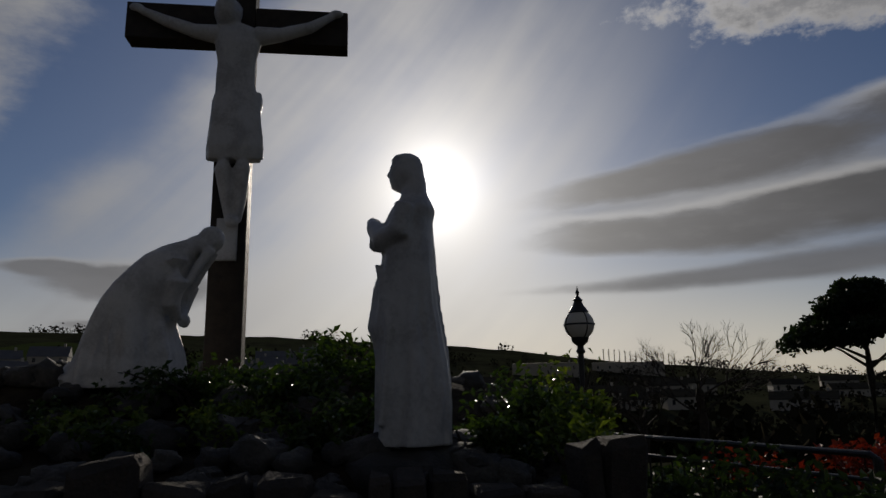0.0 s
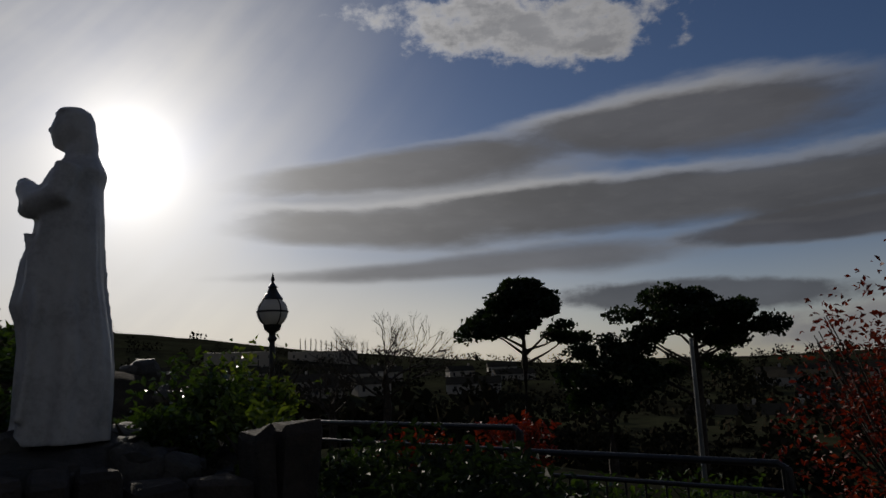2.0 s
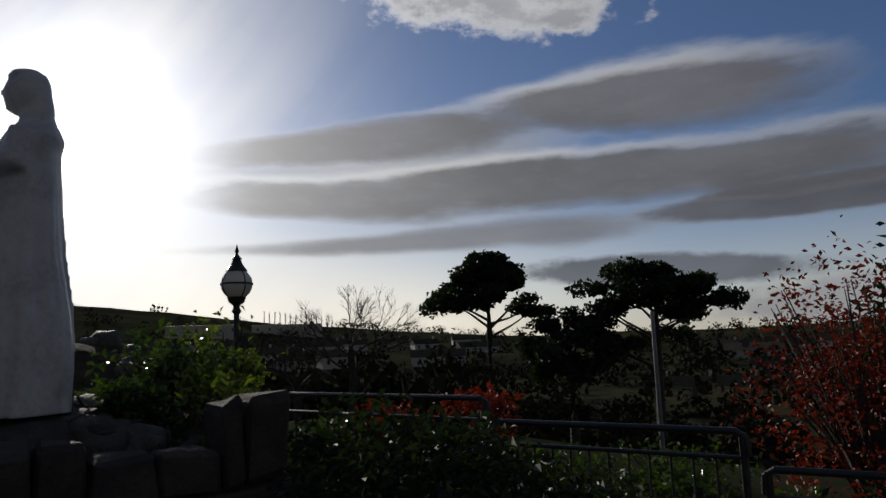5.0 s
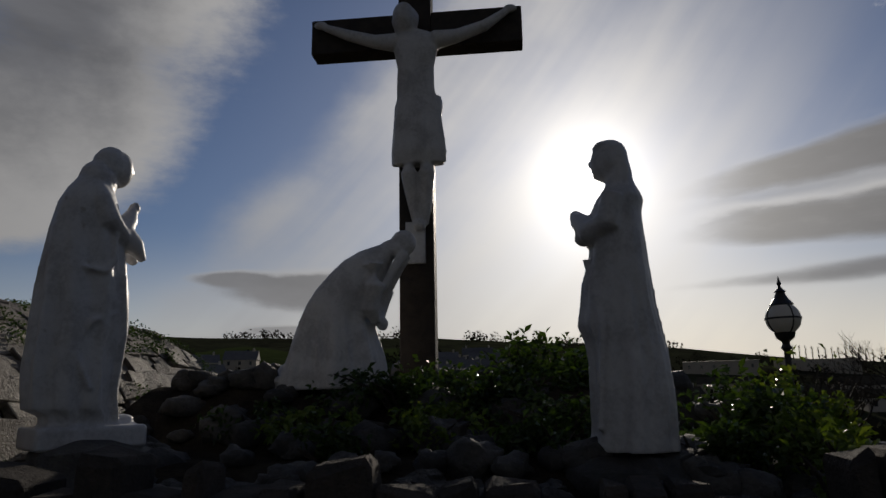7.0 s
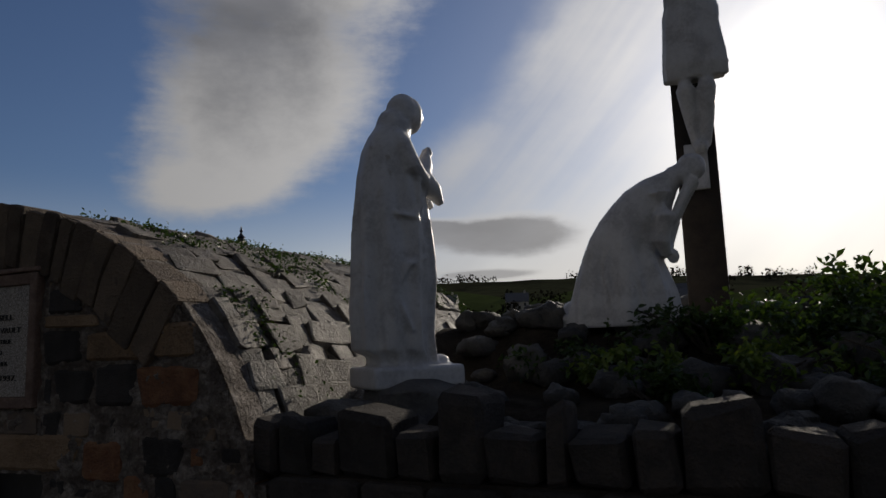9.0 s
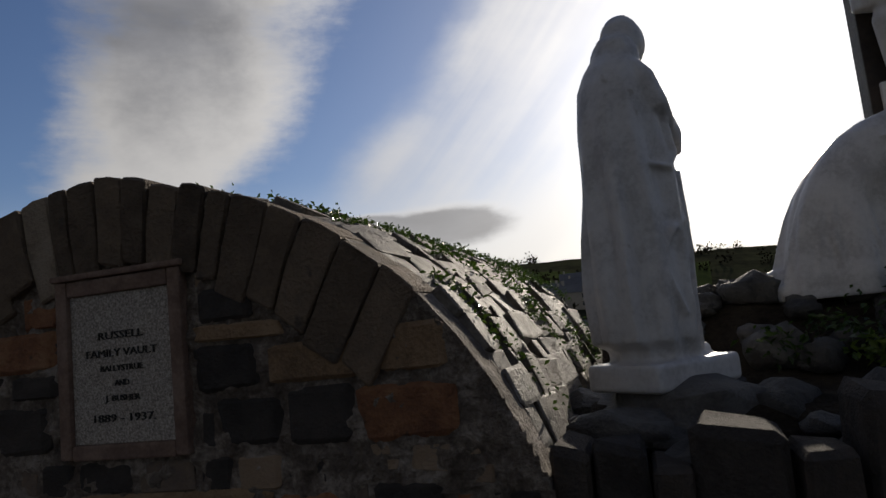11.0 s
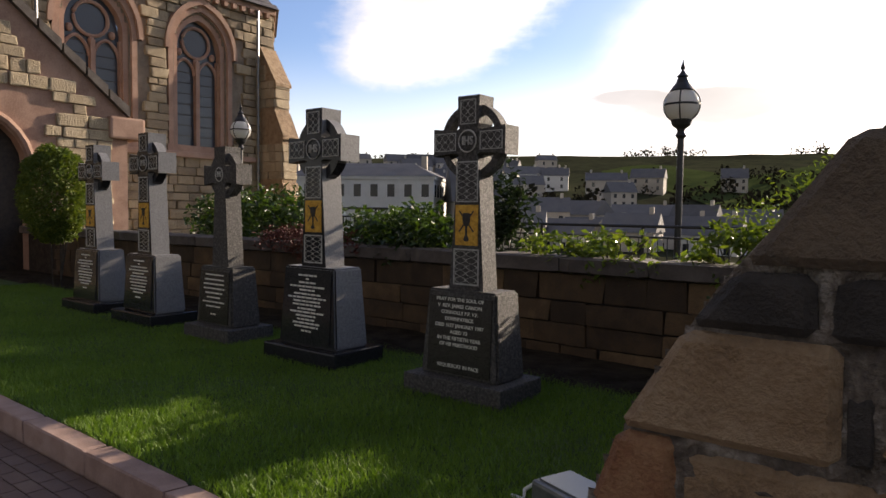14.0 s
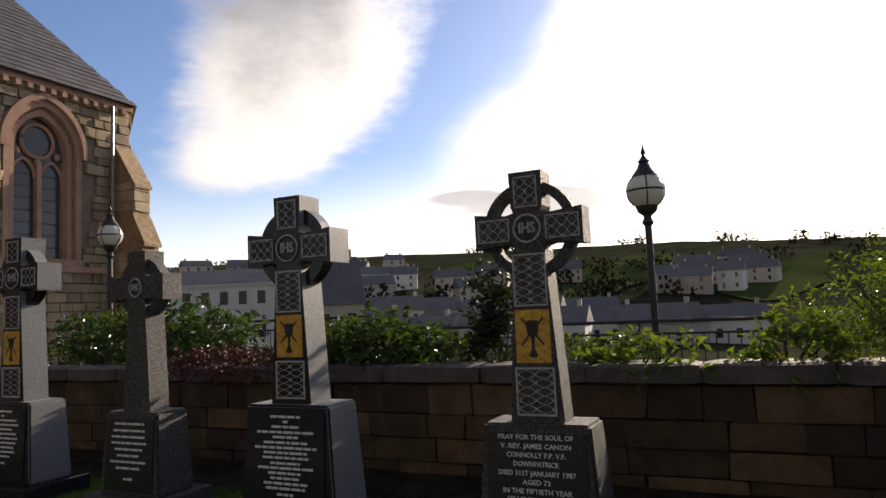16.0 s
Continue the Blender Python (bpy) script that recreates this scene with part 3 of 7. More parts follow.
def build_tomb():
    t = thing("tomb", put_at(0, 0), "barrel-vaulted stone family tomb with rubble front and mossy slab roof", "tomb")
    # core of mortar, set back a little behind the stones
    bm = bmesh.new()
    r = R_ARCH - 0.05
    out = [(ARCH_U - r - 0.08, -0.05)] + [(ARCH_U + r * math.cos(radians(a)), ARCH_Z + r * math.sin(radians(a))) for a in range(180, -1, -6)] + [(ARCH_U + r + 0.08, -0.05)]
    door = (-0.17, 0.62, 0.88)
    prism(bm, [p for p in out if p[1] > 0.87] , 0.03, 0.3)
    prism(bm, [(-1.80, -0.05), (-1.73, 0.88), (door[0], 0.88), (door[0], -0.05)], 0.03, 0.3)
    prism(bm, [(door[1], -0.05), (door[1], 0.88), (2.12, 0.88), (2.17, -0.05)], 0.03, 0.3)
    part("mortar_bed", bm, M["mortar"], t, "crumbling grey mortar")
    verts, faces, grid = [], [], {}
    nu, nz_ = 190, 125
    for j in range(nz_):
        for i in range(nu):
            u, z = -1.78 + 3.86 * i / (nu - 1), 0.0 + 2.46 * j / (nz_ - 1)
            if z > arch_z(u) - 0.075 or (door[0] < u < door[1] and z < 0.87) or u < -1.74 + 0.62 * max(0.0, z - 1.1):
                continue
            p = Vector((u, 0.0, z))
            y = 0.008 - 0.022 * noise.noise(p * 9.0) - 0.016 * noise.noise(p * 26.0)
            grid[(i, j)] = len(verts)
            verts.append((u, y, z))
    for (i, j), a in grid.items():
        q = [grid.get(k) for k in ((i, j), (i + 1, j), (i + 1, j + 1), (i, j + 1))]
        if None not in q:
            faces.append(q)
    part("pointing", mesh_of("pointing", verts, faces), M["mortar"], t, "ragged pale lime pointing")
    bm = bmesh.new()
    rc = R_ARCH - 0.16
    prism(bm, [(ARCH_U - rc, -0.05)] + [(ARCH_U + rc * math.cos(radians(a)), ARCH_Z + rc * math.sin(radians(a))) for a in range(180, -1, -6)] + [(ARCH_U + rc, -0.05)], 0.3, V_BACK)
    part("vault_core", bm, M["stone_dark"], t)
    # black sheet closing the opening, put in for the darkness inside
    part("doorway_shade", cuboid(door[0], door[1], 0.22, 0.29, -0.05, 0.879), M["iron"], t, "dark sheet set back in the doorway for its shade")
    # voussoirs round the arch: wedges laid edge to edge, their joints fanning out
    rnd = random.Random(5)

    def crest(x):
        rise = 0.058 * smooth01(x, -0.95, -0.5) * (1.0 - smooth01(x, -0.05, 0.45))
        return arch_z(x) - (0.05 if x < 0.0 else 0.025) + rise - 0.03 * smooth01(abs(x - 0.05), 0.25, 0.7)

    def joint(x, z, ln):
        a = radians(min(25.0 * (x - ARCH_U), 31.0))
        return x - ln * math.sin(a), z - ln * math.cos(a)

    u = -1.0
    while u < 1.6:
        w = 0.17 if -0.29 < u < -0.13 else rnd.uniform(0.10, 0.18)
        key = "stone_pale" if -0.29 < u < -0.13 else rnd.choice(("stone_arch", "stone_arch", "stone_arch", "stone_arch", "stone_arch", "stone_tan"))
        ln = rnd.uniform(0.36, 0.43) + (0.05 if key == "stone_pale" else 0.0)
        up = rnd.uniform(-0.012, 0.012)
        g = 0.003
        ua, ub = u + g, u + w - g
        za, zb = crest(ua) + up, crest(ub) + up
        mid = (0.5 * (ua + ub), 0.5 * (za + zb) + rnd.uniform(-0.002, 0.008))
        low_a, low_b = joint(ua, za, ln + rnd.uniform(-0.02, 0.02)), joint(ub, zb, ln + rnd.uniform(-0.02, 0.02))
        half_a, half_b = joint(ua, za, ln * 0.5), joint(ub, zb, ln * 0.5)
        half_a = (half_a[0] + rnd.uniform(-0.004, 0.008), half_a[1])
        half_b = (half_b[0] - rnd.uniform(-0.004, 0.008), half_b[1])
        bm = bmesh.new()
        out_y = rnd.uniform(-0.04, -0.015)
        prism(bm, [low_a, low_b, half_b, (ub, zb - 0.004), mid, (ua, za - 0.004), half_a], out_y, 0.24, 0.011)
        for v in bm.verts:
            if v.co.y < 0.05:
                v.co.y += 0.012 * noise.noise(v.co * 11.0)
        part("voussoir", bm, M[key], t)
        u += w
    # stones of the front that stand out by size and colour: left, bottom, right, top
    laid = {
        "stone_orange": [(-0.56, 1.63, -0.11, 1.80), (-0.24, 1.82, -0.09, 1.92), (1.34, 1.25, 1.72, 1.46), (0.94, 0.86, 1.22, 1.07), (-1.09, 0.70, -0.45, 0.87)],
        "stone_dark": [(-1.12, 1.51, -0.74, 1.64), (-0.70, 1.51, -0.44, 1.63), (-0.38, 1.51, -0.11, 1.61), (-0.47, 1.27, -0.17, 1.48), (0.62, 1.48, 0.91, 1.67), (0.64, 1.76, 0.89, 1.90),
                       (0.72, 1.26, 1.00, 1.45), (1.03, 1.25, 1.31, 1.46), (1.36, 0.90, 1.64, 1.09), (-0.74, 1.28, -0.50, 1.48)],
        "stone_tan": [(-1.41, 1.06, -0.90, 1.22), (-0.40, 0.89, 0.89, 1.08), (0.95, 1.49, 1.38, 1.64), (0.60, 1.68, 1.02, 1.75), (-1.02, 1.27, -0.79, 1.48), (1.42, 1.50, 1.70, 1.68)],
    }
    taken = []
    for key, rows in laid.items():
        shapes = stone_set("facing_stone", M[key], 6, 0.05, 0.11, 11)
        for u0, z0, u1, z1 in rows:
            piece("facing_stone", rnd.choice(shapes), t, pose((u0 + u1) / 2, 0.07, (z0 + z1) / 2, 0, rnd.uniform(-1, 1), 0), (u1 - u0, 0.16, z1 - z0))
            taken.append((u0, z0, u1, z1))
    for zb, zt, ub, ut, ur, key in ((0.42, 0.71, -1.75, -1.72, -1.25, "stone_tan"), (0.72, 1.03, -1.71, -1.63, -1.22, "stone_tan"), (1.04, 1.24, -1.63, -1.56, -1.42, "stone_orange"), (1.25, 1.50, -1.56, -1.41, -1.09, "stone_tan"), (1.51, 1.64, -1.40, -1.30, -1.14, "stone_dark"), (1.655, 1.93, -1.29, -1.09, -0.84, "stone_arch"), (0.1, 0.41, -1.77, -1.75, -1.3, "stone_arch")):
        bm = bmesh.new()
        prism(bm, [(ub, zb), (ur, zb), (ur + rnd.uniform(-0.03, 0.03), zt), (ut, zt)], -0.02, 0.28, 0.022)
        part("quoin", bm, M[key], t)
        taken.append((ub, zb, ur, zt))
    taken.append((-0.09, 1.22, 0.60, 2.02))
    taken.append((door[0] - 0.01, -0.1, door[1] + 0.01, 0.88))
    # smaller stones between them
    fill = [s for i, k in enumerate(("masonry", "masonry", "stone_dark", "stone_orange")) for s in stone_set("facing_stone", M[k], 3, 0.04, 0.09, 20 + i)]
    z = 0.0
    while z < 2.1:
        h = rnd.uniform(0.13, 0.2)
        u = -1.76
        while u < 2.1:
            w = rnd.uniform(0.16, 0.40)
            for sub in range(4):
                box_ = (u, z, u + w, z + h)
                ok = all(box_[2] < q[0] + 0.01 or box_[0] > q[2] - 0.01 or box_[3] < q[1] + 0.01 or box_[1] > q[3] - 0.01 for q in taken)
                lim = R_ARCH - 0.36
                inside = max((u - ARCH_U) ** 2, (u + w - ARCH_U) ** 2) + max(0.0, z + h - ARCH_Z) ** 2 < lim ** 2 if z + h > 1.0 else -1.78 < u and u + w < 2.1
                if ok and inside:
                    piece("facing_stone", rnd.choice(fill), t, pose(u + w / 2, 0.075 + rnd.uniform(-0.012, 0.015), z + h / 2, 0, rnd.uniform(-2, 2), 0), (w - 0.025, 0.14, h - 0.022))
                    taken.append(box_)
                    break
                w *= 0.6
                if w < 0.06:
                    break
            u += max(w, 0.05)
        z += h * 0.5
    pins = 0
    for _ in range(9000):
        w, h = rnd.uniform(0.045, 0.20), rnd.uniform(0.035, 0.11)
        u, z = rnd.uniform(-1.6, 2.0), rnd.uniform(0.3, 2.1)
        if pins > 150 or z + h > arch_z(u + w / 2) - 0.40 or (u < -1.1 and z > 1.5):
            continue
        if all(u + w < q[0] - 0.008 or u > q[2] + 0.008 or z + h < q[1] - 0.008 or z > q[3] + 0.008 for q in taken):
            piece("pinning_stone", rnd.choice(fill), t, pose(u + w / 2, 0.075, z + h / 2, 0, rnd.uniform(-6, 6), 0), (w, 0.13, h))
            taken.append((u, z, u + w, z + h))
            pins += 1
    # inscribed panel in a moulded frame
    fr = bmesh.new()
    box(fr, -0.075, -0.012, -0.035, 0.10, 1.24, 2.01, 0.012)
    box(fr, 0.522, 0.585, -0.035, 0.10, 1.24, 2.01, 0.012)
    box(fr, -0.012, 0.522, -0.032, 0.10, 1.94, 2.008, 0.012)
    box(fr, -0.012, 0.522, -0.032, 0.10, 1.235, 1.30, 0.012)
    box(fr, -0.092, 0.602, -0.045, 0.10, 2.012, 2.04, 0.010)
    part("panel_frame", fr, M["frame_stone"], t, "red-brown moulded stone frame")
    pl = part("inscribed_panel", cuboid(-0.011, 0.521, -0.012, 0.06, 1.301, 1.939, 0.003), M["granite_slab"], t, "speckled grey granite plaque")
    for text, z, size, wd in (("RUSSELL", 1.755, 0.046, 0.235), ("FAMILY VAULT", 1.68, 0.046, 0.37), ("BALLYSTRUE", 1.615, 0.036, 0.22), ("AND", 1.552, 0.036, 0.075), ("J. BUSHER", 1.488, 0.036, 0.18), ("1889 - 1937.", 1.405, 0.046, 0.32)):
        words(text, size, M["letter_dark"], pl, pose(0.255, -0.015, z) @ STAND, 0.003, width=wd, bold=0.0)
    # roof slabs of the vault, laid in uneven courses
    roof = stone_set("roof_slab", M["slabstone"], 14, 0.15, 0.06, 30)
    rubble = stone_set("roof_slab", M["slabstone"], 14, 0.14, 0.11, 32)
    edge = stone_set("verge_slab", M["slabstone"], 5, 0.05, 0.10, 31)
    count = 0
    a = 176.0
    rest_v, rest_f = [], []
    while a > 4.0:
        wa = rnd.uniform(2.2, 3.8) if a > 108 else rnd.uniform(3.2, 5.4)
        v = 0.215
        while v < V_BACK:
            ln = rnd.uniform(0.09, 0.24) if a > 108 else rnd.uniform(0.14, 0.42)
            if v + ln > V_BACK + 0.1:
                break
            mid = a - wa / 2 + rnd.uniform(-1.1, 1.1)
            tilt = rnd.uniform(-4, 4)
            rr = (0.12 * smooth01(mid, 104, 128) + 0.10 * smooth01(mid, 138, 172)) * smooth01(v, 0.2, 1.1) + R_ARCH - 0.07 + rnd.uniform(-0.02, 0.018) - 0.03 * smooth01(v, 0.3, 4.0)
            flank = smooth01(mid, 105, 140)
            m = Matrix.Translation((ARCH_U + rr * math.cos(radians(mid)), v + ln / 2, ARCH_Z + rr * math.sin(radians(mid)))) @ pose(0, 0, 0, tilt * (1 + 0.4 * flank), 90 - mid + rnd.uniform(1, 6) * (1.0 - 0.8 * flank) * (-1 if mid > 90 else 1), rnd.uniform(-10, 10) * (1 + 0.6 * flank))
            sz = (R_ARCH * radians(wa) * rnd.uniform(0.95, 1.25), ln * rnd.uniform(0.9, 1.1), rnd.uniform(0.05, 0.09))
            near = (mid > 112 and v < 3.0) or (mid < 66 and v < 2.0)
            me = rnd.choice(edge if v < 0.3 else rubble if flank > 0.3 else roof)
            if near and count < 290:
                piece("roof_slab", me, t, m, sz)
                count += 1
            else:
                full = m @ Matrix.Diagonal((*sz, 1))
                o = len(rest_v)
                rest_v += [full @ q.co for q in me.vertices]
                rest_f += [tuple(o + i for i in p.vertices) for p in me.polygons]
            v += ln
        a -= wa
    tagged(part("slab_covering", mesh_of("slab_covering", rest_v, rest_f), M["slabstone"], t), kind="stuff")

    # moss and weeds on the roof
    def on_roof(r_):
        a_ = radians(r_.choice((r_.gauss(48, 14), r_.gauss(88, 24), r_.gauss(140, 14))))
        rr = R_ARCH - 0.035 + abs(r_.gauss(0, 0.02))
        return (ARCH_U + rr * math.cos(a_), r_.uniform(0.35, V_BACK), ARCH_Z + rr * math.sin(a_))

    def clumped(r_):
        for _ in range(20):
            p = on_roof(r_)
            if noise.noise(Vector(p) * 2.6) > 0.12:
                return p
        return p

    tagged(part("moss", leaves(7000, clumped, 0.017, 3), M["leaf"], t, "green moss and small weeds"), kind="stuff")
    return t


build_tomb()


# ---- retaining wall before the mound, topped with upright stones ----
def build_front_wall():
    t = thing("retaining_wall", put_at(0, 0), "low dark stone retaining wall with upright coping stones", "wall", kind="structure")
    part("wall_core", cuboid(2.2, 6.44, 0.04, 0.34, -0.06, 0.93), M["wall_bed"], t)
    rnd = random.Random(12)
    body = [s for i, k in enumerate(("wall_dark", "wall_dark", "wall_dark")) for s in stone_set("wall_stone", M[k], 4, 0.04, 0.08, 40 + i)]
    top = [s for i, k in enumerate(("wall_dark", "wall_dark", "wall_dark")) for s in stone_set("upright_stone", M[k], 5, 0.08, 0.11, 50 + i)]
    z = -0.05
    while z < 0.86:
        h = 0.19 if z < 0.7 else 0.93 - z
        u = 2.16
        while u < 6.42:
            w = min(rnd.uniform(0.28, 0.55), 6.49 - u)
            piece("wall_stone", rnd.choice(body), t, pose(u + w / 2, 0.07, z + h / 2), (w - 0.02, 0.16, h - 0.02))
            u += w
        z += h
    u = 2.02
    while u < 6.42:
        w = min(rnd.choice((0.11, 0.15, 0.18, 0.24, 0.31)), 6.49 - u)
        h = rnd.choice((0.24, 0.29, 0.33, 0.38, 0.17, 0.21))
        if u < 2.3:
            h = 0.25
        if 4.4 < u < 5.7:
            h = min(h, 0.24)
        if u > 6.0:
            h = 0.36
        piece("upright_stone", rnd.choice(top), t, pose(u + w / 2, 0.17 + rnd.uniform(-0.02, 0.03), 0.93 + h / 2, 0, rnd.uniform(-4, 4), 0), (w - 0.012, 0.30, h))
        u += w
    # end of the wall, returning backwards
    for k in range(3):
        for j in range(4):
            piece("wall_stone", rnd.choice(body), t, pose(6.37, 0.52 + k * 0.4, 0.05 + j * 0.23), (0.2, 0.39, 0.215))
    return t


build_front_wall()


# ---- the mound and its rocks ----
def mound_height(u, v):
    h = 0.95 + 0.24 * smooth01(v, 0.2, 0.9) + 0.42 * smooth01(v, 1.1, 2.5) * smooth01(u, 2.3, 3.2)
    h += 0.42 * smooth01(v, 1.3, 2.4) * (1.0 - smooth01(u, 2.5, 3.3))
    h -= 0.9 * smooth01(v, 3.6, 5.6)
    h -= 0.75 * smooth01(u, 5.7, 7.4)
    return h + 0.05 * noise.noise(Vector((u * 1.7, v * 1.7, 1.0)))


def build_mound():
    verts, faces = [], []
    nu, nv = 52, 46
    for j in range(nv):
        for i in range(nu):
            u, v = 2.1 + 5.4 * i / (nu - 1), 0.26 + 5.6 * j / (nv - 1)
            rim = min(1.0, (nu - 1 - i) / 3.0) if u > 6.2 else 1.0
            verts.append((u, v, mound_height(u, v) * rim))
    for j in range(nv - 1):
        for i in range(nu - 1):
            a = j * nu + i
            faces.append((a, a + 1, a + 1 + nu, a + nu))
    me = mesh_of("mound", verts, faces, True)
    tagged(part("mound", me, M["soil"], m=put_at(0, 0)), "planted rockery mound of dark soil", "mound", kind="structure")
    shapes = []
    for i in range(10):
        bm = bmesh.new()
        blob(bm, (i * 3.1, 0, 0), (0.5, 0.5, 0.5), 12, 0.5, 1.6)
        for v in bm.verts:
            v.co.x -= i * 3.1
            v.co.z = max(v.co.z, -0.36)
        me = bpy.data.meshes.new("rock")
        bm.to_mesh(me)
        bm.free()
        me.polygons.foreach_set("use_smooth", [i % 4 != 0] * len(me.polygons))
        me.materials.append(M["rock"])
        shapes.append(me)
    rnd = random.Random(21)
    for k in range(190):
        u, v = rnd.uniform(2.2, 6.6), 0.3 + 2.9 * rnd.random() ** 1.3
        s = rnd.uniform(0.10, 0.27) * (1.35 if rnd.random() < 0.15 else 1.0)
        ob = new("rock", rnd.choice(shapes))
        ob.matrix_basis = put_at(u, v, mound_height(u, v) + s * 0.16, rnd.uniform(0, 360)) @ Matrix.Diagonal((s * rnd.uniform(0.9, 1.6), s, s * rnd.uniform(0.55, 0.9), 1))
        tagged(ob, "rounded grey field rock bedded in the mound", "rock", "rocks of the mound")
    # flat rocks under and beside the standing statues
    for k, (x, y, z, a, s) in enumerate([(-3.16, 3.42, 1.125, 42, (1.0, 0.85, 0.34)), (-3.5, 3.62, 1.06, 10, (0.62, 0.5, 0.36)), (-2.72, 3.5, 1.08, 75, (0.5, 0.42, 0.38)), (-3.2, 3.9, 1.12, 120, (0.55, 0.45, 0.36)), (-0.17, 3.66, 1.095, 20, (0.72, 0.60, 0.34)), (0.16, 3.56, 1.08, 70, (0.34, 0.28, 0.30))]):
        ob = new("rock", shapes[(k * 3 + 1) % 10])
        ob.matrix_basis = pose(x, y, z, 0, 0, a) @ Matrix.Diagonal((*s, 1))
        tagged(ob, "flat grey field rock bedded in the mound", "rock", "rocks of the mound")


build_mound()


# ---- statues and crucifix ----
def loft(bm, rows, n=36, folds=0.0, kf=9, seed=0.0):
    """A robed body from rows of height, front, back, half width and side shift; folds run down it."""
    dense = []
    top_z = rows[-1][0]
    for a, b in zip(rows, rows[1:]):
        for k in range(6):
            f = k / 6
            dense.append([p + (q - p) * f for p, q in zip(a, b)])
    dense.append(list(rows[-1]))
    rings = []
    for z, fr, bk, hw, sh in dense:
        ring = []
        for k in range(n):
            a = k * math.tau / n
            c, s = math.cos(a), math.sin(a)
            w = noise.noise(Vector((c * 1.9 + seed, s * 1.9, z * 0.8 + seed))) * 0.8 + 0.5 * math.sin(kf * a + 3.0 * noise.noise(Vector((z * 1.1, seed, a * 0.3))))
            fold = 1.0 - 2.0 * abs(noise.noise(Vector((c * 3.6 + 0.7 * z, s * 3.6 + seed, z * 1.0))))
            amp = 1.0 + folds * (w + 0.9 * fold - 0.45) * smooth01(top_z - z, 0.12, 0.75)
            pw = 0.86
            cx = math.copysign(abs(c) ** pw, c)
            cs = math.copysign(abs(s) ** pw, s)
            ring.append(bm.verts.new(((fr + bk) / 2 + cx * (fr - bk) / 2 * amp, sh + cs * hw * amp, z)))
        rings.append(ring)
    for a, b in zip(rings, rings[1:]):
        for k in range(n):
            bm.faces.new((a[k], a[(k + 1) % n], b[(k + 1) % n], b[k]))
    bm.faces.new(rings[0][::-1])
    bm.faces.new(rings[-1])


# the standing man's robe: height, front, back and half width
JOHN = [(0.000, 0.182, -0.212, 0.172, 0), (0.062, 0.173, -0.211, 0.172, 0), (0.132, 0.166, -0.212, 0.172, 0), (0.298, 0.167, -0.212, 0.172, 0), (0.437, 0.169, -0.200, 0.163, 0), (0.534, 0.185, -0.184, 0.163, 0), (0.617, 0.217, -0.169, 0.163, 0), (0.728, 0.198, -0.151, 0.163, 0),
        (0.825, 0.190, -0.144, 0.163, 0), (0.964, 0.147, -0.137, 0.163, 0), (1.040, 0.139, -0.133, 0.163, 0), (1.130, 0.148, -0.127, 0.159, 0), (1.207, 0.121, -0.123, 0.159, 0), (1.269, 0.090, -0.140, 0.146, 0), (1.304, 0.067, -0.129, 0.112, 0), (1.345, 0.046, -0.110, 0.073, 0), (1.401, 0.041, -0.091, 0.056, 0)]


def statue(name, bm, m, label, mat="plaster", grain=0.011):
    """One plain figure: the lumps are fused into a single carved skin."""
    me = bpy.data.meshes.new(name)
    bmesh.ops.recalc_face_normals(bm, faces=bm.faces)
    bm.to_mesh(me)
    bm.free()
    tmp = new(name, me)
    rm = tmp.modifiers.new("fuse", "REMESH")
    rm.mode, rm.voxel_size, rm.use_smooth_shade = "VOXEL", grain, True
    sm = tmp.modifiers.new("worn", "SMOOTH")
    sm.factor, sm.iterations = 0.5, 3
    skin = bpy.data.meshes.new_from_object(tmp.evaluated_get(bpy.context.evaluated_depsgraph_get()))
    bpy.data.objects.remove(tmp)
    skin.name = name
    skin.materials.clear()
    skin.polygons.foreach_set("use_smooth", [True] * len(skin.polygons))
    return tagged(part(name, skin, M[mat], m=m), label, "statue")


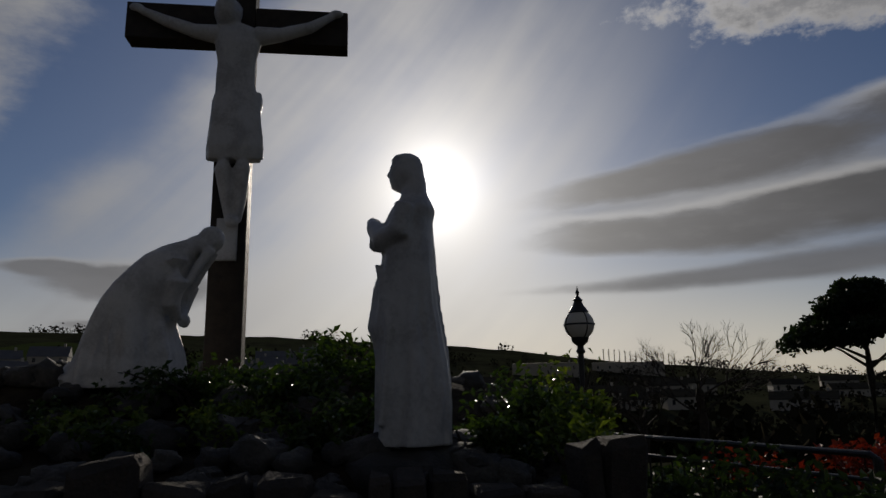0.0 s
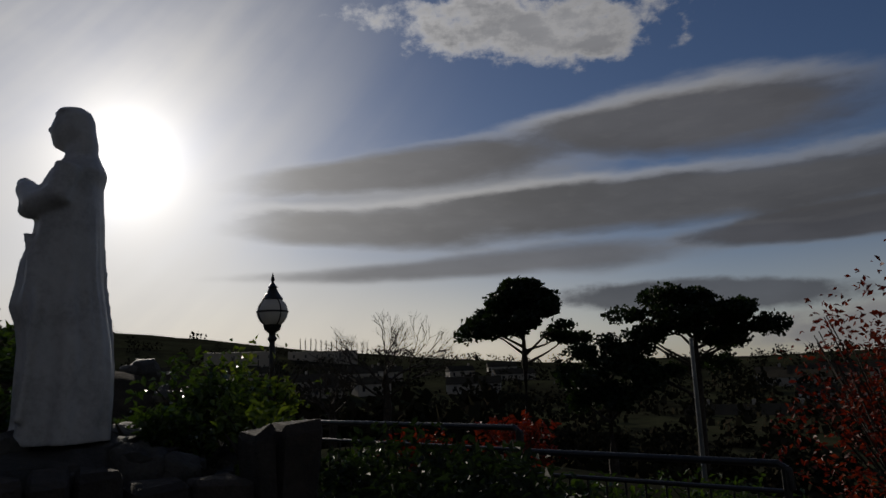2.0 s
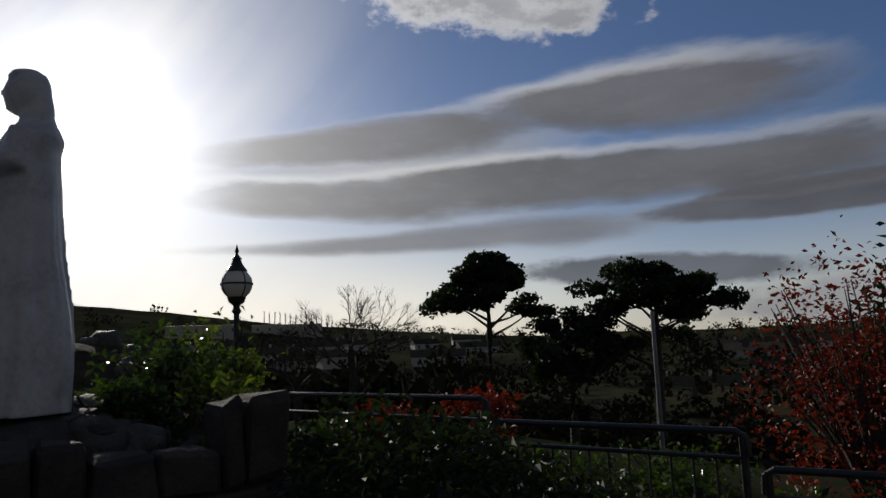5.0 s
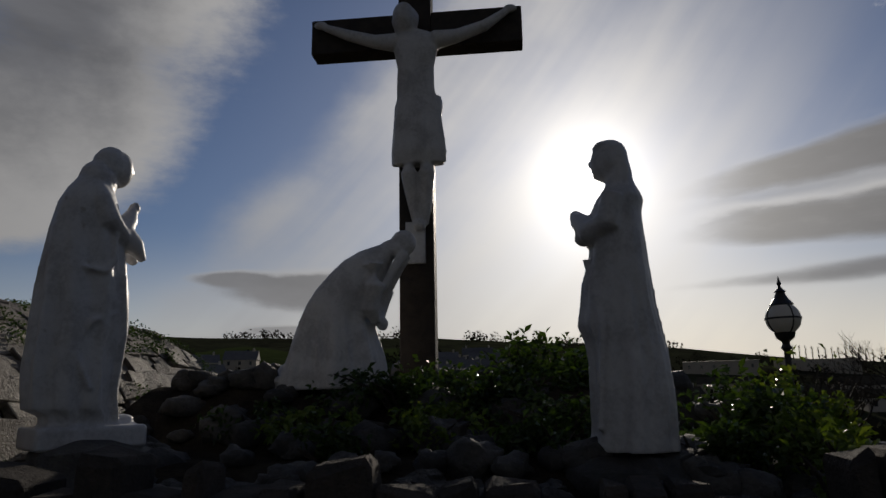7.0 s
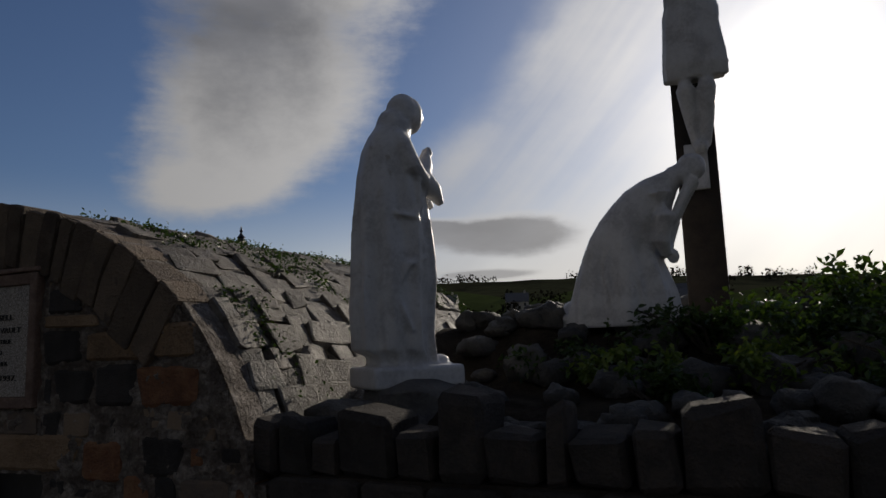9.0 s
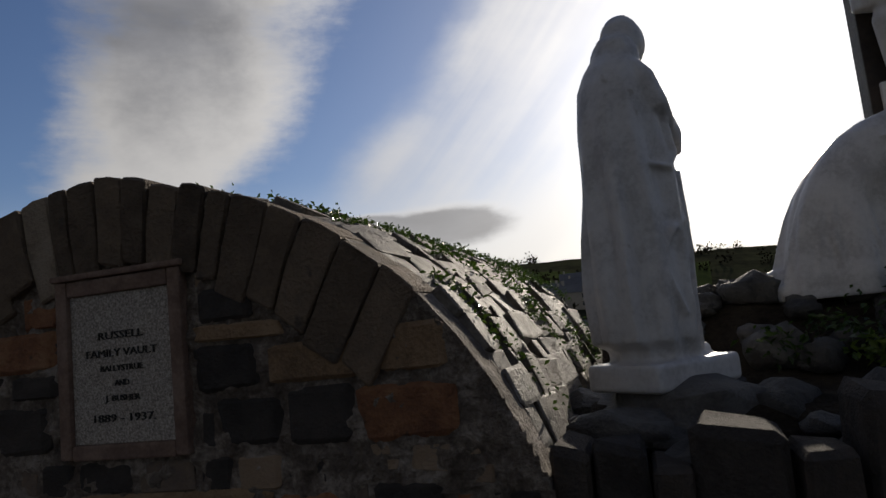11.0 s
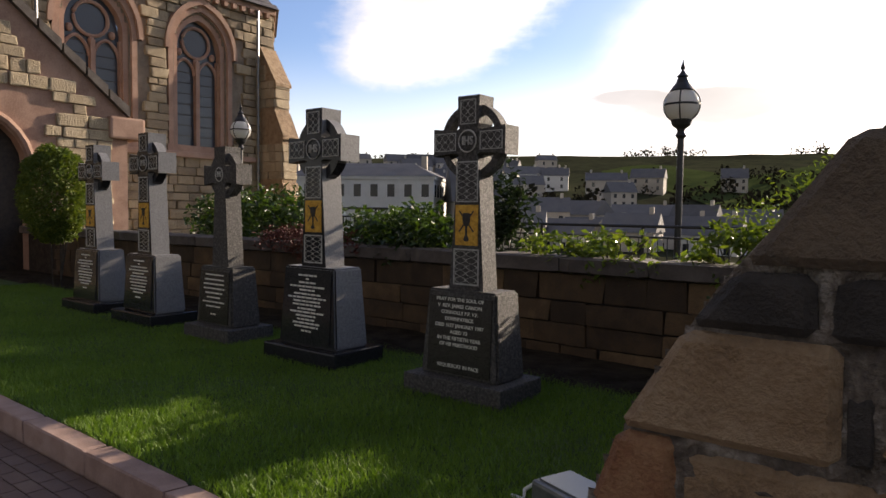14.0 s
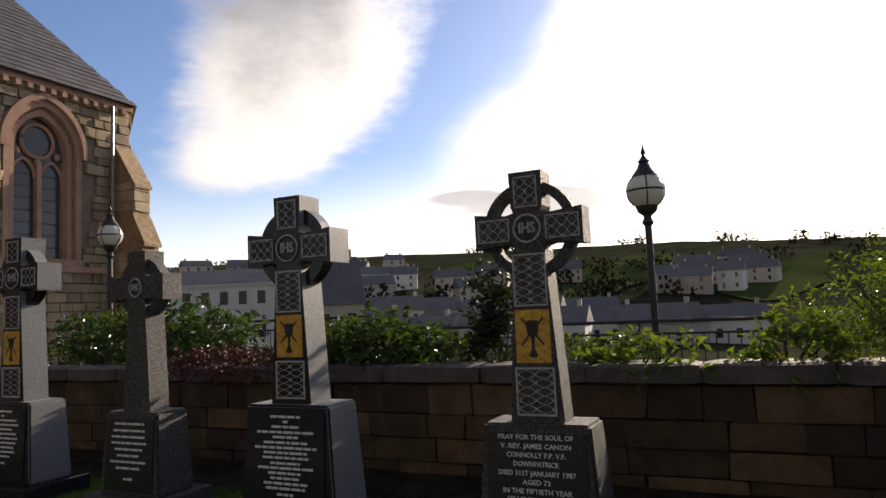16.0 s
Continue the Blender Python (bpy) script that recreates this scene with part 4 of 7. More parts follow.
def build_statues():
    bm = bmesh.new()
    loft(bm, JOHN, 72, 0.13, 7, 1.7)
    blob(bm, (0.045, 0, 1.485), (0.075, 0.072, 0.105), 18)
    blob(bm, (0.002, 0, 1.505), (0.086, 0.082, 0.108), 18, 0.10, 9)
    blob(bm, (-0.045, 0, 1.40), (0.055, 0.072, 0.13), 14, 0.2, 8)
    blob(bm, (0.118, 0, 1.495), (0.022, 0.014, 0.018), 8)
    blob(bm, (0.085, 0, 1.42), (0.026, 0.03, 0.022), 8)
    blob(bm, (0.03, 0, 1.575), (0.075, 0.07, 0.035), 12, 0.15, 9)
    for s in (-1, 1):
        tube(bm, [(-0.03, s * 0.15, 1.27), (0.0, s * 0.17, 1.12), (0.10, s * 0.15, 1.08), (0.18, s * 0.07, 1.17), (0.215, s * 0.03, 1.205)], [0.06, 0.066, 0.066, 0.05, 0.03], 12)
        tube(bm, [(0.07, s * 0.12, 1.14), (0.16, s * 0.09, 1.07), (0.185, s * 0.08, 1.045)], [0.06, 0.05, 0.03], 10)
        blob(bm, (0.215, s * 0.02, 1.215), (0.04, 0.026, 0.03), 10, 0.3, 20)
        blob(bm, (0.17, s * 0.07, 0.03), (0.075, 0.04, 0.035), 10)
    # mantle folds falling from the hip
    tube(bm, [(0.10, -0.12, 0.93), (0.02, -0.165, 0.72), (0.03, -0.175, 0.42), (0.14, -0.13, 0.2)], [0.018, 0.03, 0.03, 0.018], 8)
    tube(bm, [(-0.05, -0.16, 0.85), (-0.04, -0.175, 0.5), (0.03, -0.17, 0.1)], [0.018, 0.032, 0.026], 8)
    tube(bm, [(0.14, 0.13, 0.95), (0.05, 0.18, 0.6), (0.10, 0.18, 0.1)], [0.016, 0.024, 0.02], 8)
    statue("statue", bm, pose(-0.175, 3.65, 1.245, 0, 0, 163), "white painted statue of a robed standing man, hands clasped")

    bm = bmesh.new()
    box(bm, -0.27, 0.30, -0.21, 0.21, 0.0, 0.125, 0.02)
    loft(bm, [(0.10, 0.15, -0.20, 0.17, 0), (0.18, 0.15, -0.21, 0.18, 0), (0.22, 0.14, -0.30, 0.20, 0), (0.46, 0.15, -0.315, 0.205, 0), (0.65, 0.17, -0.30, 0.20, 0), (0.87, 0.17, -0.285, 0.19, 0), (1.09, 0.15, -0.27, 0.185, 0), (1.25, 0.13, -0.255, 0.18, 0),
              (1.41, 0.09, -0.225, 0.17, 0), (1.50, 0.06, -0.185, 0.14, 0), (1.58, 0.06, -0.13, 0.10, 0)], 72, 0.13, 9, 4.2)
    blob(bm, (0.085, 0, 1.66), (0.085, 0.08, 0.12), 18)
    blob(bm, (0.035, 0, 1.665), (0.105, 0.10, 0.13), 18, 0.06, 5)
    blob(bm, (-0.03, 0, 1.55), (0.11, 0.125, 0.14), 16, 0.08, 5)
    blob(bm, (0.168, 0, 1.655), (0.018, 0.014, 0.022), 8)
    for s in (-1, 1):
        tube(bm, [(-0.05, s * 0.11, 1.49), (-0.035, s * 0.145, 1.42), (0.01, s * 0.155, 1.29), (0.085, s * 0.12, 1.22), (0.155, s * 0.055, 1.33), (0.18, s * 0.028, 1.40)], [0.045, 0.062, 0.07, 0.068, 0.05, 0.03], 12)
        tube(bm, [(0.06, s * 0.10, 1.28), (0.10, s * 0.105, 1.25), (0.19, s * 0.085, 1.17), (0.25, s * 0.065, 1.09)], [0.04, 0.065, 0.058, 0.022], 10)
        blob(bm, (0.195, s * 0.018, 1.425), (0.034, 0.022, 0.045), 10)
        blob(bm, (0.19, s * 0.07, 0.15), (0.08, 0.04, 0.035), 10)
        # mantle edge hanging from the arm, and folds of the gown below it
        tube(bm, [(0.05, s * 0.18, 1.22), (0.05, s * 0.20, 1.05), (0.0, s * 0.205, 0.98), (-0.12, s * 0.19, 1.0)], [0.014, 0.02, 0.018, 0.01], 8)
        tube(bm, [(0.12, s * 0.15, 0.98), (0.15, s * 0.13, 0.62), (0.12, s * 0.14, 0.3), (0.16, s * 0.12, 0.14)], [0.016, 0.022, 0.02, 0.012], 8)
        tube(bm, [(0.10, s * 0.17, 0.75), (-0.05, s * 0.21, 0.70), (-0.12, s * 0.20, 0.52), (-0.03, s * 0.21, 0.32)], [0.012, 0.022, 0.02, 0.012], 8)
    statue("statue", bm, pose(-3.19, 3.43, 1.27, 0, 0, 57), "white painted statue of a veiled standing woman on a plinth")

    bm = bmesh.new()
    loft(bm, [(0.0, 0.29, -0.50, 0.24, 0), (0.11, 0.27, -0.47, 0.24, 0), (0.24, 0.25, -0.43, 0.225, 0), (0.37, 0.21, -0.395, 0.215, 0), (0.50, 0.18, -0.35, 0.21, 0), (0.63, 0.21, -0.29, 0.21, 0), (0.74, 0.27, -0.22, 0.20, 0),
              (0.855, 0.31, -0.12, 0.185, 0), (0.95, 0.35, -0.02, 0.165, 0), (1.02, 0.39, 0.10, 0.12, 0), (1.07, 0.43, 0.26, 0.08, 0)], 72, 0.12, 7, 7.9)
    blob(bm, (0.445, 0, 1.085), (0.10, 0.08, 0.10), 18, 0.06, 6)
    blob(bm, (0.37, 0, 1.04), (0.12, 0.095, 0.075), 16, 0.1, 6)
    for s in (-1, 1):
        tube(bm, [(0.24, s * 0.14, 0.90), (0.26, s * 0.15, 0.74), (0.22, s * 0.13, 0.58), (0.24, s * 0.05, 0.49)], [0.085, 0.08, 0.065, 0.04], 12)
        tube(bm, [(0.46, s * 0.05, 1.0), (0.385, s * 0.07, 0.88), (0.325, s * 0.08, 0.76), (0.25, s * 0.09, 0.66)], [0.04, 0.036, 0.032, 0.02], 8)
        blob(bm, (0.28, s * 0.022, 0.475), (0.045, 0.028, 0.055), 10)
        tube(bm, [(0.10, s * 0.17, 0.85), (0.02, s * 0.20, 0.55), (0.10, s * 0.20, 0.1)], [0.014, 0.024, 0.02], 8)
        tube(bm, [(-0.10, s * 0.17, 0.70), (-0.15, s * 0.20, 0.35), (-0.10, s * 0.22, 0.04)], [0.012, 0.022, 0.02], 8)
    blob(bm, (-0.52, 0.0, 0.05), (0.22, 0.17, 0.08), 14, 0.4, 6)
    blob(bm, (-0.44, 0.05, 0.12), (0.09, 0.12, 0.09), 12, 0.3, 6)
    statue("statue", bm, pose(-2.17, 4.86, 1.58, 0, 0, 6), "white painted statue of a kneeling woman bowed against the cross")

    # crucifix
    cr = pose(-1.7, 5.35, 0, 0, 0, GRID)
    c = thing("crucifix", cr, "tall dark timber cross standing on the rock mound", "crucifix")
    part("post", cuboid(-0.195, 0.095, 0.0, 0.20, 1.45, 5.5, 0.012), M["timber"], c)
    for n_, (a, b) in (("beam", (-0.99, -0.197)), ("beam", (0.097, 0.90))):
        part(n_, cuboid(a, b, 0.002, 0.20, 4.53, 4.865, 0.012), M["timber"], c)
    part("footrest", cuboid(-0.135, 0.03, -0.05, -0.002, 2.58, 2.93, 0.01), M["plaster"], c, "white painted foot block")
    bm = bmesh.new()
    f = Matrix.Rotation(radians(-90), 4, "Z")
    loft(bm, [(3.40, 0.20, 0.03, 0.225, -0.03), (3.5, 0.23, 0.02, 0.225, -0.03), (3.75, 0.22, 0.01, 0.20, -0.035), (3.92, 0.20, 0.01, 0.185, -0.04), (4.0, 0.18, 0.01, 0.16, -0.045), (4.08, 0.18, 0.01, 0.155, -0.05), (4.28, 0.18, 0.01, 0.155, -0.05), (4.42, 0.20, 0.01, 0.185, -0.05), (4.54, 0.19, 0.01, 0.21, -0.055), (4.60, 0.16, 0.02, 0.15, -0.06), (4.64, 0.14, 0.03, 0.07, -0.08)], 56, 0.09, 6, 2.2)
    blob(bm, (0.15, -0.145, 4.74), (0.11, 0.10, 0.135), 16)
    blob(bm, (0.11, -0.14, 4.73), (0.11, 0.12, 0.145), 16, 0.15, 7)
    blob(bm, (0.10, 0.135, 3.90), (0.05, 0.045, 0.11), 10, 0.4, 9)
    for s, end in ((-1, (0.05, -0.885, 4.76)), (1, (0.05, 0.745, 4.79))):
        tube(bm, [(0.10, s * 0.16 - 0.05, 4.53), (0.11, s * 0.36 - 0.05, 4.55), (0.09, s * 0.60 - 0.05, 4.64), end], [0.085, 0.06, 0.05, 0.032], 12)
        blob(bm, (0.05, end[1] + s * 0.03, end[2] + 0.02), (0.03, 0.065, 0.04), 10)
        tube(bm, [(0.12, -0.035 + s * 0.085, 3.55), (0.15, -0.035 + s * 0.075, 3.32), (0.09, -0.03 + s * 0.05, 3.08), (0.05, -0.03 + s * 0.025, 2.90)], [0.095, 0.07, 0.055, 0.04], 12)
        blob(bm, (0.09, -0.035 + s * 0.02, 2.89), (0.06, 0.035, 0.05), 10)
    for v in bm.verts:
        v.co = f @ Vector((v.co.x, v.co.y, v.co.z))
        v.co.x += 0.025
    statue("crucified_statue", bm, cr, "white painted statue of a man hanging on the cross")


build_statues()


# ---- lawn, kerb and paved path ----
def build_lawn():
    verts, faces = [], []
    nu, nv = 60, 18
    for j in range(nv):
        for i in range(nu):
            u, v = -18.0 + 16.3 * i / (nu - 1), 0.41 + 4.2 * j / (nv - 1)
            verts.append((u, v, 0.285 + 0.02 * noise.noise(Vector((u * 0.9, v * 0.9, 5.0))) + 0.02 * smooth01(v, 0.4, 1.5)))
    for j in range(nv - 1):
        for i in range(nu - 1):
            a = j * nu + i
            faces.append((a, a + 1, a + 1 + nu, a + nu))
    lawn = part("lawn", mesh_of("lawn", verts, faces, True), M["grass_base"], m=put_at(0, 0))
    tagged(lawn, "short green lawn between the graves and the kerb", "lawn", kind="structure")
    verts, faces = [], []
    nu, nv = 90, 8
    for j in range(nv):
        for i in range(nu):
            u = -18.0 + 16.3 * i / (nu - 1)
            v = 3.5 + 1.05 * j / (nv - 1) + (0.12 * noise.noise(Vector((u * 1.3, 7.0, 0.0))) if j == 0 else 0.0)
            verts.append((u, v, 0.318 + 0.015 * noise.noise(Vector((u * 2.1, v * 2.1, 2.0))) + (0.02 if j else -0.03)))
    for j in range(nv - 1):
        for i in range(nu - 1):
            a = j * nu + i
            faces.append((a, a + 1, a + 1 + nu, a + nu))
    bed = part("bare_bed", mesh_of("bare_bed", verts, faces, True), M["soil"], m=put_at(0, 0))
    tagged(bed, "strip of bare dark soil along the wall's foot", "soil", kind="structure")
    rg = np.random.RandomState(4)
    n = 190000
    u = -1.75 - 13.0 * rg.rand(n) ** 1.35
    v = 0.42 + 3.25 * rg.rand(n) + 0.05 * rg.randn(n)
    v = np.maximum(v, 0.42)
    h = 0.022 + 0.03 * rg.rand(n)
    a = rg.rand(n) * math.tau
    w = 0.0035 + 0.003 * rg.rand(n)
    lean = 0.028 * rg.randn(n, 2)
    z0 = np.full(n, 0.285)
    P = np.empty((n, 3, 3))
    P[:, 0] = np.stack([u - w * np.cos(a), v - w * np.sin(a), z0], 1)
    P[:, 1] = np.stack([u + w * np.cos(a), v + w * np.sin(a), z0], 1)
    P[:, 2] = np.stack([u + lean[:, 0], v + lean[:, 1], z0 + h + 0.02], 1)
    me = bpy.data.meshes.new("grass")
    me.vertices.add(3 * n)
    me.vertices.foreach_set("co", P.reshape(-1))
    me.loops.add(3 * n)
    me.loops.foreach_set("vertex_index", np.arange(3 * n))
    me.polygons.add(n)
    me.polygons.foreach_set("loop_start", np.arange(0, 3 * n, 3))
    me.update(calc_edges=True)
    tagged(part("grass", me, M["blade"], m=put_at(0, 0)), "short mown green grass of the lawn", "grass", kind="stuff")


def build_path():
    m0 = put_at(0, 0)
    verts, faces = [], []
    n = 70
    for i in range(n):
        u = -18.0 + 27.0 * i / (n - 1)
        for v, low in ((-4.5, 0.2), (-4.5, 0.0), (0.25, 0.0), (0.25, 0.2)):
            verts.append((u, v, path_height((m0 @ Vector((u, v, 0))).x) - 0.012 - low))
    for i in range(n - 1):
        for k in range(3):
            a = i * 4 + k
            faces.append((a, a + 1, a + 5, a + 4))
    p = part("path", mesh_of("path", verts, faces), M["paver"], m=m0)
    tagged(p, "brown block-paved path sloping gently beside the graves", "path", kind="structure")
    rnd = random.Random(8)
    shapes = stone_set("paver", M["paver"], 4, 0.01, 0.05, 60)
    for k in range(6):
        for i in range(30):
            u = -8.6 + i * 0.205 + (0.1 if k % 2 else 0)
            v = 0.19 - k * 0.105
            piece("paver", rnd.choice(shapes), p, pose(u, v, 0.128), (0.198, 0.099, 0.05))
    kerb = thing("kerb", put_at(0, 0), "pinkish concrete kerb edging the lawn", "kerb", kind="structure")
    shapes = stone_set("kerb_stone", M["kerb"], 4, 0.008, 0.05, 61)
    for i in range(18):
        piece("kerb_stone", rnd.choice(shapes), kerb, pose(-17.4 + i * 0.915, 0.33, 0.19), (0.905, 0.155, 0.22))


# ---- headstones ----
def knotwork(w, h, nx, ny, thick=0.006):
    """Interlaced raised bands inside a border, lying in x and z about the origin."""
    bm = bmesh.new()
    b = min(w, h) * 0.05
    for x0, x1, z0, z1 in ((-w / 2, w / 2, h / 2 - b, h / 2), (-w / 2, w / 2, -h / 2, -h / 2 + b), (-w / 2, -w / 2 + b, -h / 2 + b, h / 2 - b), (w / 2 - b, w / 2, -h / 2 + b, h / 2 - b)):
        box(bm, x0, x1, -thick, 0, z0, z1)
    along = h if ny >= nx else w
    n = 14 * max(nx, ny)
    lanes, waves = (nx, ny) if ny >= nx else (ny, nx)
    cross_w = (w if ny >= nx else h) - 2.6 * b
    for lane in range(lanes):
        c = -cross_w / 2 + cross_w * (lane + 0.5) / lanes
        for ph in (0.0, math.pi):
            last = None
            for k in range(n + 1):
                f = k / n
                a = (f - 0.5) * (along - 2.6 * b)
                q = c + math.sin(ph + f * math.pi * waves) * cross_w / lanes * 0.47
                dq = math.cos(ph + f * math.pi * waves)
                t = b * 0.45
                yy = -thick * (1.0 + 0.35 * dq)
                if ny >= nx:
                    pair = (bm.verts.new((q - t, yy, a)), bm.verts.new((q + t, yy, a)))
                else:
                    pair = (bm.verts.new((a, yy, q - t)), bm.verts.new((a, yy, q + t)))
                if last:
                    bm.faces.new((last[0], last[1], pair[1], pair[0]))
                last = pair
    return bm


def bars(parent, rows, mat):
    """Lettering too small to read, as plain bars: half width and height above the base."""
    rnd = random.Random(len(rows))
    for w, z in rows:
        bm = bmesh.new()
        x = -w
        while x < w - 0.01:
            e = min(w, x + rnd.uniform(0.03, 0.11))
            box(bm, x, e, -0.0095, 0.002, z - 0.0085, z + 0.0085)
            x = e + 0.012
        part("lettering", bm, mat, parent)


def celtic_cross(label, stone, face, m, pw, ph, pd, sw, top, arm, cz, ring, deep, ornate, pierced):
    t = thing("celtic_cross", m, label, "gravestone", "gravestones in a row")
    slab = 0.17
    part("base_slab", cuboid(-pw * 0.72, pw * 0.72, -0.14, pd + 0.14, -0.05, slab, 0.018), M[stone], t)
    bm = bmesh.new()
    b0, b1 = pw * 0.58, pw * 0.5
    vs = [bm.verts.new(p) for p in ((-b0, -0.03, slab), (b0, -0.03, slab), (b0, pd + 0.03, slab), (-b0, pd + 0.03, slab), (-b1, 0, slab + ph), (b1, 0, slab + ph), (b1, pd, slab + ph), (-b1, pd, slab + ph))]
    for f in ((0, 1, 5, 4), (1, 2, 6, 5), (2, 3, 7, 6), (3, 0, 4, 7), (4, 5, 6, 7), (3, 2, 1, 0)):
        bm.faces.new([vs[i] for i in f])
    bmesh.ops.bevel(bm, geom=list(bm.edges), offset=0.018, segments=2, affect="EDGES")
    plinth = part("plinth", bm, M[stone], t)
    lean = math.degrees(math.atan2(0.03, ph))
    panel = part("inscription_panel", cuboid(-pw * 0.46, pw * 0.46, -0.006, 0.006, 0.03, ph - 0.05), M[face], t, "dark polished panel with pale lettering", pose(0, -0.034, slab) @ pose(0, 0, 0, -lean, 0, 0))
    y0 = pd / 2 - deep / 2
    # cross: shaft, arms and head as one carved outline with hollowed angles
    zs = slab + ph
    hw = sw * (0.30 if pierced else 0.325)
    notch = 0.035
    ah = hw * 1.02
    bm = bmesh.new()
    outline = [(-sw / 2, zs), (sw / 2, zs), (hw, cz - ah - notch), (hw * 0.86, cz - ah), (hw + notch, cz - ah * 0.86), (arm, cz - ah * 1.08), (arm, cz + ah * 1.08), (hw + notch, cz + ah * 0.86), (hw * 0.86, cz + ah), (hw, cz + ah + notch), (hw * 1.05, top), (-hw * 1.05, top),
               (-hw, cz + ah + notch), (-hw * 0.86, cz + ah), (-hw - notch, cz + ah * 0.86), (-arm, cz + ah * 1.08), (-arm, cz - ah * 1.08), (-hw - notch, cz - ah * 0.86), (-hw * 0.86, cz - ah), (-hw, cz - ah - notch)]
    prism(bm, outline, y0, y0 + deep)
    head = part("cross", bm, M[stone], t)
    # ring between the arms
    bm = bmesh.new()
    r0, r1 = (ring * 0.80, ring) if pierced else (ring * 0.70, ring)
    ry0, ry1 = y0 + deep * 0.22, y0 + deep * 0.7
    for q in range(4):
        rows = []
        for k in range(11):
            a = radians(q * 90 + 90 * k / 10)
            c, s = math.cos(a), math.sin(a)
            rows.append([bm.verts.new((r * c, y, cz + r * s)) for r, y in ((r0, ry0), (r1, ry0), (r1, ry1), (r0, ry1))])
        for a, b in zip(rows, rows[1:]):
            for k in range(4):
                bm.faces.new((a[k], a[(k + 1) % 4], b[(k + 1) % 4], b[k]))
    rg = part("ring", bm, M[stone], t)
    # unpolished sides and tops, their colour made paler for sunlight on them
    if stone == "black_granite":
        for ob in (head, rg, plinth):
            ob.data.materials.append(M["granite_side"])
            for f in ob.data.polygons:
                if abs(f.normal.y) < 0.5 and f.normal.z > -0.5:
                    f.material_index = 1
    if ornate:
        L = cz - ah - zs
        f = y0 - 0.004
        w2 = sw * 0.74
        part("knotwork", knotwork(w2, L * 0.27, 2, 5), M["knot"], t, "pale interlaced carving", pose(0, f, zs + L * 0.17))
        g = part("gold_panel", cuboid(-w2 * 0.44, w2 * 0.44, -0.004, 0.004, -L * 0.15, L * 0.15), M["gold"], t, "golden yellow enamel panel", pose(0, f, zs + L * 0.48))
        bm = bmesh.new()
        lathe(bm, [(0.012, -L * 0.12), (0.03, -L * 0.11), (0.01, -L * 0.07), (0.012, -0.01), (0.035, 0.02), (0.042, L * 0.08), (0.03, L * 0.09)], 12)
        for k in range(4):
            a = radians(45 + 90 * k)
            tube(bm, [(0.02 * math.cos(a), 0, 0.03 + 0.02 * math.sin(a)), (w2 * 0.40 * math.cos(a), 0, 0.03 + L * 0.11 * math.sin(a))], 0.007, 6)
        for v in bm.verts:
            v.co.y = v.co.y * 0.12 - 0.006
        part("chalice", bm, M["stone_dark"], g, "dark chalice with rays")
        part("knotwork", knotwork(w2 * 0.86, L * 0.30, 2, 6), M["knot"], t, "", pose(0, f, zs + L * 0.80))
        part("knotwork", knotwork(hw * 1.5, top - cz - ah - 0.06, 2, 3), M["knot"], t, "", pose(0, f, (cz + ah + top) / 2))
        for s in (-1, 1):
            part("knotwork", knotwork(arm - hw * 1.35, ah * 1.4, 3, 2), M["knot"], t, "", pose(s * (arm + hw * 0.95) / 2, f, cz))
    bm = bmesh.new()
    rr = hw * (0.80 if ornate else 0.62)
    lathe(bm, [(rr, 0), (rr, 0.012), (rr - 0.012, 0.014), (rr - 0.014, 0.004)], 24)
    ro = part("roundel", bm, M[stone], t, "", pose(0, y0, cz, 90, 0, 0) @ Matrix.Diagonal((1, 1.15 if not ornate else 1, 1, 1)))
    bm = bmesh.new()
    tube(bm, [((rr + 0.004) * math.cos(radians(a)), (rr + 0.004) * math.sin(radians(a)), 0.010) for a in range(0, 361, 15)], 0.007, 6)
    part("rim", bm, M["knot"], ro)
    words("IHS", rr * 1.15, M["knot"], ro, pose(0, 0, 0.010), 0.005, width=rr * 1.3, bold=0.002)
    return t, panel


